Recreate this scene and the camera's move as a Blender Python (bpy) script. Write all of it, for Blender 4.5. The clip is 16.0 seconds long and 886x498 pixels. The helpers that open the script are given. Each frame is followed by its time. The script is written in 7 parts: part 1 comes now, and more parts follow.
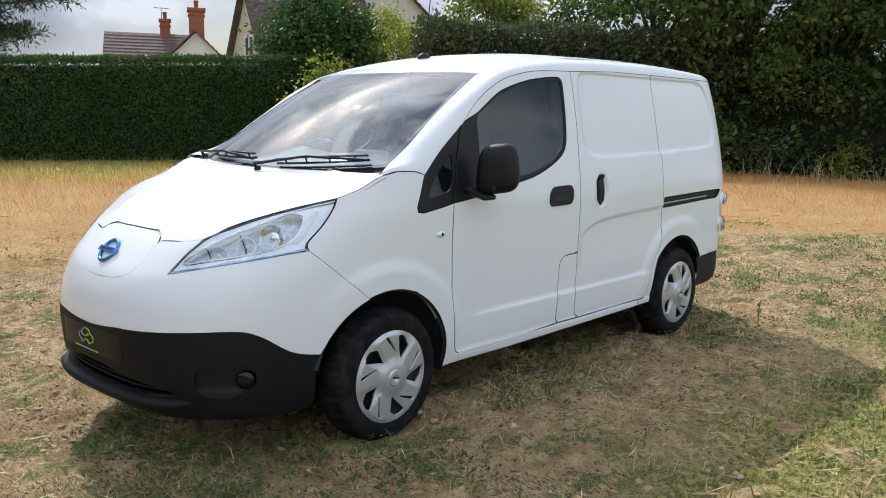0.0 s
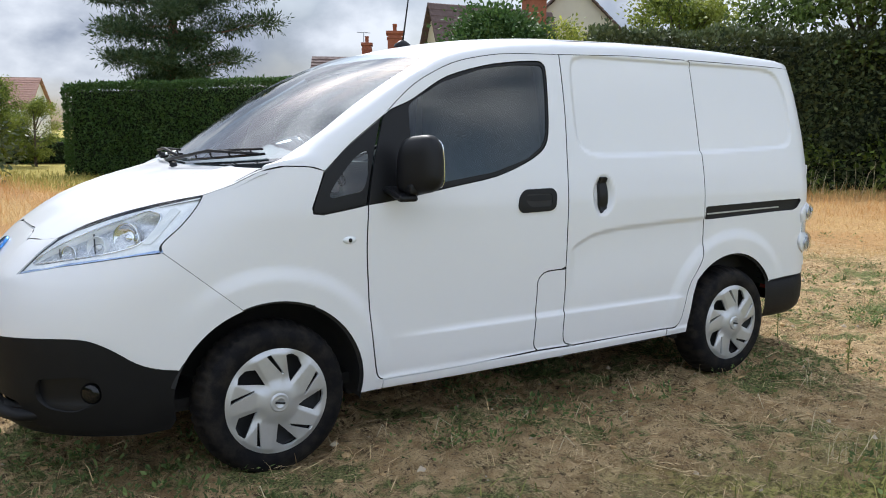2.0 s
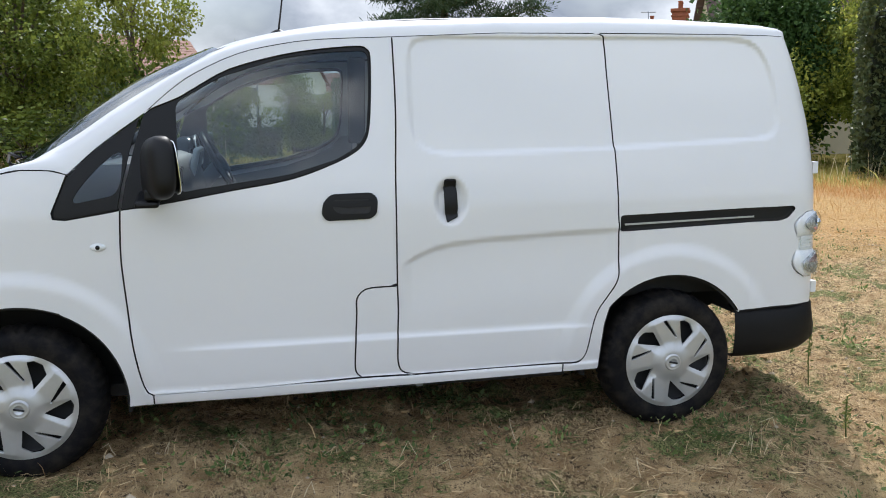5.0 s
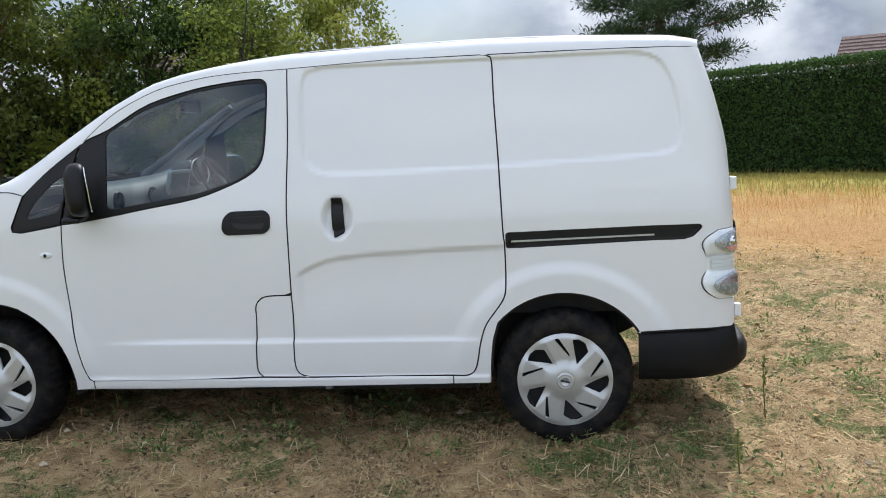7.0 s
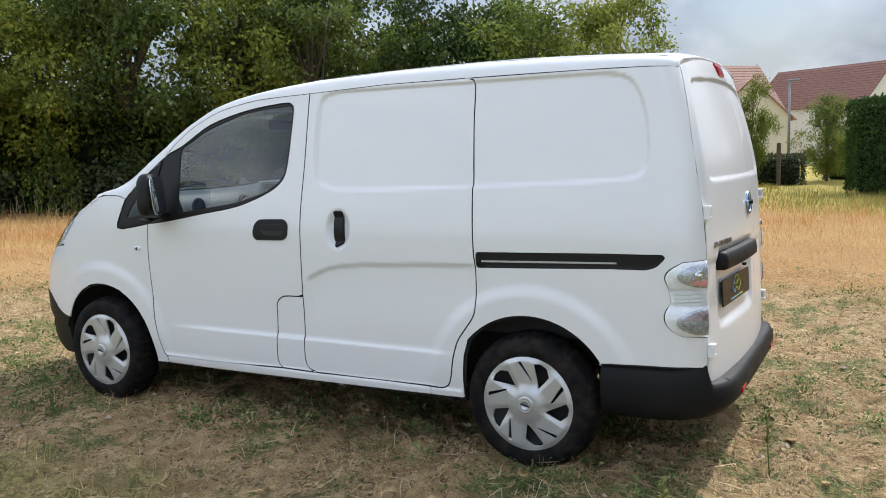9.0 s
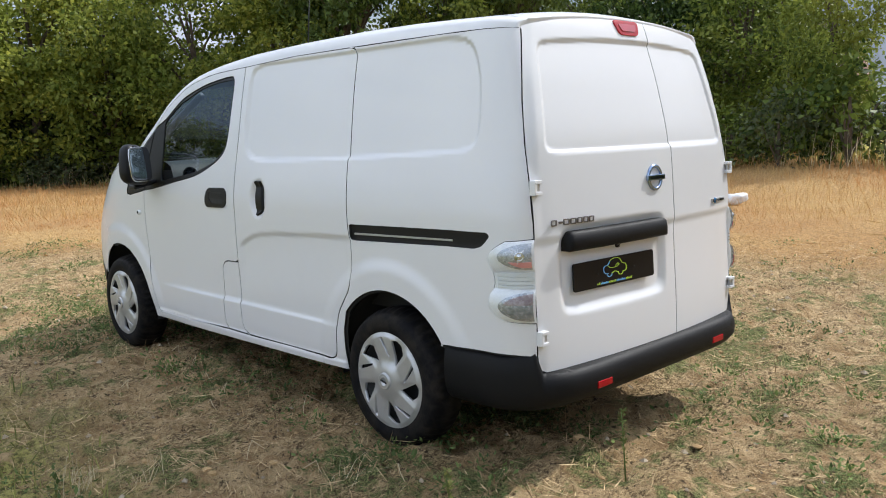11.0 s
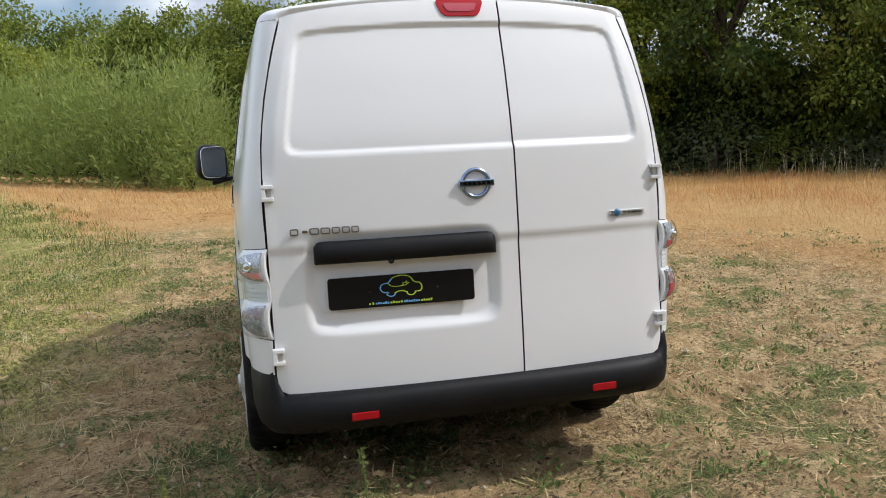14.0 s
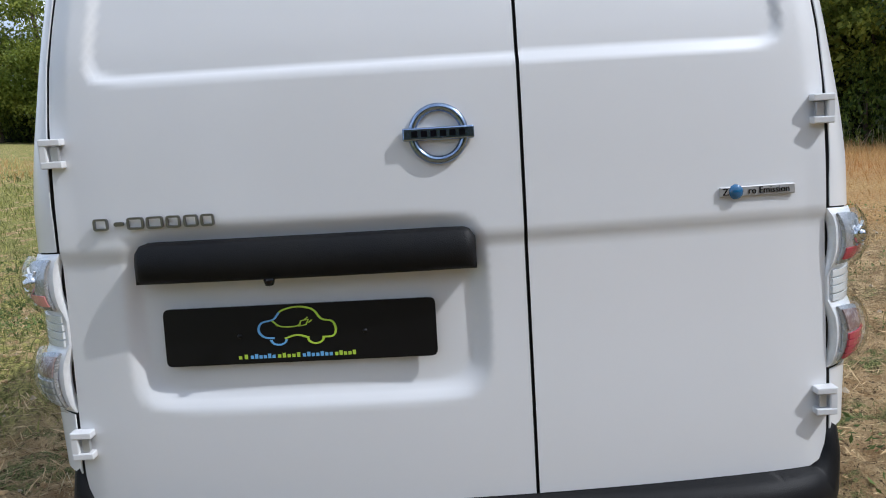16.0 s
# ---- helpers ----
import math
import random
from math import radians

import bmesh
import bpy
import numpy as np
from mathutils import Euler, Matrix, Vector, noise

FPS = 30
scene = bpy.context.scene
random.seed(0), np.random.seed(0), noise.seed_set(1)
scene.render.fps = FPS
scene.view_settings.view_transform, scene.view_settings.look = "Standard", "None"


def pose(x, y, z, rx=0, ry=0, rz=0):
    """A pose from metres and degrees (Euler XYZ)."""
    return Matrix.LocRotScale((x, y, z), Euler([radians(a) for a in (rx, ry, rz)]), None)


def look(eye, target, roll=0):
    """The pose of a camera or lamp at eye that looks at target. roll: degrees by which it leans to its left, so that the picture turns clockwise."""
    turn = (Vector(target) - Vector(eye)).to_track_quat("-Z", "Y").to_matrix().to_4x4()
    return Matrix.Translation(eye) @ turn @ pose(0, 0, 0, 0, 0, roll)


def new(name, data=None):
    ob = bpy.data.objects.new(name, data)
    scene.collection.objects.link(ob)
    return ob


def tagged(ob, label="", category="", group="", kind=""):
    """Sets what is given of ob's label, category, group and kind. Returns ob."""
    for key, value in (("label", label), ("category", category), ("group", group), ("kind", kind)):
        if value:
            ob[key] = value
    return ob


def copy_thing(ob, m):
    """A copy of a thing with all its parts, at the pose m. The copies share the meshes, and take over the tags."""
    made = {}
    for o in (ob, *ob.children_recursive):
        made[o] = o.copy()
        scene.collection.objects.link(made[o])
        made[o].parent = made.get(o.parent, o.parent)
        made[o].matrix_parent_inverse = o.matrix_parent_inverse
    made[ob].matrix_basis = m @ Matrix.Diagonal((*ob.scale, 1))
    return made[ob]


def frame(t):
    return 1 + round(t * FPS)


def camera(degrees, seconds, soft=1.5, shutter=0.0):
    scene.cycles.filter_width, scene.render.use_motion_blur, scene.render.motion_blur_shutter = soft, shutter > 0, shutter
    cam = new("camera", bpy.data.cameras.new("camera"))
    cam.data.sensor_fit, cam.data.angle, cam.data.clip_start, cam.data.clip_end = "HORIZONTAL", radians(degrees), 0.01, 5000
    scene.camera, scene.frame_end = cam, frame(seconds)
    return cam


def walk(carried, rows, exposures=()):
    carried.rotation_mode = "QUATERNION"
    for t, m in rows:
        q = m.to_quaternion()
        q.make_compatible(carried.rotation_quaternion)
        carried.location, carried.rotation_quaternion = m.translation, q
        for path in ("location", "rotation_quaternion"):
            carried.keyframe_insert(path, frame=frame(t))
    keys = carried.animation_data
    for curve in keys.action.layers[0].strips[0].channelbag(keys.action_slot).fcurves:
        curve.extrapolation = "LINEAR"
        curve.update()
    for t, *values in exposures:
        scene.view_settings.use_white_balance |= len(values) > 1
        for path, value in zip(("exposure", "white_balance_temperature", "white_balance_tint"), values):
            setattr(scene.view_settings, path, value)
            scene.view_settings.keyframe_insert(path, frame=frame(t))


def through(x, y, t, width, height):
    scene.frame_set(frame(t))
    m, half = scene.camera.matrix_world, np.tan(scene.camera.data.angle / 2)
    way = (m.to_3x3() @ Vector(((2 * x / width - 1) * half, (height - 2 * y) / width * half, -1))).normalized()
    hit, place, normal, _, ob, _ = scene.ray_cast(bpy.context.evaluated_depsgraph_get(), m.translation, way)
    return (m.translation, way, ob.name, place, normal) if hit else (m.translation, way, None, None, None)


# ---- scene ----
cam = camera(55.8, 16.0, soft=1.0)
PATH = [
    (0, (3.899, 3.467, 1.452), (2.443, 2.133, 1.138), 1.1),
    (0.5, (3.62, 3.698, 1.456), (2.251, 2.272, 1.154), 1.2),
    (1, (3.275, 3.821, 1.413), (1.989, 2.317, 1.12), 1.2),
    (1.5, (2.926, 3.854, 1.367), (1.736, 2.271, 1.087), 0.9),
    (2, (2.545, 3.87, 1.338), (1.471, 2.205, 1.063), 0.5),
    (2.5, (2.173, 3.868, 1.312), (1.217, 2.133, 1.035), -0.1),
    (3, (1.839, 3.918, 1.327), (0.991, 2.13, 1.042), -0.4),
    (3.5, (1.46, 4.0, 1.344), (0.717, 2.168, 1.046), -0.2),
    (4, (1.068, 4.03, 1.343), (0.441, 2.156, 1.031), -0.2),
    (4.5, (0.711, 4.134, 1.374), (0.206, 2.227, 1.047), -0.4),
    (5, (0.346, 4.232, 1.381), (-0.036, 2.293, 1.072), -0.7),
    (5.2, (0.191, 4.247, 1.382), (-0.143, 2.298, 1.086), -0.7),
    (7.3, (-1.464, 4.519, 1.389), (-1.14, 2.563, 1.125), -2.5),
    (7.5, (-1.616, 4.52, 1.397), (-1.215, 2.579, 1.131), -2.6),
    (8, (-2.007, 4.41, 1.379), (-1.403, 2.521, 1.124), -2.5),
    (8.2, (-2.159, 4.384, 1.393), (-1.475, 2.521, 1.147), -2.2),
    (10.3, (-3.7, 3.579, 1.393), (-2.426, 2.057, 1.148), -1.7),
    (10.5, (-3.824, 3.467, 1.392), (-2.502, 1.987, 1.137), -1.8),
    (11, (-4.083, 3.104, 1.353), (-2.655, 1.732, 1.073), -1.8),
    (11.5, (-4.329, 2.803, 1.356), (-2.792, 1.555, 1.075), -2.0),
    (12, (-4.611, 2.445, 1.356), (-2.963, 1.344, 1.087), -1.8),
    (12.5, (-4.838, 2.056, 1.341), (-3.104, 1.093, 1.087), -1.8),
    (13, (-5.016, 1.638, 1.336), (-3.208, 0.821, 1.081), -2.2),
    (13.5, (-5.104, 1.241, 1.314), (-3.231, 0.59, 1.054), -2.6),
    (14, (-5.009, 0.844, 1.284), (-3.085, 0.363, 1.028), -2.6),
    (14.5, (-4.859, 0.468, 1.249), (-2.898, 0.162, 0.999), -2.5),
    (15, (-4.522, 0.231, 1.206), (-2.545, 0.075, 0.952), -2.8),
    (15.5, (-4.109, 0.107, 1.175), (-2.127, 0.059, 0.908), -3.2),
    (16, (-3.701, 0.01, 1.149), (-1.723, 0.002, 0.851), -3.4),
]
walk(cam, [(t, look(eye, target, roll)) for t, eye, target, roll in PATH],
     exposures=[(0, .66, 6100, 10), (2, .76, 6100, 10), (4, .80, 6130, 10), (8, .78, 6150, 10), (11, .66, 6150, 10), (13.5, .50, 6300, 10), (15, .34, 6000, 10), (16, .26, 5780, 10)])

# ---- daylight: a broken overcast sky and a high sun behind the van's right rear ----
SUN_FROM = Vector((-0.29, -0.88, 1.0)).normalized()
world = bpy.data.worlds.new("sky")
scene.world = world
world.use_nodes = True
wn, wl = world.node_tree.nodes, world.node_tree.links
wn.clear()
sky = wn.new("ShaderNodeTexSky")
sky.sky_type, sky.sun_disc = "NISHITA", False
sky.sun_elevation = math.asin(SUN_FROM.z)
sky.sun_rotation = math.atan2(SUN_FROM.x, SUN_FROM.y)
sky.air_density, sky.dust_density = 1.0, 2.0
coord = wn.new("ShaderNodeTexCoord")
stretch = wn.new("ShaderNodeMapping")
stretch.inputs["Scale"].default_value = (2.2, 2.2, 3.6)
stretch.inputs["Location"].default_value = (0.7, 0.3, 0.0)
cloud = wn.new("ShaderNodeTexNoise")
cloud.inputs["Scale"].default_value, cloud.inputs["Detail"].default_value, cloud.inputs["Roughness"].default_value = 1.6, 5, 0.46
cover = wn.new("ShaderNodeValToRGB")
cover.color_ramp.elements[0].position, cover.color_ramp.elements[1].position = 0.36, 0.56
shade = wn.new("ShaderNodeTexNoise")
shade.inputs["Scale"].default_value, shade.inputs["Detail"].default_value = 3.2, 6
tone = wn.new("ShaderNodeValToRGB")
tone.color_ramp.elements[0].position, tone.color_ramp.elements[0].color = 0.38, (3.1, 3.6, 4.6, 1)
tone.color_ramp.elements[1].position, tone.color_ramp.elements[1].color = 0.62, (9.6, 9.9, 10.4, 1)
mix = wn.new("ShaderNodeMix")
mix.data_type = "RGBA"
back = wn.new("ShaderNodeBackground")
back.inputs["Strength"].default_value = 0.097
wout = wn.new("ShaderNodeOutputWorld")
wl.new(coord.outputs["Generated"], stretch.inputs["Vector"])
wl.new(stretch.outputs["Vector"], cloud.inputs["Vector"])
wl.new(stretch.outputs["Vector"], shade.inputs["Vector"])
wl.new(cloud.outputs["Fac"], cover.inputs["Fac"])
wl.new(shade.outputs["Fac"], tone.inputs["Fac"])
wl.new(cover.outputs["Color"], mix.inputs["Factor"])
wl.new(sky.outputs["Color"], mix.inputs["A"])
wl.new(tone.outputs["Color"], mix.inputs["B"])
# an overcast sky is brighter overhead than at the horizon
split = wn.new("ShaderNodeSeparateXYZ")
lift = wn.new("ShaderNodeMapRange")
lift.inputs["From Min"].default_value, lift.inputs["From Max"].default_value = 0.0, 0.8
lift.inputs["To Min"].default_value, lift.inputs["To Max"].default_value = 0.46, 1.18
scale = wn.new("ShaderNodeVectorMath")
scale.operation = "SCALE"
wl.new(coord.outputs["Generated"], split.inputs["Vector"])
wl.new(split.outputs["Z"], lift.inputs["Value"])
wl.new(mix.outputs["Result"], scale.inputs[0])
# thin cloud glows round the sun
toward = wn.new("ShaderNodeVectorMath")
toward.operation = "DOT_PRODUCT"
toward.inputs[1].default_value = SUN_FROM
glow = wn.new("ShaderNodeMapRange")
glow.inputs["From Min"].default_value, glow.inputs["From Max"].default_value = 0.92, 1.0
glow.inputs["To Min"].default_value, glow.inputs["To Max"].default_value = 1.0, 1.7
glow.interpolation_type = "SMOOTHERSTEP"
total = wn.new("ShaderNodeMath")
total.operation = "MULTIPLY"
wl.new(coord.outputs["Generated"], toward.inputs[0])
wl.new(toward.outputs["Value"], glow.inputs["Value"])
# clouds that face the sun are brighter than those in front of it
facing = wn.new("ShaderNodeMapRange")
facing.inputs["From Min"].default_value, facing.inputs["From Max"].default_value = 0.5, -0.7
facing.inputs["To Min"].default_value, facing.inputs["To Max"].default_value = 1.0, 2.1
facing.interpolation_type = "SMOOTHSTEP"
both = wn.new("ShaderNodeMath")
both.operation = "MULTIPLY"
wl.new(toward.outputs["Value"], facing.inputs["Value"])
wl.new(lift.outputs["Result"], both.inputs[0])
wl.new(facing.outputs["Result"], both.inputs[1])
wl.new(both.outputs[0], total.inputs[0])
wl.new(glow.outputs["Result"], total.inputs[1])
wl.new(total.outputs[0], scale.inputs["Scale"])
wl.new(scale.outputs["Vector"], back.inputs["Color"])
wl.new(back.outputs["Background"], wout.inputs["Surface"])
sun = new("sun", bpy.data.lights.new("sun", "SUN"))
sun.data.energy, sun.data.angle, sun.data.color = 2.38, radians(0.6), (1.0, 0.96, 0.9)
sun.matrix_world = look(SUN_FROM * 40, (0, 0, 0))

# ---- materials ----
def material(name, color, rough=0.5, metal=0.0, spots=0.0, scale=8.0, bump=0.0, bump_scale=60.0, coat=0.0, other=None, fine=0.0, per_object=0.0, spec=0.5):
    """A surface with stains of the colour `other`, fine grain and relief at real size."""
    m = bpy.data.materials.new(name)
    m.use_nodes = True
    n, l = m.node_tree.nodes, m.node_tree.links
    p = n["Principled BSDF"]
    p.inputs["Base Color"].default_value = (*color, 1)
    p.inputs["Roughness"].default_value, p.inputs["Metallic"].default_value = rough, metal
    p.inputs["Coat Weight"].default_value, p.inputs["Coat Roughness"].default_value = coat, 0.03
    p.inputs["Specular IOR Level"].default_value = spec
    place = n.new("ShaderNodeTexCoord").outputs["Object"]
    out = None
    if spots:
        t = n.new("ShaderNodeTexNoise")
        t.inputs["Scale"].default_value, t.inputs["Detail"].default_value, t.inputs["Roughness"].default_value = scale, 8, 0.62
        r = n.new("ShaderNodeValToRGB")
        r.color_ramp.elements[0].position, r.color_ramp.elements[1].position = 0.42, 0.68
        k = n.new("ShaderNodeMath")
        k.operation = "MULTIPLY"
        k.inputs[1].default_value = spots
        x = n.new("ShaderNodeMix")
        x.data_type = "RGBA"
        x.inputs["A"].default_value = (*color, 1)
        x.inputs["B"].default_value = (*(other or [c * 0.6 for c in color]), 1)
        l.new(place, t.inputs["Vector"])
        l.new(t.outputs["Fac"], r.inputs["Fac"])
        l.new(r.outputs["Color"], k.inputs[0])
        l.new(k.outputs[0], x.inputs["Factor"])
        out = x.outputs["Result"]
        q = n.new("ShaderNodeMath")
        q.operation = "MULTIPLY_ADD"
        q.inputs[1].default_value, q.inputs[2].default_value = 0.25 * spots, rough
        l.new(r.outputs["Color"], q.inputs[0])
        l.new(q.outputs[0], p.inputs["Roughness"])
    if fine or per_object:
        h = n.new("ShaderNodeHueSaturation")
        if out:
            l.new(out, h.inputs["Color"])
        else:
            h.inputs["Color"].default_value = (*color, 1)
        if per_object:
            o = n.new("ShaderNodeObjectInfo").outputs["Random"]
        else:
            g = n.new("ShaderNodeTexNoise")
            g.inputs["Scale"].default_value, g.inputs["Detail"].default_value = scale * 12, 3
            l.new(place, g.inputs["Vector"])
            o = g.outputs["Fac"]
        v = n.new("ShaderNodeMapRange")
        amount = fine or per_object
        v.inputs["To Min"].default_value, v.inputs["To Max"].default_value = 1 - amount, 1 + amount
        l.new(o, v.inputs["Value"])
        l.new(v.outputs["Result"], h.inputs["Value"])
        out = h.outputs["Color"]
    if out:
        l.new(out, p.inputs["Base Color"])
    if bump:
        b = n.new("ShaderNodeBump")
        b.inputs["Strength"].default_value, b.inputs["Distance"].default_value = bump, 0.004
        t = n.new("ShaderNodeTexNoise")
        t.inputs["Scale"].default_value, t.inputs["Detail"].default_value = bump_scale, 4
        l.new(place, t.inputs["Vector"])
        l.new(t.outputs["Fac"], b.inputs["Height"])
        l.new(b.outputs["Normal"], p.inputs["Normal"])
    return m


def island_material(name, low, high, rough=0.7, through=0.0, patch=0.0, patch_color=(0, 0, 0), vary=0.0):
    """Leaves and stalks: each one takes its own tone; some light goes through."""
    m = bpy.data.materials.new(name)
    m.use_nodes = True
    n, l = m.node_tree.nodes, m.node_tree.links
    p = n["Principled BSDF"]
    p.inputs["Roughness"].default_value = rough
    p.inputs["Specular IOR Level"].default_value = 0.2
    g = n.new("ShaderNodeNewGeometry")
    x = n.new("ShaderNodeMix")
    x.data_type = "RGBA"
    x.inputs["A"].default_value, x.inputs["B"].default_value = (*low, 1), (*high, 1)
    l.new(g.outputs["Random Per Island"], x.inputs["Factor"])
    col = x.outputs["Result"]
    if patch:
        t = n.new("ShaderNodeTexNoise")
        t.inputs["Scale"].default_value, t.inputs["Detail"].default_value = patch, 4
        l.new(g.outputs["Position"], t.inputs["Vector"])
        r = n.new("ShaderNodeValToRGB")
        r.color_ramp.elements[0].position, r.color_ramp.elements[1].position = 0.45, 0.62
        l.new(t.outputs["Fac"], r.inputs["Fac"])
        y = n.new("ShaderNodeMix")
        y.data_type = "RGBA"
        y.inputs["B"].default_value = (*patch_color, 1)
        l.new(r.outputs["Color"], y.inputs["Factor"])
        l.new(col, y.inputs["A"])
        col = y.outputs["Result"]
    if vary:
        h, v, w = n.new("ShaderNodeHueSaturation"), n.new("ShaderNodeMapRange"), n.new("ShaderNodeMapRange")
        o = n.new("ShaderNodeObjectInfo").outputs["Random"]
        v.inputs["To Min"].default_value, v.inputs["To Max"].default_value = 1 - vary, 1 + vary
        w.inputs["To Min"].default_value, w.inputs["To Max"].default_value = .515, .485
        l.new(o, v.inputs["Value"])
        l.new(o, w.inputs["Value"])
        l.new(col, h.inputs["Color"])
        l.new(v.outputs["Result"], h.inputs["Value"])
        l.new(w.outputs["Result"], h.inputs["Hue"])
        col = h.outputs["Color"]
    l.new(col, p.inputs["Base Color"])
    if through:
        tr = n.new("ShaderNodeBsdfTranslucent")
        l.new(col, tr.inputs["Color"])
        s = n.new("ShaderNodeMixShader")
        s.inputs["Fac"].default_value = through
        l.new(p.outputs["BSDF"], s.inputs[1])
        l.new(tr.outputs["BSDF"], s.inputs[2])
        l.new(s.outputs["Shader"], n["Material Output"].inputs["Surface"])
    return m


def glass_material(name, tint, rough=0.0, ior=1.5):
    """A thin pane: tinted, clear, with the gloss of glass."""
    m = bpy.data.materials.new(name)
    m.use_nodes = True
    n, l = m.node_tree.nodes, m.node_tree.links
    n.remove(n["Principled BSDF"])
    t, g, f, s = (n.new("ShaderNodeBsdfTransparent"), n.new("ShaderNodeBsdfGlossy"), n.new("ShaderNodeLayerWeight"), n.new("ShaderNodeMixShader"))
    power, lift = n.new("ShaderNodeMath"), n.new("ShaderNodeMath")
    power.operation, lift.operation = "POWER", "MULTIPLY_ADD"
    head_on = ((ior - 1) / (ior + 1)) ** 2
    power.inputs[1].default_value = 5
    lift.inputs[1].default_value, lift.inputs[2].default_value = 1 - head_on, head_on
    t.inputs["Color"].default_value = (*tint, 1)
    g.inputs["Roughness"].default_value = rough
    f.inputs["Blend"].default_value = 0.5
    l.new(f.outputs["Facing"], power.inputs[0])
    l.new(power.outputs[0], lift.inputs[0])
    l.new(lift.outputs[0], s.inputs["Fac"])
    l.new(t.outputs["BSDF"], s.inputs[1])
    l.new(g.outputs["BSDF"], s.inputs[2])
    l.new(s.outputs["Shader"], n["Material Output"].inputs["Surface"])
    return m


paint = material("white car paint", (0.73, 0.73, 0.735), 0.34, coat=0.5, spots=0.06, scale=3.0, other=(0.62, 0.58, 0.52))
shell_dark = material("underbody and gap-shade black", (0.012, 0.012, 0.012), 0.8, spots=0.4, scale=6, other=(0.05, 0.04, 0.03))
bumper_black = material("grained black plastic", (0.006, 0.0062, 0.0072), 0.5, spots=0.3, scale=5, other=(0.016, 0.015, 0.013), bump=0.25, bump_scale=420, spec=.2)
trim_black = material("satin black trim", (0.006, 0.006, 0.007), 0.46, bump=0.1, bump_scale=500, spec=.3)
gloss_black = material("gloss black", (0.004, 0.004, 0.005), 0.12, spec=.35)
rubber = material("tyre rubber", (0.006, 0.006, 0.007), 0.65, spots=0.45, scale=14, other=(0.05, 0.042, 0.032), bump=0.3, bump_scale=160, spec=.1)
silver = material("silver wheel paint", (0.52, 0.525, 0.53), 0.36, metal=0.6, spots=0.2, scale=10, other=(0.32, 0.30, 0.27))
steel_black = material("black steel rim", (0.015, 0.015, 0.016), 0.6, spots=0.3, scale=20)
chrome = material("chrome", (0.75, 0.76, 0.78), 0.12, metal=1.0)
chrome_dark = material("dark chrome", (0.24, 0.24, 0.25), 0.3, metal=1.0)
badge_chrome = material("blue-grey chrome", (0.30, 0.38, 0.52), 0.2, metal=1.0)
lens_deep = material("deep red clear lens", (0.42, 0.05, 0.07), 0.15, coat=0.5)
lens_pink = material("pale red lens", (0.72, 0.30, 0.28), 0.15, coat=0.6)
plate_black = material("black plate", (.005, .005, .006), .35, spec=.25)
chrome_blue = material("blue-tinted chrome", (0.10, 0.28, 0.62), 0.15, metal=0.9)
reflector_red = material("red lens", (0.36, 0.004, 0.010), 0.2, coat=0.15, spec=.3)
lamp_silver = material("lamp reflector", (0.86, 0.87, 0.88), 0.3, metal=0.15, spots=.3, scale=40, other=(.55, .56, .57))
lamp_bowl = material("lamp bowl plating", (0.50, 0.52, 0.55), 0.22, metal=0.55, spots=.5, scale=55, other=(.26, .27, .29), bump=.3, bump_scale=130)
lamp_smoke = material("smoky inner lens", (0.20, 0.13, 0.12), 0.2, coat=.6, spots=.6, scale=60, other=(.42, .36, .34))
lamp_grey = material("grey ribbed inner lens", (0.20, 0.21, 0.21), 0.2, coat=.6, spots=.6, scale=50, other=(.48, .49, .49))
lamp_white = material("clear ribbed lens", (0.72, 0.74, 0.75), 0.14, coat=0.7)
blue_gem = material("blue badge", (0.01, 0.11, 0.26), 0.12, coat=1.0)
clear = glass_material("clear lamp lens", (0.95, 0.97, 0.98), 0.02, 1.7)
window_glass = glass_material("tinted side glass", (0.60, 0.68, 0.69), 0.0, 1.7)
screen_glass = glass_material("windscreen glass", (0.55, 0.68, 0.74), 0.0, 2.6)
mirror_glass = material("mirror glass", (0.85, 0.87, 0.9), 0.02, metal=1.0)
cabin_grey = material("dark grey cabin plastic", (0.14, 0.145, 0.155), 0.6, bump=0.2, bump_scale=300)
dash_dark = material("grey dashboard plastic", (0.075, 0.08, 0.086), 0.55, spots=.2, scale=6, bump=0.2, bump_scale=300)
cabin_light = material("pale grey trim cloth", (0.26, 0.27, 0.28), 0.85, spots=0.2, scale=20)
logo_green = material("lime print", (0.45, 0.62, 0.05), 0.5)
logo_blue = material("pale blue print", (0.16, 0.42, 0.75), 0.5)

# ---- the van: body surfaces ----
def curve(*pts):
    """A smooth monotone curve through (a, b) pairs, as a function of a."""
    a = [p[0] for p in pts]
    b = [p[1] for p in pts]
    d = [(b[i + 1] - b[i]) / (a[i + 1] - a[i]) for i in range(len(a) - 1)]
    m = [d[0]] + [0 if d[i] * d[i + 1] <= 0 else 2 * d[i] * d[i + 1] / (d[i] + d[i + 1]) for i in range(len(d) - 1)] + [d[-1]]

    def at(v):
        if v <= a[0]:
            return b[0] + m[0] * (v - a[0])
        if v >= a[-1]:
            return b[-1] + m[-1] * (v - a[-1])
        i = 0
        while v > a[i + 1]:
            i += 1
        h = a[i + 1] - a[i]
        t = (v - a[i]) / h
        return (b[i] * (1 + 2 * t) * (1 - t) ** 2 + h * m[i] * t * (1 - t) ** 2
                + b[i + 1] * t * t * (3 - 2 * t) + h * m[i + 1] * t * t * (t - 1))
    return at


def smooth(e0, e1, v):
    t = min(1, max(0, (v - e0) / (e1 - e0)))
    return t * t * (3 - 2 * t)


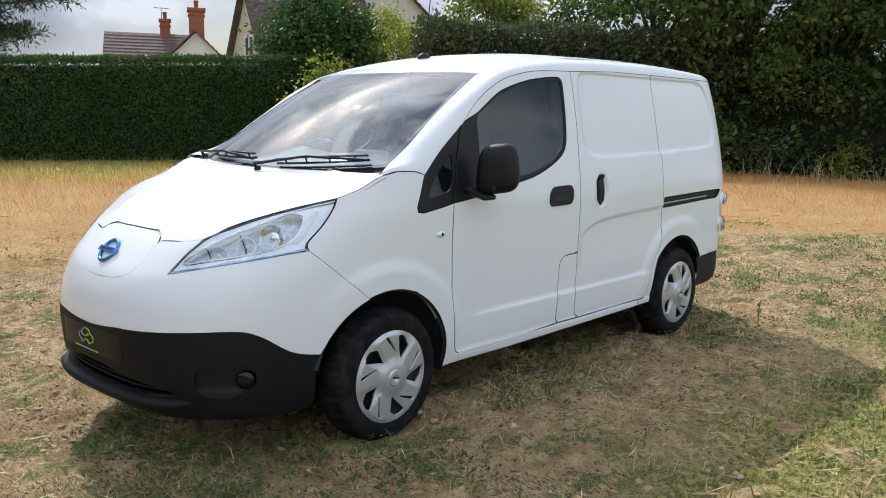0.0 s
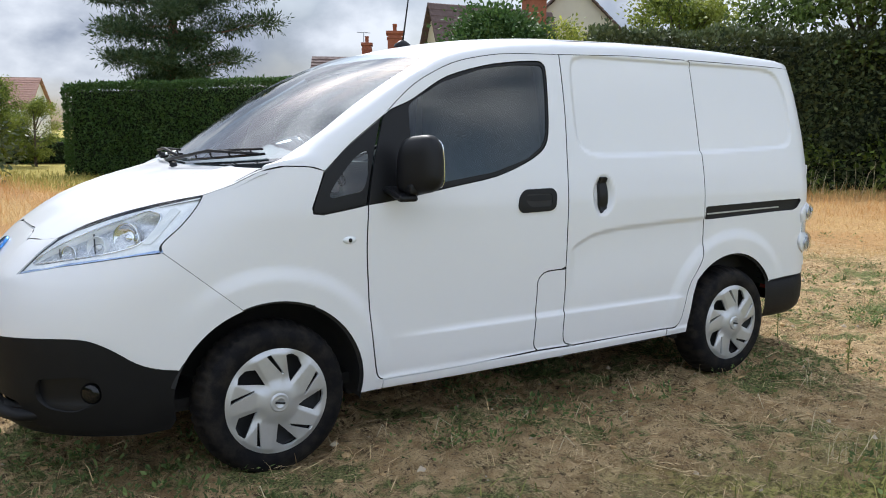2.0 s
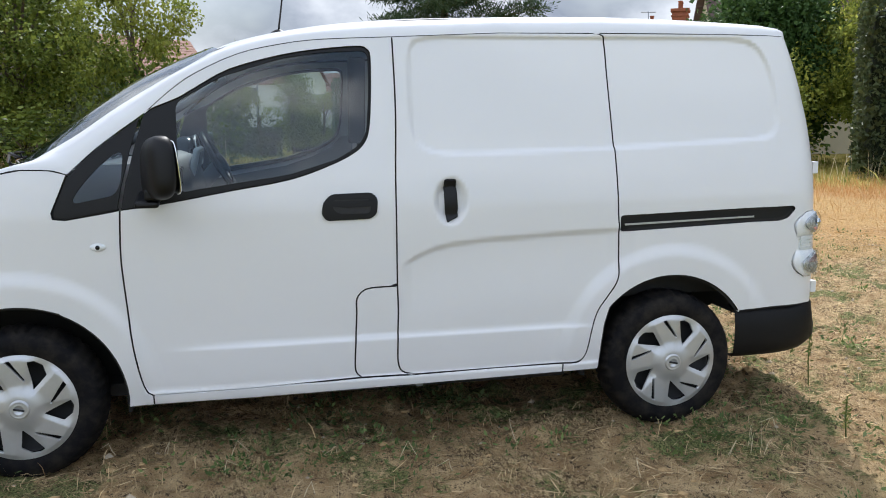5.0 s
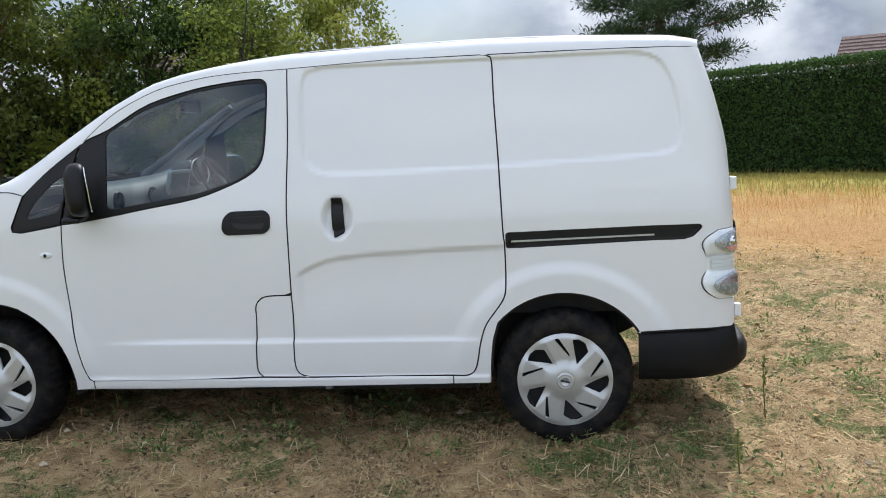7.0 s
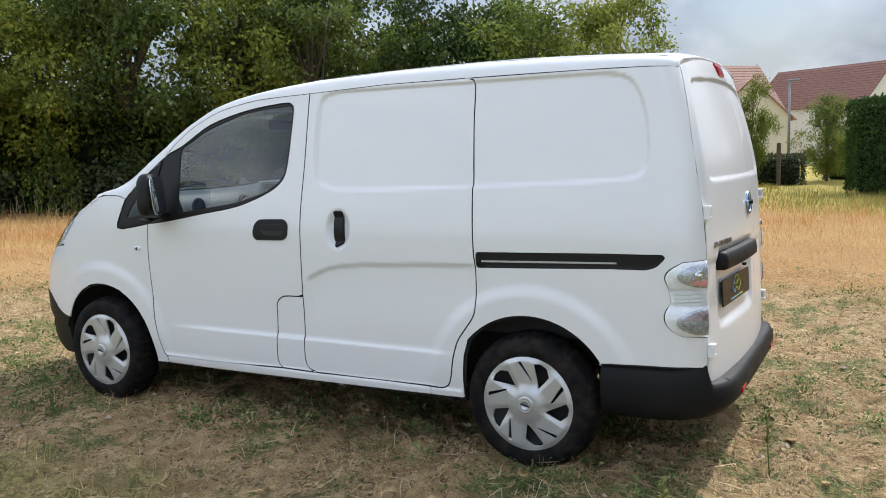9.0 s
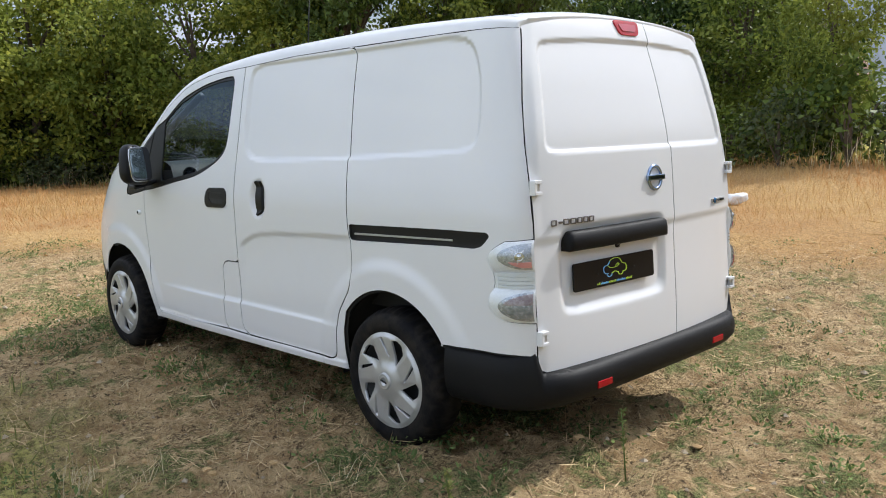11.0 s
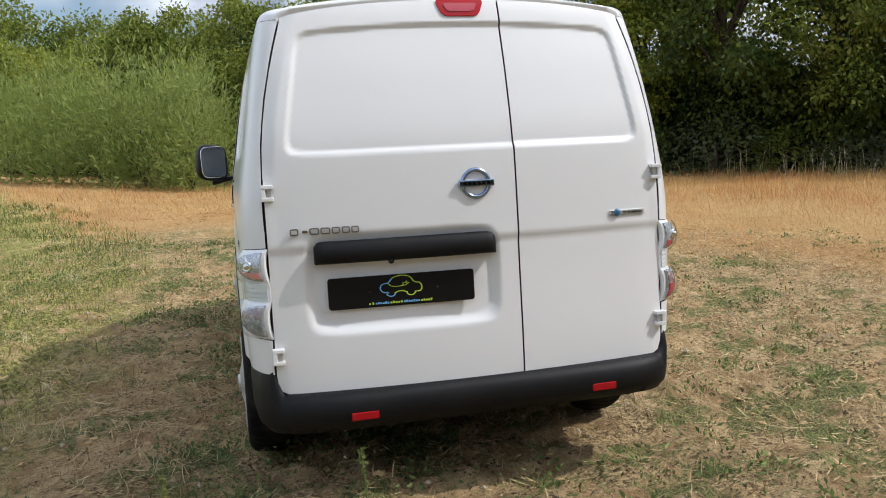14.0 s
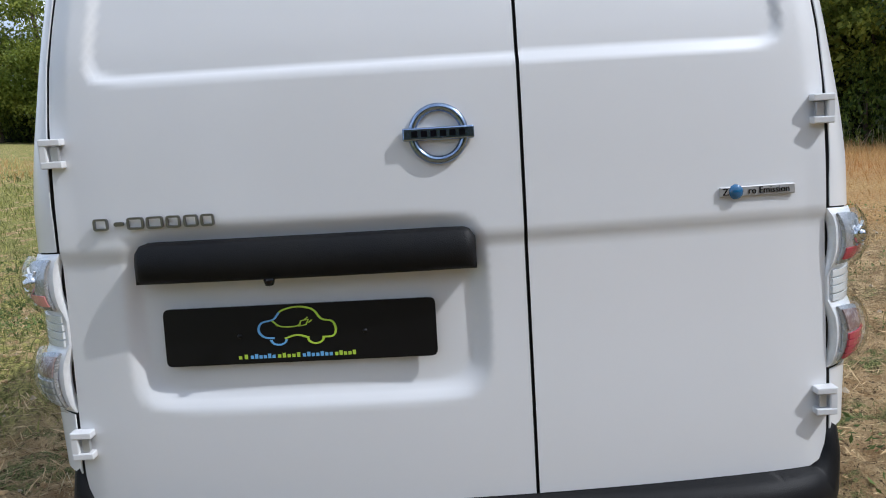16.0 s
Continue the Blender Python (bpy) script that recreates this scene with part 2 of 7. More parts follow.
# half width of the side by height, the nose and the tail by height
side_y = curve((.16, .775), (.25, .795), (.36, .812), (.6, .824), (.85, .831), (1.0, .832), (1.1, .824), (1.25, .801), (1.5, .759), (1.72, .713), (1.8, .69))
nose_x = curve((.16, 2.22), (.25, 2.31), (.4, 2.345), (.56, 2.355), (.65, 2.34), (.766, 2.292), (.85, 2.225), (.92, 2.155), (1.0, 2.05), (1.1, 1.92), (1.25, 1.78))
tail_x = curve((.25, -2.158), (.43, -2.158), (1.0, -2.140), (1.27, -2.118), (1.5, -2.071), (1.67, -2.021), (1.8, -1.97))
FRONT_X, REAR_X = 1.2, -1.75
K_FRONT, K_REAR = .95, .45


def skin(u, z):
    """The plan of the body at height z: u runs along x on the side, and on round the nose and the tail."""
    y = side_y(z)
    if u > FRONT_X:
        a = min(1.5707, (u - FRONT_X) / K_FRONT)
        return FRONT_X + (nose_x(z) - FRONT_X) * math.sin(a) ** .76, y * math.cos(a) ** .667
    if u < REAR_X:
        a = min(1.5707, (REAR_X - u) / K_REAR)
        return REAR_X + (tail_x(z) - REAR_X) * math.sin(a) ** .4, y * math.cos(a) ** .22
    return u, y


def u_of_x(x, z):
    if x > FRONT_X:
        return FRONT_X + K_FRONT * math.asin(min(1, (x - FRONT_X) / (nose_x(z) - FRONT_X)) ** (1 / .76))
    if x < REAR_X:
        return REAR_X - K_REAR * math.asin(min(1, (x - REAR_X) / (tail_x(z) - REAR_X)) ** 2.5)
    return x


def u_of_y(y, z):
    return FRONT_X + K_FRONT * math.acos(min(1, y / side_y(z)) ** 1.5)


U_MID = FRONT_X + K_FRONT * math.pi / 2
crease_mid = curve((-1.2, .905), (-.9, .895), (-.47, .876), (-.32, .858), (-.23, .827), (-.13, .775))
press_low = curve((-1.95, 1.279), (-1.08, 1.246), (-.2, 1.228))
press_rear = curve((1.2, -1.886), (1.4, -1.88), (1.54, -1.862), (1.66, -1.82), (1.72, -1.78))
AXLES = (1.3625, -1.3625)
HUB_Z, HUB_Y = .285, .838


def soft_min(*v, k=.035):
    return -k * math.log(sum(math.exp(-a / k) for a in v))


def relief(x, z):
    """Pressings and creases of the side, outwards in metres."""
    d = 0.0
    if -2.0 < x < -.1 and z > 1.15:
        q = soft_min(-.205 - x, x - press_rear(z), 1.715 - z, z - press_low(x), (-.205 - x) * .6 + (z - 1.30) * .8 + .035)
        d -= .014 * smooth(-.011, .011, q)
    if -1.1 < x < .95:
        d += .011 * (1 - smooth(.464, .488, z)) * smooth(-1.08, -.8, x) * (1 - smooth(.45, .9, x))
    if -1.2 < x < -.13:
        c = crease_mid(x)
        d -= .013 * (1 - smooth(c - .026, c + .004, z)) * smooth(c - .33, c - .06, z) * smooth(-1.2, -1.05, x) * (1 - smooth(-.2, -.14, x))
    if -1.03 < x < .9 and z < .34:
        d += .010 * (1 - smooth(.292, .312, z)) * smooth(.225, .262, z)
    for a in AXLES:
        r = math.hypot(x - a, z - HUB_Z)
        if r < .6:
            d += .014 * (1 - smooth(.47, .545, r)) * smooth(.2, .45, z)
    r = math.hypot((x + .362) / .078, (z - 1.038) / .108)
    if r < 1:
        d -= .024 * (1 - smooth(.55, 1.0, r))
    return d


def body(u, z):
    """A point of the outer skin; past the middle of the nose it goes on along the right side."""
    flip = 1
    if u > U_MID:
        u, flip = 2 * U_MID - u, -1
    x, y = skin(u, z)
    if z < 1.76:
        y += relief(x, z) * (1 if x < 1.5 else max(0, 1 - (x - 1.5) * 3))
    return Vector((x, flip * y, z))


def body_right(u, z):
    p = body(u, z)
    return Vector((p.x, -p.y, p.z))


seam_z = curve((1.3, 1.215), (1.40, 1.188), (1.5, 1.140), (1.606, 1.102), (1.708, 1.08), (1.808, 1.053), (1.9, 1.021), (1.99, .981), (2.077, .932), (2.151, .912), (2.25, .89))
bonnet_mid = curve((1.35, 1.210), (1.5, 1.185), (1.7, 1.136), (1.85, 1.089), (2.0, 1.026), (2.12, .950), (2.2, .888))


def seam_y(x):
    z = seam_z(x)
    return skin(u_of_x(x, z), z)[1]


def bonnet(x, y):
    c, e = bonnet_mid(x), seam_z(x)
    w = min(1.25, abs(y) / seam_y(x))
    crease = .006 * smooth(.045, 0, abs(abs(y) - (.30 + .32 * (2.12 - x)))) * smooth(2.12, 1.9, x)
    return Vector((x, y, c + (e - c) * w ** 3.0 + crease))


tail_mid = curve((.25, -2.182), (.43, -2.18), (.8, -2.172), (1.0, -2.162), (1.27, -2.142), (1.5, -2.092), (1.67, -2.04), (1.78, -2.002), (1.84, -1.955))


def door_edge(z):
    return .739 if z < 1.2 else .739 - .30 * (z - 1.2) ** 1.7


def u_of_tail(y, z):
    """u of the rear corner where the skin stands at y."""
    return REAR_X - K_REAR * math.acos(min(1, y / side_y(z)) ** (1 / .22))


def tail(y, z):
    """The rear doors, with the window pressing, the waist crease and the well for the plate."""
    a = abs(y)
    x = tail_mid(z) + .095 * a * a + .35 * max(0, a - .6) ** 2
    q = soft_min(.655 - .17 * max(0, z - 1.27) - a, z - 1.262, 1.70 - .07 * a * a - z, k=.02)
    x += .012 * smooth(-.011, .011, q)
    waist = .945
    x += .008 * (1 - smooth(waist - .03, waist + .005, z)) * smooth(.50, .86, z)
    well = soft_min(y + .062, .602 - y, z - .645, .97 - z, k=.03)
    x += .019 * smooth(-.022, .022, well)
    e = door_edge(z)
    if a > e - .05:
        edge_diff = skin(u_of_tail(e + .003, z), z)[0] - (tail_mid(z) + .095 * e * e + .35 * max(0, e - .6) ** 2)
        x += edge_diff * smooth(e - .05, e, a)
    return Vector((x, y, z))


rail_y = curve((-2.0, .60), (-1.85, .612), (-1.1, .62), (.3, .62), (.56, .628), (.78, .655), (.96, .68), (1.12, .705), (1.30, .735))
rail_z = curve((-2.02, 1.752), (-1.97, 1.768), (-1.85, 1.787), (-1.1, 1.811), (-.3, 1.797), (.05, 1.772), (.3, 1.737), (.45, 1.705), (.56, 1.671), (.62, 1.637), (.78, 1.548), (.96, 1.437), (1.12, 1.327), (1.30, 1.222))


def roof(x, y):
    v = abs(y) / rail_y(x)
    return Vector((x, y, rail_z(x) + .046 * (1 - v ** 2.2) * smooth(-2.25, -1.9, x)))


def screen(r, v):
    """The windscreen: r from its foot to the roof, v from side to side."""
    xe = 1.30 + (.56 - 1.30) * r
    ye, ze = rail_y(xe), rail_z(xe)
    xc = 1.50 + (.62 - 1.50) * r
    zc = 1.176 + (1.712 - 1.176) * r + .26 * r * (1 - r)
    w = abs(v) ** 2.2
    return Vector((xc + (xe - xc) * w, ye * v, zc + (ze - zc) * w))


# ---- mesh helpers ----
def part(name, mesh, mat, parent=None, label=""):
    """Links a mesh (or a bmesh) as one object under a thing or a part."""
    if isinstance(mesh, bmesh.types.BMesh):
        data = bpy.data.meshes.new(name)
        mesh.to_mesh(data)
        mesh.free()
        mesh = data
    if mat and not mesh.materials:
        mesh.materials.append(mat)
    ob = new(name, mesh)
    if parent:
        ob.parent = parent
    return tagged(ob, label)


def mesh_of(name, verts, faces, normals=None, smooth_shade=True):
    me = bpy.data.meshes.new(name)
    me.from_pydata([tuple(v) for v in verts], [], faces)
    me.update()
    if smooth_shade:
        me.polygons.foreach_set("use_smooth", [True] * len(me.polygons))
    if normals:
        me.normals_split_custom_set_from_vertices([tuple(n) for n in normals])
    return me


def inside(pts, poly):
    px, py = pts[:, 0], pts[:, 1]
    hit = np.zeros(len(pts), bool)
    for (x0, y0), (x1, y1) in zip(poly, np.roll(poly, -1, 0)):
        if y0 != y1:
            hit ^= ((y0 > py) != (y1 > py)) & (px < (x1 - x0) * (py - y0) / (y1 - y0) + x0)
    return hit


def dense(poly, step):
    out = []
    for a, b in zip(poly, poly[1:] + poly[:1]):
        n = max(1, int(math.hypot(b[0] - a[0], b[1] - a[1]) / step))
        out += [(a[0] + (b[0] - a[0]) * i / n, a[1] + (b[1] - a[1]) * i / n) for i in range(n)]
    return out


def inset(poly, d):
    """The outline drawn in by d."""
    p = np.array(poly)
    area = np.sum(p[:, 0] * np.roll(p[:, 1], -1) - np.roll(p[:, 0], -1) * p[:, 1])
    a, b = p - np.roll(p, 1, 0), np.roll(p, -1, 0) - p
    n = np.stack([-a[:, 1], a[:, 0]], 1) / (np.linalg.norm(a, axis=1, keepdims=True) + 1e-9)
    m = np.stack([-b[:, 1], b[:, 0]], 1) / (np.linalg.norm(b, axis=1, keepdims=True) + 1e-9)
    s = n + m
    s /= np.maximum(np.sum(s * s, 1, keepdims=True) / 2, .5)
    return [tuple(q) for q in p + s * d * np.sign(area)]


def rounded(poly, r, n=4):
    """The outline with its corners rounded."""
    out = []
    for i, c in enumerate(poly):
        a, b = Vector(poly[i - 1]) - Vector(c), Vector(poly[(i + 1) % len(poly)]) - Vector(c)
        k = min(r, a.length * .45, b.length * .45)
        p, q, c = Vector(c) + a.normalized() * k, Vector(c) + b.normalized() * k, Vector(c)
        for j in range(n + 1):
            t = j / n
            out.append(tuple(p * (1 - t) ** 2 + c * 2 * t * (1 - t) + q * t * t))
    return out


def flow(pts, n=6):
    """An open chain smoothed through its points."""
    P = [Vector(p) for p in pts]
    P = [P[0] * 2 - P[1]] + P + [P[-1] * 2 - P[-2]]
    out = []
    for i in range(1, len(P) - 2):
        a, b, c, d = P[i - 1:i + 3]
        for j in range(n):
            t = j / n
            out.append(tuple(.5 * (2 * b + (c - a) * t + (2 * a - 5 * b + 4 * c - d) * t * t + (3 * b - a - 3 * c + d) * t ** 3)))
    return out + [tuple(P[-2])]


from mathutils.geometry import delaunay_2d_cdt


def panel(name, outline, surface, mat, parent, holes=(), step=.03, gap=.0034, lip=.012, sink=0.0, label="", grid=None, back=None):
    """A sheet cut to an outline on a surface, with turned-in edges; back colours the gap's shade."""
    rings = [inset(dense(list(outline), step * .7), gap)] + [inset(dense(list(h), step * .7), -gap) for h in holes]
    polys = [np.array(r) for r in rings]
    lo, hi = polys[0].min(0), polys[0].max(0)
    us = np.array([u for u in grid if lo[0] < u < hi[0]]) if grid is not None else np.arange(lo[0] + step / 2, hi[0], step)
    vs = np.arange(lo[1] + step / 2, hi[1], step)
    g = np.array([(a + (.5 * step if grid is None and j % 2 else 0), b) for j, b in enumerate(vs) for a in us]).reshape(-1, 2)
    keep = inside(g, polys[0])
    for p in polys[1:]:
        keep &= ~inside(g, p)
    g = g[keep]
    edge = np.concatenate(polys)
    if len(g):
        near = np.array([np.min(np.sum((edge - q) ** 2, 1)) for q in g])
        g = g[near > (.35 * step) ** 2]
    pts, edges, n0 = [], [], 0
    for r in rings:
        pts += [Vector(p) for p in r]
        edges += [(n0 + i, n0 + (i + 1) % len(r)) for i in range(len(r))]
        n0 += len(r)
    pts += [Vector(q) for q in g]
    v2, _, f2, _, _, _ = delaunay_2d_cdt(pts, edges, [], 0, 1e-6)
    c = np.array([np.mean([v2[i] for i in f], 0) for f in f2])
    ok = inside(c, polys[0])
    for p in polys[1:]:
        ok &= ~inside(c, p)
    f2 = [list(f) for f, k in zip(f2, ok) if k]
    e = .003
    verts, norms = [], []
    heart = Vector((0, 0, .9))
    vote = 0
    for q in v2:
        p = surface(q[0], q[1])
        n = (surface(q[0] + e, q[1]) - surface(q[0] - e, q[1])).cross(surface(q[0], q[1] + e) - surface(q[0], q[1] - e))
        n = n.normalized() if n.length else Vector((0, 0, 1))
        verts.append(p)
        norms.append(n)
        vote += n.dot(p - heart)
    turn = 1 if vote > 0 else -1
    norms = [n * turn for n in norms]
    verts = [p - n * sink for p, n in zip(verts, norms)]
    if f2:
        way = sum((verts[f[1]] - verts[f[0]]).cross(verts[f[2]] - verts[f[0]]).dot(norms[f[0]]) for f in f2)
        if way < 0:
            f2 = [f[::-1] for f in f2]
    count = {}
    for f in f2:
        for i, j in zip(f, f[1:] + f[:1]):
            count[(i, j)] = 1
    rim = [(i, j) for i, j in count if (j, i) not in count]
    sheets = len(f2)
    if lip:
        for i, j in rim:
            k = len(verts)
            out = (verts[j] - verts[i]).cross(norms[i]).normalized()
            turn_in = .0025 if back else lip
            verts += [verts[i], verts[j], verts[j] - norms[j] * turn_in, verts[i] - norms[i] * turn_in]
            norms += [(norms[i] + out).normalized(), (norms[j] + out).normalized(), out, out]
            f2.append([k + 1, k, k + 3, k + 2])
            # inner lip and flange in the back material put the gap's shade into colour
            if back:
                verts += [verts[k + 3], verts[k + 2], verts[k + 2] - norms[j] * lip, verts[k + 3] - norms[i] * lip]
                verts += [verts[k + 7], verts[k + 6], verts[k + 6] + out * .012, verts[k + 7] + out * .012]
                norms += [out] * 4 + [norms[i]] * 4
                f2.append([k + 5, k + 4, k + 7, k + 6])
                f2.append([k + 9, k + 8, k + 11, k + 10])
    me = mesh_of(name, verts, f2, norms)
    me.materials.append(mat)
    if back:
        me.materials.append(back)
        for k in range(sheets, len(f2)):
            me.polygons[k].material_index = 1 if (k - sheets) % 3 else 0
    return part(name, me, mat, parent, label)


def sheet(name, surface, us, vs, mat, parent, label="", flip=False):
    """A grid of a surface."""
    verts = [surface(u, v) for u in us for v in vs]
    n = len(vs)
    faces = [(i * n + j, (i + 1) * n + j, (i + 1) * n + j + 1, i * n + j + 1) for i in range(len(us) - 1) for j in range(n - 1)]
    return part(name, mesh_of(name, verts, [f[::-1] for f in faces] if flip else faces), mat, parent, label)


def steps(a, b, n):
    return [a + (b - a) * i / n for i in range(n + 1)]


def box(bm, cx, cy, cz, sx, sy, sz, bevel=0.0, turn=None):
    m = Matrix.Translation((cx, cy, cz)) @ (turn or Matrix()) @ Matrix.Diagonal((sx, sy, sz, 1))
    r = bmesh.ops.create_cube(bm, size=1, matrix=m)
    if bevel:
        es = {e for v in r["verts"] for e in v.link_edges}
        bmesh.ops.bevel(bm, geom=list(es), offset=bevel, segments=2, affect="EDGES", profile=.5)
    return bm


def lathe(profile, n=48, arc=math.tau):
    """(r, h) pairs turned about the z axis."""
    verts = [(r * math.cos(arc * i / n), r * math.sin(arc * i / n), h) for i in range(n) for r, h in profile]
    k = len(profile)
    faces = [(i * k + j, ((i + 1) % n) * k + j, ((i + 1) % n) * k + j + 1, i * k + j + 1) for i in range(n) for j in range(k - 1)]
    return verts, faces


def tube(name, points, radius, mat, parent=None, label="", n=8, taper=None):
    """A round bar along points."""
    P = [Vector(p) for p in points]
    verts, faces = [], []
    for i, p in enumerate(P):
        d = (P[min(i + 1, len(P) - 1)] - P[max(i - 1, 0)]).normalized()
        a = d.orthogonal().normalized()
        if abs(d.z) < .95:
            a = d.cross(Vector((0, 0, 1))).normalized()
        b = d.cross(a)
        r = radius if taper is None else radius + (taper - radius) * i / (len(P) - 1)
        verts += [p + (a * math.cos(math.tau * k / n) + b * math.sin(math.tau * k / n)) * r for k in range(n)]
    for i in range(len(P) - 1):
        for k in range(n):
            faces.append((i * n + k, i * n + (k + 1) % n, (i + 1) * n + (k + 1) % n, (i + 1) * n + k))
    faces += [tuple(range(n))[::-1], tuple(range(len(verts) - n, len(verts)))]
    return part(name, mesh_of(name, verts, faces), mat, parent, label)

# ---- the field ----
def field_z(x, y):
    """Height of the ground: level round the van, rough with clods, rising slowly on one far side."""
    r = math.hypot(x, y)
    z = .065 * max(0, y - 1) * smooth(5, 22, x) * (1 if r < 60 else 60 / r)
    z += .40 * smooth(-10.5, -15, y) * smooth(-1, 2.2, x) * smooth(11, 7, x) * smooth(-26, -21, y)
    if r < 40:
        k = smooth(40, 12, r)
        z += .05 * k * noise.noise((x * .55, y * .55, 0)) + .03 * k * noise.noise((x * 1.7, y * 1.7, 3))
        if r < 9:
            z += smooth(9, 6, r) * (.030 * noise.noise((x * 5.2 + y * .6, y * 1.3, 5)) + .030 * noise.noise((x * 3.6, y * 3.6, 7)) + .036 * noise.noise((x * 8.5, y * 8.5, 9)) + .024 * noise.noise((x * 19, y * 19, 4)))
    return z - .018


ground_mat = bpy.data.materials.new("dry stubble field")
ground_mat.use_nodes = True
gn, gl = ground_mat.node_tree.nodes, ground_mat.node_tree.links
gp = gn["Principled BSDF"]
gp.inputs["Roughness"].default_value = 0.95
gp.inputs["Specular IOR Level"].default_value = 0.15
gpos = gn.new("ShaderNodeNewGeometry").outputs["Position"]


def field_noise(scale, detail=6, rough=.6, stretch=(1, 1, 1)):
    t = gn.new("ShaderNodeTexNoise")
    t.inputs["Scale"].default_value, t.inputs["Detail"].default_value, t.inputs["Roughness"].default_value = scale, detail, rough
    m = gn.new("ShaderNodeMapping")
    m.inputs["Scale"].default_value = stretch
    gl.new(gpos, m.inputs["Vector"])
    gl.new(m.outputs["Vector"], t.inputs["Vector"])
    return t.outputs["Fac"]


def field_ramp(value, lo, hi):
    r = gn.new("ShaderNodeMapRange")
    r.inputs["From Min"].default_value, r.inputs["From Max"].default_value = lo, hi
    r.interpolation_type = "SMOOTHSTEP"
    gl.new(value, r.inputs["Value"])
    return r.outputs["Result"]


def field_mix(fac, a, b):
    x = gn.new("ShaderNodeMix")
    x.data_type = "RGBA"
    gl.new(fac, x.inputs["Factor"])
    for s, v in (("A", a), ("B", b)):
        if isinstance(v, tuple):
            x.inputs[s].default_value = (*v, 1)
        else:
            gl.new(v, x.inputs[s])
    return x.outputs["Result"]


def field_cells(scale):
    v = gn.new("ShaderNodeTexVoronoi")
    v.inputs["Scale"].default_value = scale
    gl.new(gpos, v.inputs["Vector"])
    return v.outputs["Distance"]


crumbs = field_noise(150, 6, .8)
soil = field_mix(field_ramp(field_noise(7, 8, .65), .35, .68), (.36, .23, .11), (.70, .51, .275))
soil = field_mix(field_ramp(crumbs, .50, .66), soil, (.15, .093, .047))
soil = field_mix(field_ramp(field_noise(230, 4, .7), .58, .70), soil, (.60, .50, .32))
straw = field_mix(field_ramp(field_noise(90, 8, .8, (1, .3, 1)), .42, .58), (.13, .082, .04), (.66, .49, .26))
base = field_mix(field_ramp(field_noise(2.6, 9, .7), .47, .59), soil, straw)
weeds = field_mix(field_ramp(field_noise(120, 6, .8), .40, .60), (.05, .064, .022), (.30, .31, .115))
base = field_mix(field_ramp(field_noise(1.6, 10, .78), .50, .57), base, weeds)
base = field_mix(field_ramp(field_noise(28, 9, .8), .535, .60), base, (.085, .057, .031))
# golden grass ground outside the cut patch, meadow on the other side
parts = gn.new("ShaderNodeSeparateXYZ")
gl.new(gpos, parts.inputs["Vector"])


def field_math(op, a, b):
    m = gn.new("ShaderNodeMath")
    m.operation = op
    for i, v in enumerate((a, b)):
        if isinstance(v, (int, float)):
            m.inputs[i].default_value = v
        else:
            gl.new(v, m.inputs[i])
    return m.outputs[0]


longer = field_math("MULTIPLY_ADD", field_ramp(parts.outputs["Y"], -1, 2.5), 4.6)
longer.node.inputs[2].default_value = 5.8
px = field_math("DIVIDE", field_math("ADD", parts.outputs["X"], .4), longer)
py = field_math("MULTIPLY", parts.outputs["Y"], 1 / 4.1)
away = field_math("SQRT", field_math("ADD", field_math("MULTIPLY", px, px), field_math("MULTIPLY", py, py)), 0)
away = field_math("ADD", away, field_math("MULTIPLY", field_noise(.8, 5), .5))
gold = field_mix(field_ramp(field_noise(.35, 6), .35, .65), (.50, .285, .115), (.60, .40, .17))
gold = field_mix(field_ramp(field_noise(22, 6, .7, (1, 1, 1)), .35, .7), gold, (.31, .19, .085))
base = field_mix(field_ramp(away, 1.2, 1.6), base, gold)
meadow = field_mix(field_ramp(field_noise(30, 8, .78), .42, .60), (.10, .105, .03), (.47, .43, .135))
near_y = field_math("ADD", parts.outputs["Y"], field_math("MULTIPLY", field_noise(.9, 5), 1.6))
meadow = field_mix(field_ramp(field_noise(3.2, 7, .65), .52, .62), meadow, soil)
ahead = field_math("ADD", parts.outputs["X"], field_math("MULTIPLY", field_noise(.7, 5), 2.5))
near_y = field_math("SUBTRACT", near_y, field_math("MAXIMUM", field_math("MULTIPLY", field_math("SUBTRACT", ahead, 6.5), .33), 0))
base = field_mix(field_ramp(near_y, 2.25, 3.05), base, meadow)
# greener grass along the foot of the clipped hedge
to_hedge = field_math("ADD", field_math("ADD", field_math("MULTIPLY", parts.outputs["X"], .433), field_math("MULTIPLY", parts.outputs["Y"], .9015)), 21.94)
to_hedge = field_math("ADD", to_hedge, field_math("MULTIPLY", field_noise(.4, 5), 4.0))
verge = field_mix(field_ramp(field_noise(9, 7, .7), .35, .68), (.315, .264, .061), (.483, .390, .113))
base = field_mix(field_ramp(to_hedge, 11.5, 8.5), base, verge)
gl.new(base, gp.inputs["Base Color"])
gb = gn.new("ShaderNodeBump")
gb.inputs["Strength"].default_value, gb.inputs["Distance"].default_value = 0.9, 0.026
gl.new(field_math("ADD", field_noise(60, 9, .85), field_math("MULTIPLY", field_cells(34), .7)), gb.inputs["Height"])
gl.new(gb.outputs["Normal"], gp.inputs["Normal"])
rings = [0, .12]
while rings[-1] < 6.5:
    rings.append(rings[-1] + .03 + .004 * rings[-1])
while rings[-1] < 3000:
    rings.append(rings[-1] * 1.07)
SEG = 560
verts, faces = [(0, 0, field_z(0, 0))], []
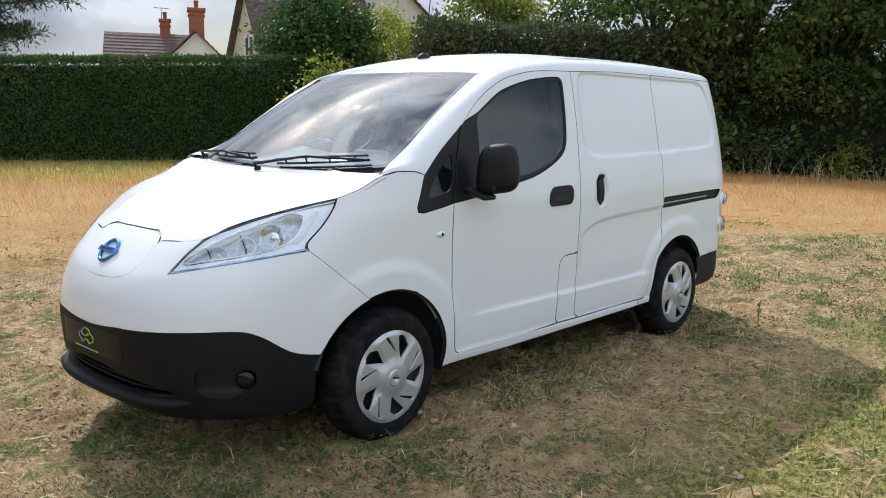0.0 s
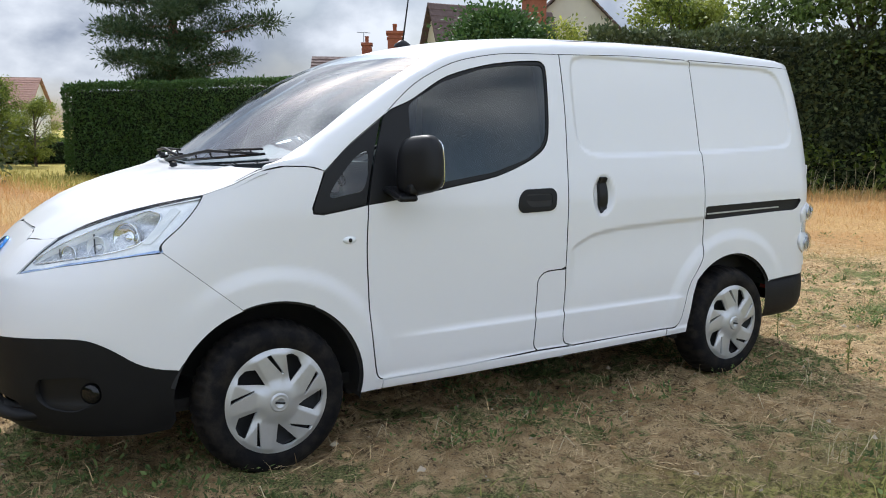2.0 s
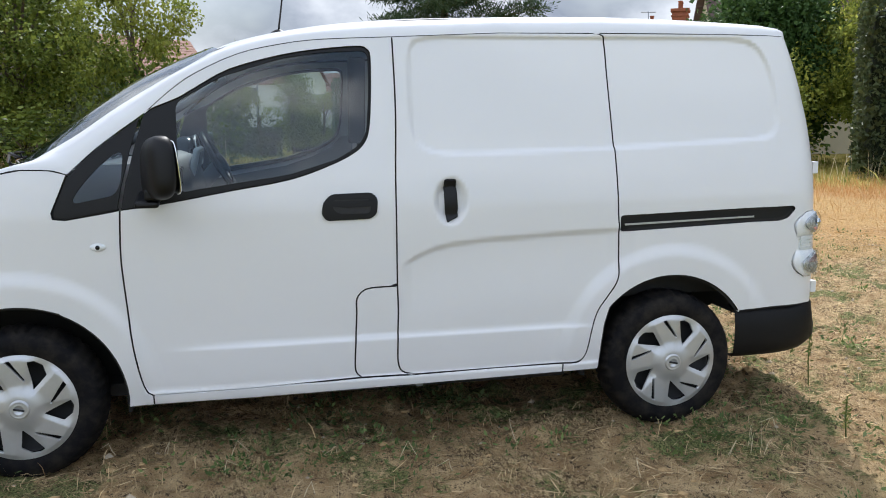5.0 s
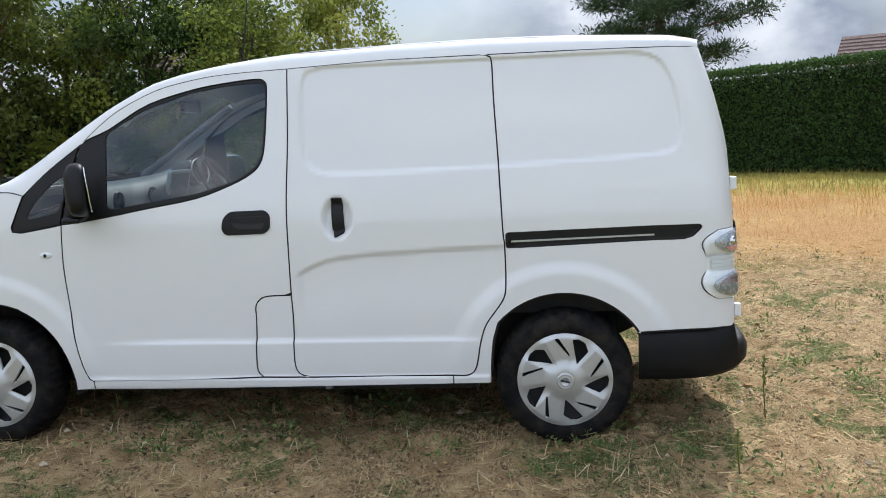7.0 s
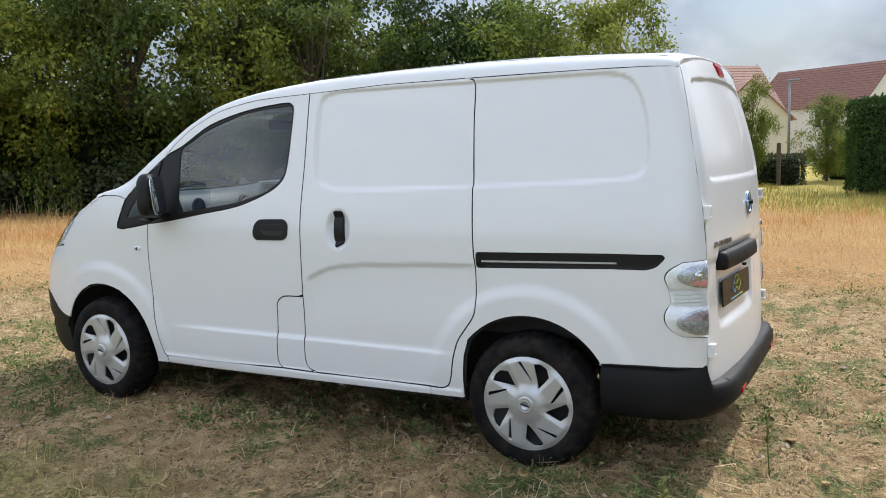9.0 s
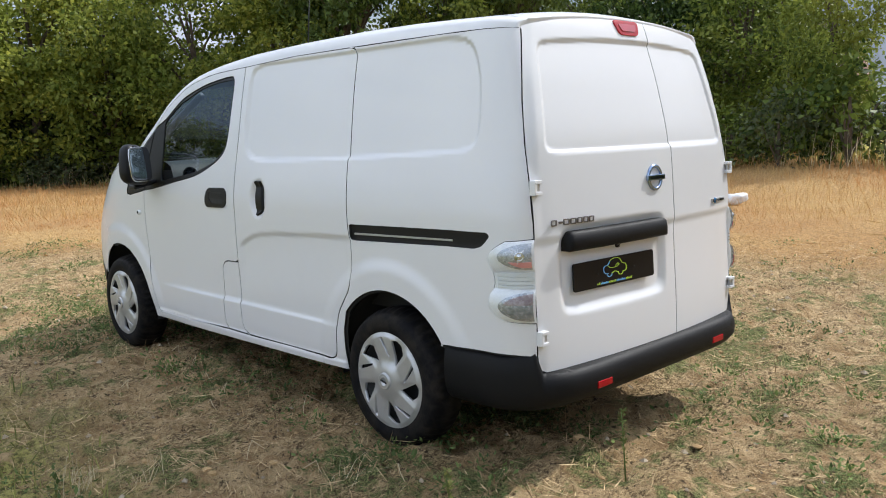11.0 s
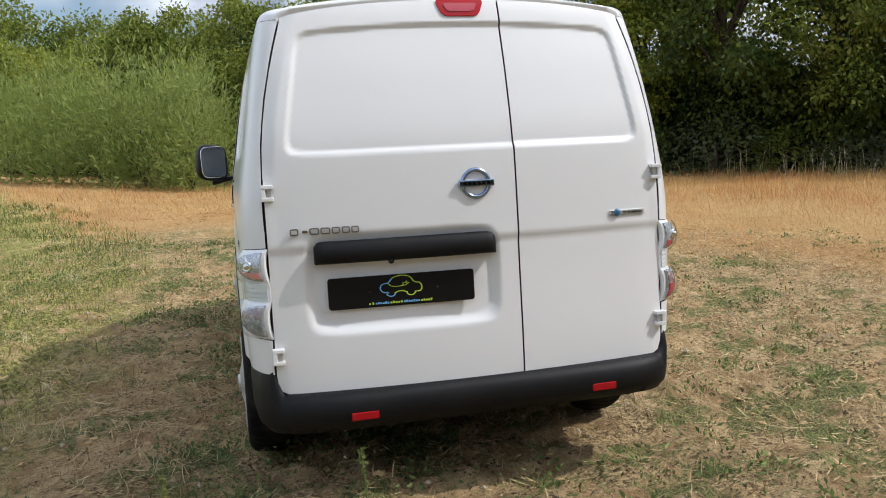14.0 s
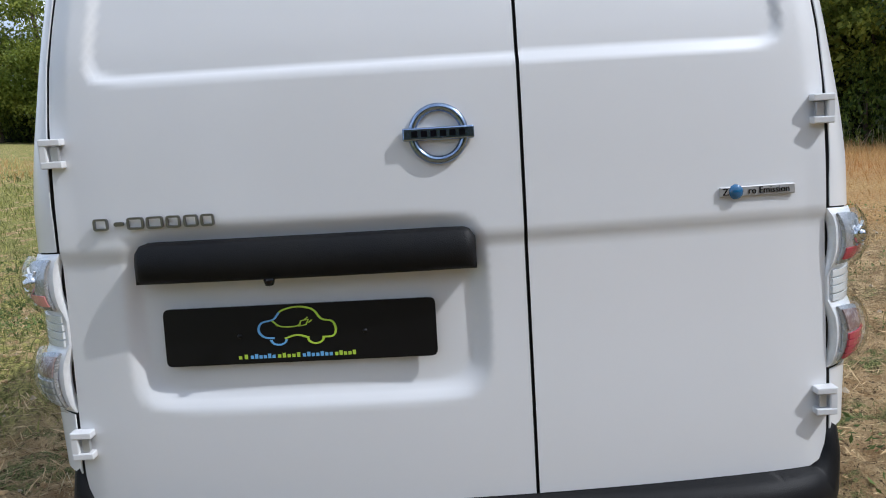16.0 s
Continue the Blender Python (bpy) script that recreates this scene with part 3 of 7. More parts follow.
for r in rings[1:]:
    for i in range(SEG):
        a = math.tau * i / SEG
        x, y = r * math.cos(a), r * math.sin(a)
        verts.append((x, y, field_z(x, y)))
for i in range(SEG):
    faces.append((0, 1 + i, 1 + (i + 1) % SEG))
for k in range(len(rings) - 2):
    for i in range(SEG):
        a, b = 1 + k * SEG + i, 1 + k * SEG + (i + 1) % SEG
        faces.append((a, a + SEG, b + SEG, b))
ground = tagged(part("ground", mesh_of("ground", verts, faces), ground_mat), "dry field of cut straw, bare soil and green weeds", "ground", kind="structure")

# ---- the van: panels ----
van = tagged(new("van"), "white compact electric panel van with black bumpers, parked on dry grass", "van")


def arc(a, r0, r1, n, axle, r=.395):
    return [(axle + r * math.cos(radians(r0 + (r1 - r0) * i / n)), HUB_Z + r * math.sin(radians(r0 + (r1 - r0) * i / n))) for i in range(n + 1)]


def on_u(pts):
    return [(u_of_x(x, z), z) for x, z in pts]


# chains of the shut lines, in x and z
door_front = [(.871, .287), (.904, .325), (.934, .50), (.95, .72), (.956, .87), (.948, 1.045)]
door_post = [(.948, 1.045), (.93, 1.13), (.893, 1.27), (.852, 1.41)]
cant = [(.842, 1.416), (.75, 1.498), (.65, 1.568), (.483, 1.645), (.317, 1.684), (.15, 1.705), (-.142, 1.717)]
b_post = [(-.142, 1.717), (-.143, 1.41), (-.132, 1.14), (-.130, .94), (-.129, .70)]
b_low = [(-.129, .69), (-.131, .58), (-.126, .44), (-.126, .36), (-.144, .318), (-.194, .301)]
flap_edge = [(-.129, .69), (-.016, .687), (.025, .668), (.043, .637), (.044, .58), (.05, .477), (.056, .373), (.052, .328), (.03, .303)]
slide_rear = [(-.86, .304), (-.935, .306), (-.968, .345), (-.99, .455), (-1.016, .536), (-1.059, .598), (-1.099, .657), (-1.111, .723), (-1.11, .9), (-1.105, .953), (-1.094, 1.228), (-1.078, 1.527), (-1.072, 1.70), (-1.055, 1.73), (-1.02, 1.737)]
glass_low = [(.948, 1.043), (.744, 1.071), (.532, 1.107), (.295, 1.146), (.132, 1.2), (.035, 1.247), (-.012, 1.293), (-.032, 1.36), (-.043, 1.496), (-.047, 1.633), (-.033, 1.665), (.006, 1.675), (.15, 1.663), (.313, 1.638), (.513, 1.583), (.646, 1.511), (.715, 1.471), (.80, 1.437), (.845, 1.414)]

X_GRID = [-2.13 + .0135 * i for i in range(int((1.2 + 2.13) / .0135) + 1)]
FINE = sorted([u_of_x(x, .9) for x in X_GRID if x < FRONT_X] + [FRONT_X + .0125 * i for i in range(1, 260)])
COARSE = FINE[::5]


def side_panels(surface, grid, step, left):
    """Fender, doors, quarter panel and sill of one side."""
    fender = (arc(0, 71, 180, 22, AXLES[0])[::1] + [(.971, .25), (.972, .238), (.872, .243), (.871, .287)] + flow(door_front, 4)[1:]
              + [(1.0, 1.035), (1.150, 1.012), (1.192, 1.018), (1.196, 1.04), (1.17, 1.10), (1.134, 1.186), (1.20, 1.203), (1.30, 1.206), (1.40, 1.188), (1.5, 1.14), (1.606, 1.102)]
              + flow([(1.606, 1.102), (1.634, 1.057), (1.693, .989), (1.763, .924), (1.764, .889)], 4)[1:])
    panel("front_wing", on_u(dense(fender, .02)), surface, paint, van, step=step, grid=grid, lip=.013, back=shell_dark)
    door = flow(door_front, 4) + flow(glass_low, 3)[1:] + flow(cant, 3) + flow(b_post, 4)[1:] + flow(flap_edge, 4)[1:] + [(.45, .292)]
    d = panel("front_door", on_u(dense(door, .02)), surface, paint, van, step=step, grid=grid, lip=.013, back=shell_dark)
    shade = flow(glass_low, 3) + [(.852, 1.40), (.893, 1.27), (.93, 1.13)]
    pane = rounded([(.722, 1.455), (.722, 1.108), (.637, 1.122), (.295, 1.169), (.099, 1.227), (.01, 1.283), (-.018, 1.334), (-.035, 1.524), (-.035, 1.657), (.149, 1.649), (.313, 1.625), (.545, 1.553)], .03)
    panel("window_frame", on_u(dense(shade, .02)), surface, trim_black, d, holes=[on_u(pane)], step=.035, sink=.003, label="satin black window surround")
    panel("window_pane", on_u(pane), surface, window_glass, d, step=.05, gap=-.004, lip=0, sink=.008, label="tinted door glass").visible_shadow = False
    quarter = [(.955, 1.045), (1.150, 1.012), (1.190, 1.020), (1.193, 1.04), (1.17, 1.10), (1.134, 1.18), (1.08, 1.235), (1.028, 1.281), (.94, 1.345), (.858, 1.402), (.90, 1.27), (.937, 1.13)]
    small = rounded([(1.125, 1.075), (1.09, 1.13), (1.04, 1.187), (.985, 1.24), (.931, 1.272), (.942, 1.155), (.965, 1.105)], .03)
    q = panel("quarter_window_frame", on_u(dense(quarter, .02)), surface, trim_black, van, holes=[on_u(small)], step=.03, sink=.003, label="satin black corner trim")
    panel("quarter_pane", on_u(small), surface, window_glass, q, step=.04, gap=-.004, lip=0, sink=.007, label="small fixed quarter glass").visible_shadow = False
    lower = flow(flap_edge, 4) + [(-.194, .301)] + flow(b_low[::-1], 4)[1:]
    panel("pillar_cover", on_u(dense(lower, .02)), surface, paint, van, step=step, grid=grid, lip=.013, back=shell_dark, label="white lower pillar cover panel")
    slide = flow(b_low[::-1], 4) + flow(b_post[::-1], 4)[1:] + [(-.6, 1.736)] + flow(slide_rear[::-1], 4)
    s = panel("sliding_door", on_u(dense(slide, .02)), surface, paint, van, step=step, grid=grid, lip=.013, back=shell_dark, label="white sliding side door with pressed panel")
    rail_cut = rounded([(-1.118, .950), (-1.95, .966), (-1.962, .956), (-1.925, .918), (-1.885, .906), (-1.118, .884)], .012)
    lamp_cut = flow([(-2.03, .937), (-1.978, .905), (-1.962, .875), (-1.975, .838), (-1.985, .80), (-1.983, .765), (-1.965, .735), (-1.962, .70), (-1.985, .665), (-2.03, .638)], 3)

    def edge_x(z):
        y = .742 if z < 1.2 else .742 - .30 * (z - 1.2) ** 1.7
        return u_of_tail(y, z)
    outline = (on_u(flow(slide_rear, 4)[1:]) + on_u([(-1.3, 1.737), (-1.6, 1.737), (-1.8, 1.734), (-1.9, 1.731)]) + [(edge_x(z), z) for z in (1.73, 1.6, 1.45, 1.3, 1.15, 1.0, .95)]
               + [(edge_x(.944), .944)] + on_u(lamp_cut) + [(edge_x(z), z) for z in (.629, .56, .50)]
               + on_u([(-2.05, .505), (-1.9, .502), (-1.69, .494)] + arc(0, 148, 42, 26, AXLES[1], .392) + [(-1.048, .47), (-1.040, .40), (-1.036, .345), (-1.034, .262), (-.86, .262), (-.86, .304)]))
    panel("rear_quarter", dense(outline, .02), surface, paint, van, holes=[on_u(rail_cut)], step=step, grid=grid, lip=.013, back=shell_dark, label="white rear quarter panel")
    r = panel("door_rail", on_u(rail_cut), surface, trim_black, van, step=.03, sink=.016, lip=0, gap=-.002, label="black sliding door rail channel")
    panel("rail_track", on_u([(-1.14, .915), (-1.76, .929), (-1.76, .922), (-1.14, .907)]), surface, silver, r, step=.03, sink=.010, lip=.004, gap=0, label="bare metal track")
    sill = [(.872, .287), (.872, .243), (.22, .248), (-.57, .258), (-.86, .262), (-.86, .304), (-.575, .305), (-.194, .301), (.03, .303), (.45, .292)]
    panel("sill", on_u(dense(sill, .02)), surface, paint, van, step=.014, lip=.03)
    # rear lamp
    lamp = [(edge_x(.943), .943)] + on_u(lamp_cut) + [(edge_x(z), z) for z in (.630, .70, .78, .86)]
    side_dir = Vector((-.45, .9 if left else -.9, 0)).normalized()
    def dome(z):
        return .005 + .036 * max(0, 1 - ((z - .884) / .060) ** 2) ** .6 + .038 * max(0, 1 - ((z - .696) / .066) ** 2) ** .6

    def half_disc(zc, r, u_far, z0, z1, lift=.012):
        """A D with its straight side along the door gap, kept between two heights."""
        arc_pts = [(math.cos(math.pi * (i / 24 - .5)), zc + r * math.sin(math.pi * (i / 24 - .5))) for i in range(25)]
        arc_pts = [(c, z) for c, z in arc_pts if z0 <= z <= z1]
        arc_pts = ([(math.sqrt(max(0, 1 - ((z0 - zc) / r) ** 2)), z0)] if z0 > zc - r else []) + arc_pts + ([(math.sqrt(max(0, 1 - ((z1 - zc) / r) ** 2)), z1)] if z1 < zc + r else [])
        pts = [(edge_x(z) + lift + (u_far - edge_x(z) - lift) * c, z) for c, z in arc_pts]
        low, high = arc_pts[0][1], arc_pts[-1][1]
        return pts + [(edge_x(high) + lift, high), (edge_x(low) + lift, low)]
    inner = lambda k, lift: (lambda u, z: surface(u, z) + side_dir * (dome(z) * k + lift))
    lb = panel("rear_lamp", dense(lamp, .015), inner(.45, -.006), lamp_silver, van, step=.012, lip=.02, gap=-.001, label="clear stacked rear lamp cluster with two domed lenses")
    upper = panel("upper_reflector", half_disc(.884, .050, -1.90, .80, .95), inner(.80, -.008), lamp_bowl, lb, step=.009, lip=.010, gap=0, label="plated D-shaped reflector of the upper dome")
    panel("lamp_segment", half_disc(.884, .044, -1.96, .842, .866), inner(.82, -.005), lens_pink if left else lens_deep, upper, step=.009, lip=.004, gap=.001, label="red tinted patch in the upper dome")
    lower = panel("lower_reflector", half_disc(.696, .056, -1.89, .60, .80), inner(.80, -.008), lamp_bowl, lb, step=.009, lip=.010, gap=0, label="plated D-shaped reflector of the lower dome")
    panel("lamp_segment", half_disc(.696, .050, -1.92, .704, .80), inner(.82, -.005), lamp_smoke, lower, step=.009, lip=.004, gap=.001, label="smoky indicator section")
    for z in steps(.650, .692, 3):
        panel("lamp_segment", half_disc(.696, .050, -1.92, z - .0065, z + .0065), inner(.83, -.004), lamp_grey if left else lens_deep, lower, step=.009, lip=.005, gap=.0006, label="ribbed grey reversing section" if left else "ribbed deep red section")
    for z in (.768, .784, .800, .816):
        strip = [(edge_x(z) + .010, z - .0062), (edge_x(z) + .010, z + .0062), (u_of_x(-2.0, z), z + .0062), (u_of_x(-2.0, z), z - .0062)]
        panel("lamp_rib", strip, surface, lamp_white, lb, step=.02, sink=-.003, lip=.007, gap=0, label="clear horizontal rib")
    z = .888
    p = inner(.82, -.004)(edge_x(z) * .62 + u_of_x(-2.0, z) * .38, z)
    out = Vector((-.80, .60 if left else -.60, 0)).normalized()
    turn = Matrix.Translation(p) @ out.to_track_quat("Z", "Y").to_matrix().to_4x4()
    v, f = lathe([(0, .011), (.006, .010), (.009, .006), (.0095, .003), (.014, .004), (.017, .006), (.019, .002), (.020, -.006)], 24)
    part("lamp_bulb", mesh_of("lamp_bulb", [turn @ Vector(q) for q in v], f), chrome, upper, "bright round bulb holder")
    bm = bmesh.new()
    for k in range(7):
        a = math.tau * k / 7
        box(bm, .025 * math.cos(a), .025 * math.sin(a), -.005, .012, .002, .005, .0005, Matrix.Rotation(a, 4, "Z"))
    bm.transform(turn)
    part("lamp_vane", bm, lamp_white, upper, "thin radial vanes round the bulb")
    panel("lamp_lens", dense(lamp, .012), inner(1, 0), clear, lb, step=.013, lip=0, gap=.001, label="clear domed lens").visible_shadow = False
    # handles
    grip = rounded([(.168, 1.05), (.135, 1.082), (-.03, 1.085), (-.055, 1.06), (-.05, .998), (-.024, .978), (.155, .974), (.176, 1.0)], .02)
    h = panel("door_handle", on_u(grip), surface, trim_black, d, step=.02, sink=-.006, lip=.012, gap=0, holes=[on_u(rounded([(.13, 1.06), (-.025, 1.06), (-.025, 1.0), (.10, 1.0), (.13, 1.02)], .02))], label="black door handle")
    panel("handle_dish", on_u(rounded([(.13, 1.06), (-.025, 1.06), (-.025, 1.0), (.10, 1.0), (.13, 1.02)], .02)), surface, steel_black, h, step=.02, sink=-.0015, lip=0, gap=-.004)
    panel("handle_grip", on_u(rounded([(.14, 1.053), (-.03, 1.053), (-.03, 1.028), (.08, 1.026), (.14, 1.034)], .01)), surface, trim_black, h, step=.02, sink=-.004, lip=.02, gap=0)
    pull = rounded([(-.335, 1.13), (-.386, 1.13), (-.392, .97), (-.345, .947), (-.338, .99)], .008)
    panel("slide_handle", on_u(pull), lambda u, z: surface(u, z) + Vector((0, (.008 if left else -.008) * smooth(.0, 1, 1 - abs((z - 1.04) / .10)), 0)), trim_black, s, step=.015, sink=-.012, lip=.03, gap=0, label="black upright sliding door handle")
    # side repeater
    v, f = lathe([(.0, .010), (.018, .009), (.028, .005), (.031, 0)], 20)
    p = surface(1.037, .903)
    me = mesh_of("repeater", [Matrix.Translation(p) @ Matrix.Rotation(-math.pi / 2 if left else math.pi / 2, 4, "X") @ Matrix.Diagonal((1, .5, 1, 1)) @ Vector(q) for q in v], f)
    rep = part("side_repeater", me, lamp_white, van, "small clear side indicator")
    v, f = lathe([(.0, .0125), (.006, .012), (.009, .009), (.010, .006)], 14)
    part("bulb", mesh_of("bulb", [Matrix.Translation(p) @ Matrix.Rotation(-math.pi / 2 if left else math.pi / 2, 4, "X") @ Vector(q) for q in v], f), gloss_black, rep, "dark bulb")
    # inner wheel housings
    for a in AXLES:
        prof = [(.393, .022), (.405, .036), (.41, .28), (.2, .29)]
        n = 24
        verts, faces = [], []
        for i in range(n + 1):
            t = radians((14 if a > 0 else -8) + (176 if a > 0 else 162) * i / n)
            for r, depth in prof:
                verts.append((a + r * math.cos(t), (.815 - depth) * (1 if left else -1), HUB_Z + r * math.sin(t)))
        for i in range(n):
            for j in range(3):
                faces.append((i * 4 + j, i * 4 + j + 1, i * 4 + 5 + j, i * 4 + 4 + j))
        part("wheel_housing", mesh_of("wheel_housing", verts, faces), shell_dark, van)


side_panels(body, FINE, .0135, True)
side_panels(body_right, COARSE, .05, False)

# rear doors, split off the middle
SPLIT = -.152


top = lambda y: 1.792 - .055 * (abs(y) / .65) ** 2.6
left_door = [(SPLIT, .43), (.70, .43), (.732, .445)] + [(door_edge(z), z) for z in steps(.5, 1.72, 14)] + [(y, top(y)) for y in steps(.64, SPLIT, 12)]
right_door = [(SPLIT, .43), (-.70, .43), (-.732, .445)] + [(-door_edge(z), z) for z in steps(.5, 1.72, 14)] + [(y, top(y)) for y in steps(-.64, SPLIT, 10)]
door_l = panel("rear_door", left_door, tail, paint, van, step=.011, lip=.013, back=shell_dark, label="wide left rear door with pressed window panel and plate well")
door_r = panel("rear_door", right_door, tail, paint, van, step=.012, lip=.013, back=shell_dark, label="narrow right rear door")

# door frame seen in the shut lines, its shade put into a black colour
for s_y in (1, -1):
    rim = [(door_edge(z), z) for z in steps(.43, 1.70, 24)]
    verts, faces = [], []
    for e, z in rim:
        for dy in (-.05, .0, .006):
            p = tail(min(e + dy, e + .002), z)
            verts.append((p.x + .014 + 0, s_y * (e + dy), z))
    faces = [(i * 3 + j, i * 3 + j + 1, i * 3 + 4 + j, i * 3 + 3 + j) for i in range(len(rim) - 1) for j in range(2)]
    part("door_frame", mesh_of("door_frame", verts, faces), shell_dark, van, "door frame edge coloured black for the shade in the gap")

# roof, pillars and windscreen surround
xs = steps(-1.985, .56, 70)
sheet("roof", lambda x, v: roof(x + (.06 * (1 - v * v) if x > .4 else 0) * smooth(.4, .56, x), rail_y(x) * v), xs, steps(-1, 1, 36), paint, van)
corner_z = curve((1.134, 1.187), (1.20, 1.204), (1.30, 1.207), (1.40, 1.189))
chain = flow([(1.134, 1.186), (1.028, 1.281), (.94, 1.347), (.845, 1.415)] + cant[1:], 3)
low_x = steps(1.39, 1.16, 10) + [p[0] for p in chain] + [-.6, -1.07, -1.4, -1.7, -1.85, -1.93, -1.965]
low_z = [corner_z(x) for x in steps(1.39, 1.16, 10)] + [p[1] for p in chain] + [1.736, 1.738, 1.738, 1.736, 1.733, 1.730, 1.728]
for s in (1, -1):
    verts, n = [], 9
    for k, (x, z) in enumerate(zip(low_x, low_z)):
        a = body(u_of_x(x, z), z)
        xe = x + (.045 + .06 * smooth(1.12, .95, x)) * smooth(.2, .9, x) if x > .2 else x - (.012 if x < -1.9 else 0)
        if x > 1.134:
            xe = 1.179 + (1.32 - 1.179) * (x - 1.134) / (1.39 - 1.134)
        e = Vector((xe, rail_y(xe), rail_z(xe)))
        side_dir = Vector((0, side_y(z + .02) - side_y(z), .02)).normalized()
        roof_dir = Vector((0, 1, -.16 if x < .4 else -.25)).normalized()
        span = (e - a).length
        c1, c2 = a + side_dir * span * .42, e + roof_dir * span * .40
        for j in range(n):
            t = j / (n - 1)
            p = a * (1 - t) ** 3 + c1 * 3 * t * (1 - t) ** 2 + c2 * 3 * t * t * (1 - t) + e * t ** 3
            verts.append((p.x, s * p.y, p.z))
    rail_tail = [(v[0], abs(v[1]), v[2]) for v in verts[-n:]]
    faces = [(i * n + j, i * n + j + 1, (i + 1) * n + j + 1, (i + 1) * n + j) for i in range(len(low_x) - 1) for j in range(n - 1)]
    part("roof_rail", mesh_of("roof_rail", verts, [f[::-1] for f in faces] if s > 0 else faces), paint, van, "white roof rail and windscreen pillar")
# header strip that closes the roof on the rear doors
edge_a, edge_b = [], []
for y in steps(0, 1, 14):
    yy = rail_y(-1.985) * y
    edge_a.append(roof(-1.985, yy))
    edge_b.append(tail(yy, top(yy) + .003))
for j in range(8, -1, -1):
    t = j / 8
    a = Vector(rail_tail[j])
    k = 1 - t
    edge_a.append(a)
    zz = 1.744 - .020 * k
    yy = .607 + (door_edge(1.724) + .003 - .607) * min(1, k * 1.6)
    edge_b.append(tail(yy, min(zz, top(min(yy, .64)) + .003)) if k < .62 else tail(door_edge(zz) + .003, zz))
for s in (1, -1):
    verts = []
    for a, b in zip(edge_a, edge_b):
        mid = a * .5 + b * .5 + Vector((-.003, 0, .003))
        for p in (a + Vector((.01, 0, -.001)), a, mid, b, b + Vector((.007, 0, -.022))):
            verts.append((p.x, s * p.y, p.z))
    n = len(edge_a)
    faces = [(i * 5 + j, i * 5 + j + 1, i * 5 + 6 + j, i * 5 + 5 + j) for i in range(n - 1) for j in range(4)]
    part("roof_header", mesh_of("roof_header", verts, faces if s < 0 else [f[::-1] for f in faces]), paint, van, "white rear edge of the roof")
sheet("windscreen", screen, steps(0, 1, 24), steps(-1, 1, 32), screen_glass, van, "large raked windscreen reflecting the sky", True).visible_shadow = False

# bonnet, lid, nose
half = [(2.122, 0), (2.122, .10), (2.116, .186), (2.128, .232), (2.151, .262)] + [(x, seam_y(x)) for x in (2.115, 2.077, 2.03, 1.99, 1.945, 1.9, 1.855, 1.808, 1.708, 1.606, 1.5, 1.42, 1.37)]
half += [(1.395, .66), (1.43, .45), (1.455, .2), (1.46, 0)]
whole = half + [(x, -y) for x, y in half[::-1][1:-1]]
panel("bonnet", whole, bonnet, paint, van, step=.03, gap=.003, lip=.013, back=shell_dark, label="white short sloping bonnet")
lid = [(.0, .749), (.06, .750), (.12, .755), (.185, .766), (.222, .785), (.25, .815), (.259, .86), (.262, .905), (.235, .934), (.19, .946), (.09, .948), (0, .949)]
lid_u = [(u_of_y(y, z), z) for y, z in lid]
mirror_u = lambda c: [(2 * U_MID - u, z) for u, z in c[::-1]]
lid_part = panel("charge_lid", lid_u + mirror_u(lid_u)[1:-1], body, paint, van, step=.025, lip=.013, back=shell_dark, label="white charging lid in the nose")
gap_fill = [(u_of_y(y, z), z) for y, z in ((.0, .925), (.2, .92), (.29, .885), (.31, .905), (.27, .93), (.2, .955), (0, .962))]
panel("nose_bridge", gap_fill + mirror_u(gap_fill)[1:-1], body, paint, van, step=.02, sink=.007, lip=0, gap=0, label="white bridge under the lid gap")
lamp_low = [(1.764, .889), (1.866, .877), (2.056, .844), (2.15, .82), (2.217, .798)]
lamp_in = [(2.217, .798), (2.18, .838), (2.13, .888), (2.077, .932)]
lamp_top = [(2.077, .932), (2.03, .962), (1.99, .981), (1.9, 1.021), (1.808, 1.053), (1.708, 1.08), (1.606, 1.102)]
lamp_back = [(1.606, 1.102), (1.634, 1.057), (1.693, .989), (1.763, .924), (1.764, .889)]
skirt = [(2.3549, .556), (2.344, .573), (2.309, .577), (2.25, .583), (2.127, .588), (2.035, .583), (1.96, .551), (1.87, .490), (1.805, .464), (1.722, .450)]
skirt_u = [(U_MID, .556)] + [(u_of_x(x, z), z) for x, z in flow(skirt[1:], 4)]
nose_half = (skirt_u + on_u(arc(0, 25, 71, 12, AXLES[0])) + on_u([(1.4911 + .2729 * k / 12, .6585 + .2305 * k / 12) for k in range(1, 13)]) + on_u(flow(lamp_low, 4)[1:]) + on_u(flow(lamp_in, 4)[1:])
             + on_u([(2.115, .921), (2.151, .912)]) + lid_u[::-1][4:])
panel("front_bumper_cover", dense(nose_half + mirror_u(nose_half)[1:-1], .02), body, paint, van, step=.03, gap=-.0016, lip=.006, label="white nose panel")
lamp_u = on_u(flow(lamp_low, 4)) + on_u(flow(lamp_in, 4)[1:]) + on_u(flow(lamp_top, 4)[1:]) + on_u(flow(lamp_back, 4)[1:])
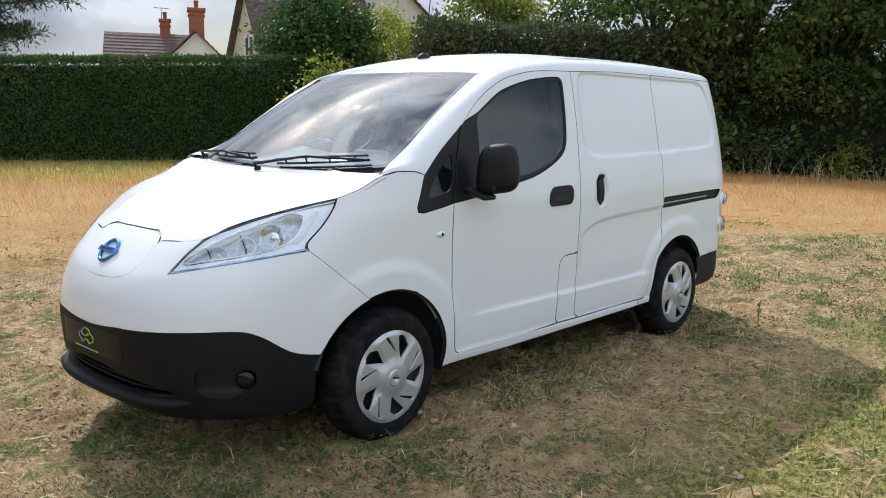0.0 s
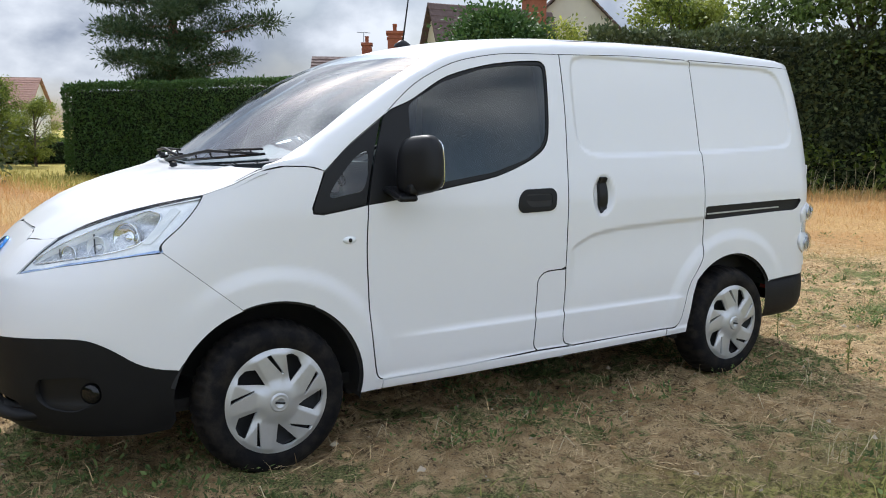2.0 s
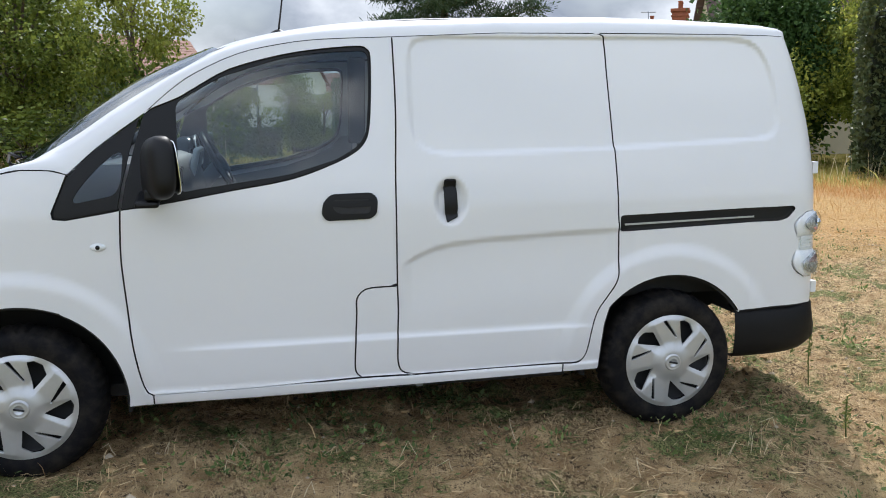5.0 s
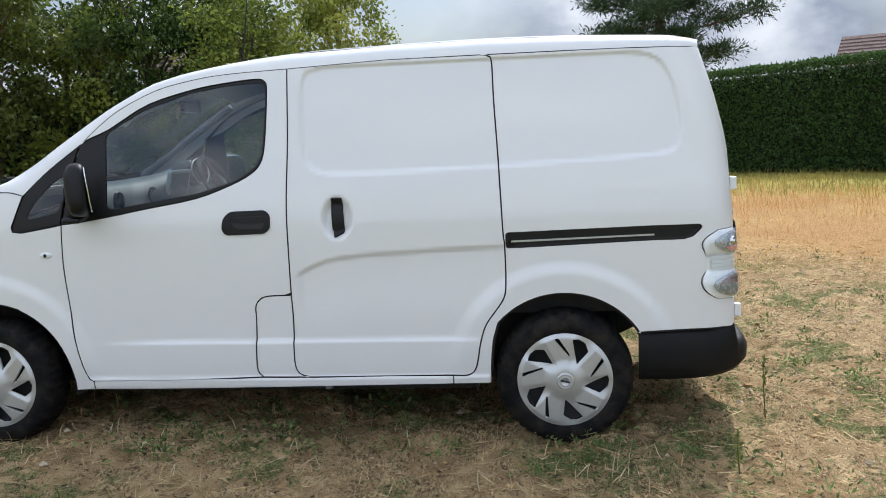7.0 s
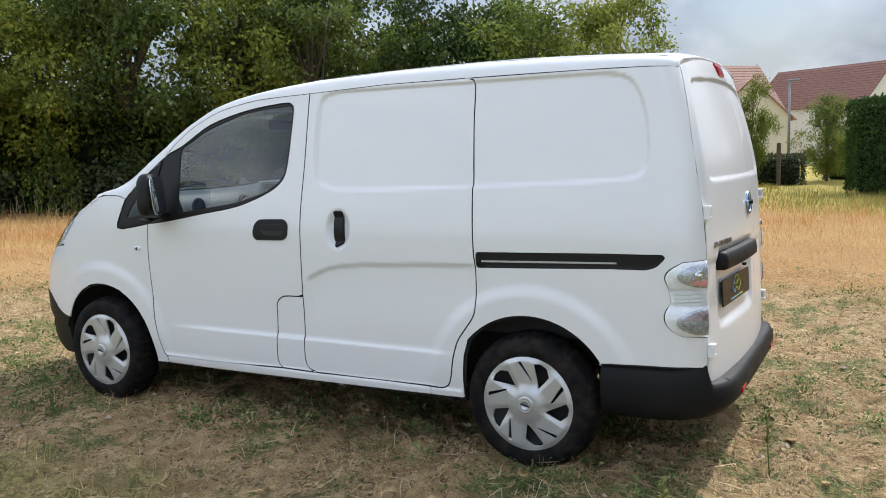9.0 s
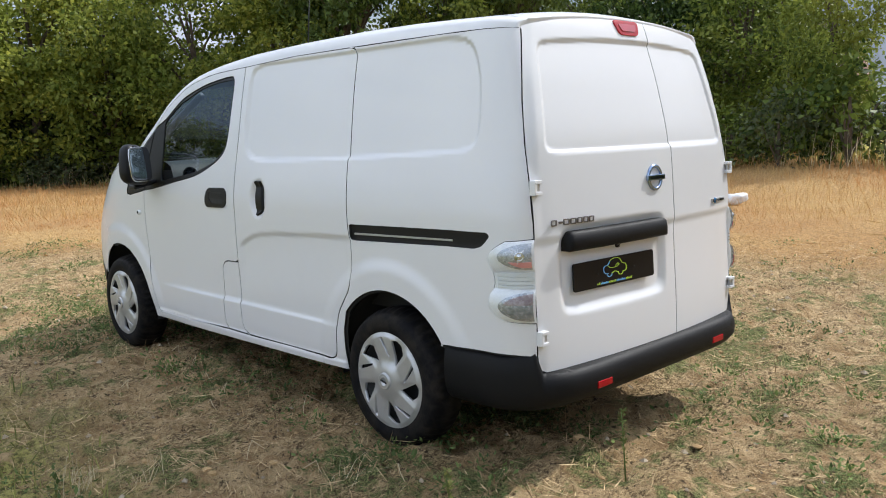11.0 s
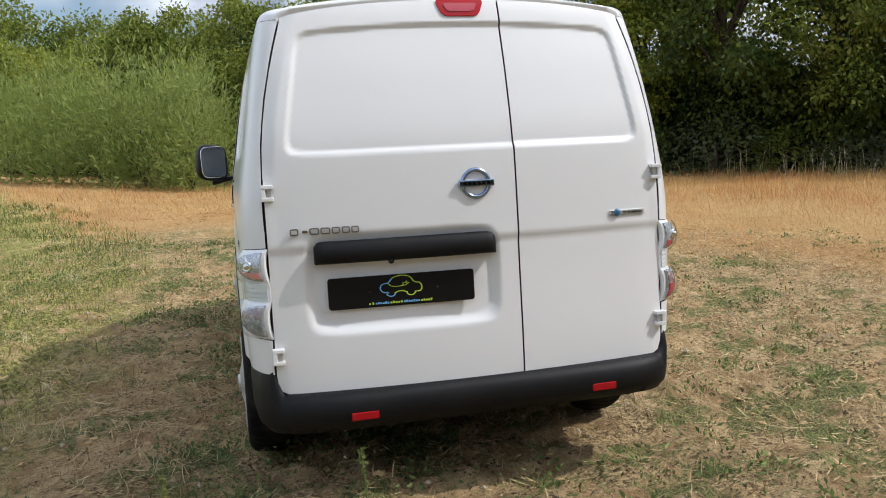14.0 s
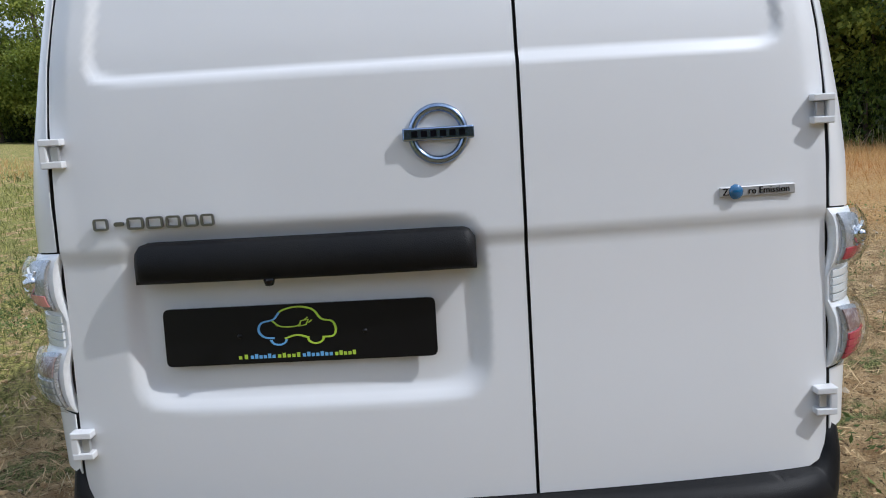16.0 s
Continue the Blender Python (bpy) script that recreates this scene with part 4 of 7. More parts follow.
for right in (False, True):
    surf = body_right if right else body
    s = -1 if right else 1
    hl = panel("headlamp", lamp_u, surf, trim_black, van, holes=[inset(dense(lamp_u, .02), .006)], step=.025, sink=.006, lip=.01, gap=0, label="slim swept-back headlamp with clear lens")
    well = inset(dense(lamp_u, .02), .007)
    well_bowl = on_u(rounded([(2.17, .838), (2.08, .862), (1.95, .888), (1.86, .912), (1.80, .95), (1.765, 1.0), (1.75, 1.032), (1.79, 1.043), (1.86, 1.014), (1.95, .976), (2.04, .933), (2.11, .89)], .02))
    inward = Vector((.55, s * .8, 0)).normalized()
    panel("lamp_surround", well, surf, lamp_silver, hl, holes=[well_bowl], step=.016, sink=.010, lip=.035, gap=0, label="bright plated surround")
    panel("reflector_bowl", well_bowl, lambda u, z: surf(u, z) - inward * (.020 + .030 * smooth(0, .07, min(z - .83, 1.045 - z))), lamp_bowl, hl, step=.016, lip=0, gap=-.004, label="grey faceted reflector")
    rim = [surf(u, z) - inward * .008 for u, z in well_bowl]
    tube("bowl_rim", rim + rim[:1], .0035, chrome, hl, "thin bright rim of the reflector", 6)
    for (x0, z0), (x1, z1) in (((1.985, .885), (1.975, .965)), ((2.09, .865), (2.085, .90))):
        tube("reflector_step", [surf(u_of_x(x0 + (x1 - x0) * k, z0 + (z1 - z0) * k), z0 + (z1 - z0) * k) - inward * (.030 - .006 * math.sin(math.pi * k)) for k in steps(0, 1, 6)], .003, trim_black, hl, "dark step between the reflectors", 5)
    panel("lamp_lens", lamp_u, surf, clear, hl, step=.025, lip=.01, gap=.004, sink=-.001, label="clear lens").visible_shadow = False
    for (cx, cz, r, m) in ((1.89, .948, .054, chrome), (1.985, .912, .040, lamp_silver), (2.07, .882, .032, chrome)):
        p = surf(u_of_x(cx, cz), cz)
        out = Vector((.75, s * .62, .15)).normalized()
        v, f = lathe([(.0, .026), (r * .2, .024), (r * .26, .008), (r * .6, .012), (r * .9, .026), (r, .034), (r * 1.05, .03), (r, .0)], 32)
        turn = out.to_track_quat("Z", "Y").to_matrix().to_4x4()
        part("projector", mesh_of("projector", [Matrix.Translation(p - out * .060) @ turn @ Vector(q) for q in v], f), m, hl, "chrome lamp bowl")
    low_line = on_u(flow(lamp_low, 4))
    bezel = [(u, z + .007) for u, z in low_line] + [(u, z + .014 + .002 * math.sin(k)) for k, (u, z) in list(enumerate(low_line))[::-1]]
    panel("lamp_bezel", bezel, surf, badge_chrome, hl, step=.02, sink=.006, lip=.004, gap=0, label="blue-grey strip along the foot of the lamp")
    fin = on_u([(1.70, 1.055), (1.72, 1.05), (1.80, .96), (1.83, .925), (1.80, .925), (1.775, .95), (1.69, 1.045)])
    panel("lamp_fin", fin, surf, lamp_white, hl, step=.02, sink=.004, lip=.006, gap=0, label="clear inner fin of the lamp")
    amber = on_u([(1.80, .905), (1.93, .885), (1.93, .892), (1.86, .925), (1.80, .93)])
    panel("indicator", amber, surf, material("pale amber", (.62, .55, .30), .2, coat=.6) if not right else bpy.data.materials["pale amber"], hl, step=.02, sink=.014, lip=0, gap=0, label="pale amber indicator")

# black front bumper
lower_u = skirt_u + on_u([(1.735, .40), (1.74, .33), (1.73, .25), (1.75, .21)]) + [(u_of_x(x, .195), .195) for x in (1.85, 2.0, 2.12, 2.2)] + [(U_MID, .2)]
slot = [(u_of_y(0.001, .39), .392)] + [(u_of_y(y, z), z) for y, z in ((.12, .385), (.25, .368), (.38, .348), (.47, .328), (.485, .312), (.40, .305), (.25, .302), (.12, .301))] + [(u_of_y(0.001, .3), .30)]
slot_poly = slot[:1] + slot[1:-1] + slot[-1:] + [(2 * U_MID - u, z) for u, z in slot[1:-1][::-1]]
fog = rounded([(u_of_x(2.185, .35), .352), (u_of_x(2.185, .43), .425), (u_of_x(2.05, .44), .44), (u_of_x(1.99, .41), .41), (u_of_x(1.985, .35), .35), (u_of_x(2.07, .305), .305), (u_of_x(2.15, .315), .318)], .04)
fog_r = [(2 * U_MID - u, z) for u, z in fog]
fb = panel("front_bumper", dense(lower_u + mirror_u(lower_u)[1:-1], .02), body, bumper_black, van, holes=[slot_poly, fog, fog_r], step=.03, lip=.03, sink=-.002, label="grained black plastic front bumper")
panel("grille_slot", slot_poly, body, gloss_black, fb, step=.03, sink=.05, lip=0, gap=-.05)
for z in (.325, .348, .37):
    tube("grille_bar", [body(u, z) - Vector((.035, 0, 0)) for u in steps(u_of_y(.44 - (z - .325) * 3, z), 2 * U_MID - u_of_y(.44 - (z - .325) * 3, z), 24)], .005, trim_black, fb, n=6)
for f in (fog, fog_r):
    s = 1 if f is fog else -1
    panel("fog_recess", f, lambda u, z: body(u, z) - Vector((.7, s * .7, 0)) * (.006 + .016 * smooth(.30, .36, z)), trim_black, fb, step=.02, lip=0, gap=-.004, label="smooth recess of the blank fog lamp")
    p = body(u_of_x(2.03, .375), .375)
    p.y *= s
    out = Vector((.72, s * .68, .02)).normalized()
    v, q = lathe([(0, .012), (.02, .011), (.036, .006), (.042, -.006), (.044, -.03)], 24)
    part("fog_blank", mesh_of("fog_blank", [Matrix.Translation(p - out * .014) @ out.to_track_quat("Z", "Y").to_matrix().to_4x4() @ Vector(w) for w in v], q), gloss_black, fb, "round blanked fog lamp")
# chin lip
path_u = steps(u_of_y(.56, .28), 2 * U_MID - u_of_y(.56, .28), 40)
verts, faces = [], []
for i, u in enumerate(path_u):
    t = smooth(0, .12, min(i, 40 - i) / 40)
    for off, z in ((-.01, .305), (.012 + .016 * t, .296), (.022 + .022 * t, .282), (.016 + .02 * t, .262), (-.01, .245)):
        p = body(u, .28)
        n = Vector((p.x - 1.4, p.y * .9, 0)).normalized()
        off = off * t - .012 * (1 - t)
        verts.append((p.x + n.x * off, p.y + n.y * off, .28 + (z - .28) * (.35 + .65 * t)))
for i in range(40):
    for j in range(4):
        faces.append((i * 5 + j, i * 5 + j + 1, i * 5 + 6 + j, i * 5 + 5 + j))
part("chin_lip", mesh_of("chin_lip", verts, faces), bumper_black, fb, "black protruding chin lip")

# rear bumper: a section swept round the tail
verts, faces, n = [], [], 9
path = []
for i in range(61):
    a = math.pi * i / 60
    s = 1 if i <= 30 else -1
    sx, cx = abs(math.sin(a)), abs(math.cos(a))
    path.append((-1.69 + (-2.212 + 1.69) * sx ** .5, s * .812 * cx ** .25, s))
for i, (x, y, s) in enumerate(path):
    d = min(i, 60 - i) / 30
    zt = .497 + .03 * smooth(.2, .42, d) - .097 * smooth(.47, .53, d)
    zb = .262 + .03 * smooth(0, .8, d)
    nx, ny = (x + 1.75) * .9, y * .55
    if d > .75:
        nx, ny = -1, 0
    k = math.hypot(nx, ny)
    nx, ny = nx / k, ny / k
    for off, z in ((-.09, zt + .004), (-.03, zt + .002), (-.010, zt - .006), (0, zt - .024), (.008, (zt * 2 + zb) / 3), (.006, (zt + zb * 2) / 3), (-.006, zb + .03), (-.03, zb + .004), (-.10, zb)):
        verts.append((x + nx * off, y + ny * off, z))
for i in range(60):
    for j in range(n - 1):
        faces.append((i * n + j, (i + 1) * n + j, (i + 1) * n + j + 1, i * n + j + 1))
rb = part("rear_bumper", mesh_of("rear_bumper", verts, faces), bumper_black, van, "grained black plastic rear bumper")
for y in (.449, -.449):
    bm = bmesh.new()
    box(bm, -2.213, y, .352, .016, .096, .028, .003)
    part("bumper_reflector", bm, reflector_red, rb, "red reflector")

# floor pan and the dark inner shell
bm = bmesh.new()
box(bm, .15, 0, .27, 3.2, 1.30, .05)
box(bm, 0, 0, .222, 1.9, 1.24, .09, .02)
part("floor_pan", bm, shell_dark, van)
bm = bmesh.new()
box(bm, -1.15, 0, 1.03, 1.75, 1.36, .94)
part("cargo_lining", bm, shell_dark, van)
bm = bmesh.new()
box(bm, 1.85, 0, .6, .55, 1.0, .5)
part("motor_bay", bm, shell_dark, van)
tube("rear_axle", [(-1.3625, .66, .27), (-1.3625, .3, .24), (-1.3625, -.3, .24), (-1.3625, -.66, .27)], .05, shell_dark, van)
tube("rear_damper", [(-1.62, .52, .22), (-1.60, .52, .55)], .025, steel_black, van)

# ---- the van: wheels ----
def wheel_at(x, s, phase):
    base = Matrix.Translation((x, s * HUB_Y, HUB_Z)) @ Matrix.Rotation(-s * math.pi / 2, 4, "X") @ Matrix.Rotation(radians(phase), 4, "Z")
    v, f = lathe([(.02, -.05), (.10, -.055), (.175, -.045), (.186, -.02), (.19, -.012), (.186, -.16), (.02, -.16)], 40)
    w = part("wheel", mesh_of("wheel", [base @ Vector(p) for p in v], f), steel_black, van, "road wheel with black tyre and silver cover")
    # tyre with shoulder blocks
    prof = [(.194, -.012), (.211, .002), (.242, .009), (.274, .005), (.292, -.010), (.302, -.028), (.309, -.05), (.312, -.09), (.309, -.13), (.298, -.155), (.272, -.178), (.20, -.172)]
    n = 144
    verts, faces, k = [], [], len(prof)
    for i in range(n):
        a = math.tau * i / n
        for j, (r, h) in enumerate(prof):
            if j in (5, 6, 8, 9) and i % 3 == 0:
                r -= .011
                h -= .003
            verts.append((r * math.cos(a), r * math.sin(a), h))
    for i in range(n):
        for j in range(k - 1):
            faces.append((i * k + j, ((i + 1) % n) * k + j, ((i + 1) % n) * k + j + 1, i * k + j + 1))
    part("tyre", mesh_of("tyre", [base @ Vector(p) for p in verts], faces), rubber, w, "dusty black tyre")
    # cover with five blades, slots and windows
    R = .213
    dome = lambda a, b: base @ Vector((a, b, .004 + .012 * (1 - smooth(.04, .10, math.hypot(a, b))) + .010 * smooth(.215, .19, math.hypot(a, b))
                                             - .010 * max(0, math.cos(5 * (math.atan2(-s * b, -s * a) - 1.08))) * smooth(.05, .13, math.hypot(a, b)) * smooth(.214, .19, math.hypot(a, b))))
    circle = [(R * math.cos(math.tau * i / 90), R * math.sin(math.tau * i / 90)) for i in range(90)]
    holes = []
    for k in range(5):
        m = Matrix.Rotation(math.tau * k / 5, 2)
        for shape in ([(.25, .34), (.175, .86), (.30, .865), (.43, .78), (.49, .60)], [(-.205, .875), (-.125, .90), (.125, .52), (.095, .505)]):
            holes.append([tuple(m @ (Vector(p) * R)) for p in rounded([(-s * a, -s * b) for a, b in shape], .02)])
    panel("wheel_cover", circle, dome, silver, w, holes=holes, step=.0085, gap=.0008, lip=.014, label="silver five-blade wheel cover")
    v, f = lathe([(0, .030), (.014, .030), (.017, .034), (.022, .035), (.026, .032), (.030, .035), (.036, .034), (.040, .022)], 32)
    cap = part("hub_cap", mesh_of("hub_cap", [base @ Vector(p) for p in v], f), silver, w, "round silver hub cap")
    bm = bmesh.new()
    box(bm, 0, 0, .034, .042, .008, .004, .001)
    bm.transform(base @ Matrix.Rotation(radians(-phase - 12), 4, "Z"))
    part("cap_bar", bm, steel_black, w, "dark bar of the hub badge")


for x, p in ((AXLES[0], 0), (AXLES[1], 0)):
    wheel_at(x, 1, p)
    wheel_at(x, -1, p + 20)


# ---- door mirrors, wipers, aerial ----
def rounded_box(sx, sy, sz, power=4, n=24, m=16):
    verts, faces = [], []
    f = lambda c: math.copysign(abs(c) ** (2 / power), c)
    for i in range(m + 1):
        t = -math.pi / 2 + math.pi * i / m
        for j in range(n):
            a = math.tau * j / n
            verts.append(Vector((sx / 2 * f(math.cos(t)) * f(math.cos(a)), sy / 2 * f(math.cos(t)) * f(math.sin(a)), sz / 2 * f(math.sin(t)))))
    for i in range(m):
        for j in range(n):
            faces.append((i * n + j, i * n + (j + 1) % n, (i + 1) * n + (j + 1) % n, (i + 1) * n + j))
    return verts, faces


for s in (1, -1):
    turn = Matrix.Translation((.783, s * .955, 1.208)) @ Matrix.Rotation(radians(115 if s > 0 else -115), 4, "Z")
    v, f = rounded_box(.205, .10, .238, 3.6, 32, 20)
    for p in v:
        bulge = p.y * (-s if s > 0 else 1)
        front = (p.y < 0) if s > 0 else (p.y > 0)
        if front:
            p.z *= 1 - .20 * (abs(p.y) / .05) ** 2
            p.x *= 1 - .26 * (abs(p.y) / .05) ** 2
        p.x *= 1 - .10 * p.z / .11
        p.z += .12 * p.x * (1 if s > 0 else -1)
    mh = part("door_mirror", mesh_of("door_mirror", [turn @ p for p in v], f), trim_black, van, "black plastic door mirror")
    me_v, me_f = rounded_box(.182, .008, .205, 5)
    part("mirror_glass", mesh_of("mirror_glass", [turn @ Matrix.Rotation(radians(5 * s), 4, "X") @ (p + Vector((0, s * .050, 0))) for p in me_v], me_f), mirror_glass, mh, "mirror glass")
    bm = bmesh.new()
    box(bm, .83, s * .885, 1.088, .09, .15, .028, .012, Matrix.Rotation(radians(-14 * s), 4, "X"))
    part("mirror_arm", bm, trim_black, mh)
    bm = bmesh.new()
    box(bm, .80, s * .945, 1.112, .07, .06, .045, .012)
    part("mirror_foot", bm, trim_black, mh)

verts, faces = [], []
for i in range(33):
    v = -1 + i / 16
    w = abs(v) ** 2.2
    y = .735 * v
    back = screen(.03, v)
    xf = 1.47 - .105 * (abs(v)) ** 2
    front = bonnet(xf, y * .97) - Vector((0, 0, .012))
    for k in range(5):
        t = k / 4
        p = back * (1 - t) + front * t
        p.z -= .022 * math.sin(math.pi * t)
        verts.append(p)
faces = [(i * 5 + k, i * 5 + k + 1, i * 5 + 6 + k, i * 5 + 5 + k) for i in range(32) for k in range(4)]
part("scuttle", mesh_of("scuttle", verts, faces), trim_black, van, "black plastic scuttle below the windscreen")


def wiper(pivot_v, tip_v, tip_r):
    a = screen(.0, pivot_v) + Vector((.03, 0, .004))
    mid = screen(.035, (pivot_v * .5 + tip_v * .5)) + Vector((.03, 0, .045))
    b = screen(tip_r, tip_v) + Vector((.015, 0, .022))
    arm = tube("wiper", [a, a + Vector((.02, 0, .03)), mid, b], .009, trim_black, van, "black windscreen wiper", 6, .006)
    blade = [screen(.03 + (tip_r - .01) * t, tip_v + (pivot_v - tip_v) * .85 * (1 - t)) + Vector((.008, 0, .012)) for t in steps(0, 1, 8)]
    tube("wiper_blade", blade, .006, gloss_black, arm, "rubber wiper blade", 5)
    tube("wiper_bridge", [p + Vector((.008, 0, .02 + .008 * math.sin(math.pi * k / 8))) for k, p in enumerate(blade)], .005, trim_black, arm, "", 5)
    for k in (1, 3, 5, 7):
        tube("wiper_claw", [blade[k] + Vector((0, 0, .002)), blade[k] + Vector((.008, 0, .024))], .004, trim_black, arm, "", 5)
    v, f = lathe([(0, .02), (.014, .018), (.018, .0)], 14)
    part("wiper_cap", mesh_of("wiper_cap", [Matrix.Translation(a) @ Vector(p) for p in v], f), trim_black, arm)


wiper(.10, .88, .03)
wiper(-.80, -.04, .035)
base_p = roof(.31, .0)
aerial = part("aerial", mesh_of("aerial", [Matrix.Translation(base_p) @ Matrix.Diagonal((1.5, .8, 1, 1)) @ Vector(p) for p in lathe([(.035, -.003), (.03, .012), (.012, .03), (.0, .034)], 16)[0]], lathe([(.035, 0), (.03, .012), (.012, .03), (0, .034)], 16)[1]), trim_black, van, "short black roof aerial")
tube("aerial_mast", [base_p + Vector((0, 0, .02)), base_p + Vector((-.03, 0, .22)), base_p + Vector((-.06, 0, .44))], .005, trim_black, aerial, "", 6, .0025)

# ---- rear fittings ----
stop = panel("stop_lamp", rounded([(.086, 1.788), (-.100, 1.788), (-.074, 1.727), (.060, 1.727)], .022, 6), tail, reflector_red, door_l, step=.008, sink=-.006, lip=.016, gap=0, label="red high-level brake lamp")
panel("stop_lens", rounded([(.058, 1.772), (-.072, 1.772), (-.056, 1.742), (.042, 1.742)], .013, 6), tail, lens_deep, stop, step=.008, sink=-.009, lip=.004, gap=0, label="darker inner lens")
for side, y in ((door_l, .727), (door_r, -.727)):
    for z in (1.134, .57):
        p = tail(y, z)
        bm = bmesh.new()
        s = 1 if y > 0 else -1
        box(bm, p.x - .012, y + s * .012, z, .028, .016, .056, .003)
        for dz in (-.021, .021):
            box(bm, p.x - .014, y - s * .002, z + dz, .026, .040, .013, .002)
        h = part("hinge", bm, paint, side, "white exposed door hinge")
        bm = bmesh.new()
        box(bm, p.x - .016, y - s * .008, z, .010, .014, .026, .001)
        part("hinge_knuckle", bm, silver, h, "bare metal hinge knuckle")

verts, faces = [], []
ys = steps(.582, -.057, 64)
for i, y in enumerate(ys):
    e = math.sqrt(max(0, 1 - (1 - min(1, min(i, 64 - i) / 2.6)) ** 2))
    xw = tail_mid(.92) + .095 * y * y
    for dx, z in ((.03, .957 - .018 * (1 - e)), (-.010, .957 - .018 * (1 - e)), (-.022 * (.6 + .4 * e), .949 - .016 * (1 - e)), (-.028 * (.6 + .4 * e), .92), (-.028 * (.6 + .4 * e), .892), (-.018, .882), (.03, .882)):
        verts.append((xw + dx, y, z))
faces = [(i * 7 + k, (i + 1) * 7 + k, (i + 1) * 7 + k + 1, i * 7 + k + 1) for i in range(64) for k in range(6)] + [tuple(range(7)), tuple(range(448, 455))[::-1]]
strip = part("plate_lamp_strip", mesh_of("plate_lamp_strip", verts, faces), bumper_black, door_l, "black grab strip over the plate")
v, f = lathe([(0, -.012), (.008, -.010), (.011, 0)], 12)
part("camera_pod", mesh_of("camera_pod", [Matrix.Translation((tail_mid(.89) - .022, .325, .884)) @ Vector(p) for p in v], f), gloss_black, strip)


def flat(name, pts, depth, mat, parent, place, label=""):
    """A flat cut-out of an outline, depth thick, at a pose; the outline lies in the pose's x and y."""
    bm = bmesh.new()
    face = bm.faces.new([bm.verts.new((a, b, 0)) for a, b in pts])
    bmesh.ops.recalc_face_normals(bm, faces=[face])
    r = bmesh.ops.extrude_face_region(bm, geom=[face])
    for g in r["geom"]:
        if isinstance(g, bmesh.types.BMVert):
            g.co.z += depth
    bmesh.ops.recalc_face_normals(bm, faces=bm.faces)
    bm.transform(place)
    return part(name, bm, mat, parent, label)


def band(name, pts, width, depth, mat, parent, place, closed=True, label=""):
    """A flat ribbon of a given width along an outline."""
    P = [Vector(p) for p in pts]
    n = len(P)
    verts, faces = [], []
    for i, p in enumerate(P):
        a = P[(i - 1) % n] if closed or i else p
        b = P[(i + 1) % n] if closed or i < n - 1 else p
        d = (b - a).normalized()
        o = Vector((-d.y, d.x)) * width / 2
        for q, h in ((p + o, 0), (p + o, depth), (p - o, depth), (p - o, 0)):
            verts.append(place @ Vector((q.x, q.y, h)))
    for i in range(n if closed else n - 1):
        j = (i + 1) % n
        for k in range(3):
            faces.append((i * 4 + k, i * 4 + k + 1, j * 4 + k + 1, j * 4 + k))
    return part(name, mesh_of(name, verts, faces, smooth_shade=False), mat, parent, label)


# pose of a plane on the rear door: x to the viewer's right, y up, z out of the door
def rear_pose(y, z, lift=0.0):
    p, e = tail(y, z), .02
    up = (tail(y, z + e) - tail(y, z - e)).normalized()
    right = (tail(y - e, z) - tail(y + e, z)).normalized()
    out = right.cross(up).normalized()
    up = out.cross(right)
    m = Matrix((right, up, out)).transposed().to_4x4()
    m.translation = p + out * lift
    return m


plate_at = rear_pose(.284, .772)
plate_at.translation.x = -2.148
number_plate = flat("plate", rounded([(-.26, -.0555), (.26, -.0555), (.26, .0555), (-.26, .0555)], .012), .006, plate_black, door_l, plate_at, "black dealer plate with a car outline logo")


def car_logo(parent, place, k):
    """The dealer's drawing: an outline of a small car that ends in a cable, in blue turning to lime."""
    body_line = flow([(-.55, -.33), (-.80, -.28), (-.93, -.05), (-.85, .22), (-.55, .33), (-.35, .62), (.05, .74), (.42, .62), (.62, .28), (.88, .18), (.96, -.10), (.88, -.33), (.62, -.36)], 5)
    place = place @ Matrix.Diagonal((k, k * .70, 1, 1))
    c = len(body_line) * 2 // 5
    band("logo_line", body_line[:c + 1], .055, .002, logo_blue, parent, place, False, "pale blue line of the logo")
    band("logo_line", body_line[c:], .055, .002, logo_green, parent, place, False, "lime line of the logo")
    band("logo_line", flow([(.30, -.36), (0, -.25), (-.30, -.36)], 5), .055, .002, logo_green, parent, place, False)
    for cx, m in ((-.45, logo_blue), (.46, logo_green)):
        band("logo_wheel", [(cx + .19 * math.cos(radians(a)), -.38 + .19 * math.sin(radians(a))) for a in range(180, 361, 15)], .055, .002, m, parent, place, False)
    band("logo_cable", flow([(-.60, .30), (-.40, .08), (-.05, .05), (.12, .14)], 5), .04, .002, logo_green, parent, place, False)
    band("logo_plug", [(.06, .05), (.24, .10), (.30, .28), (.12, .24)], .04, .002, logo_green, parent, place, True)
    for a in (.20, .30):
        band("logo_plug", [(a, .26 - (a - .2)), (a + .09, .36 - (a - .2))], .035, .002, logo_green, parent, place, False)


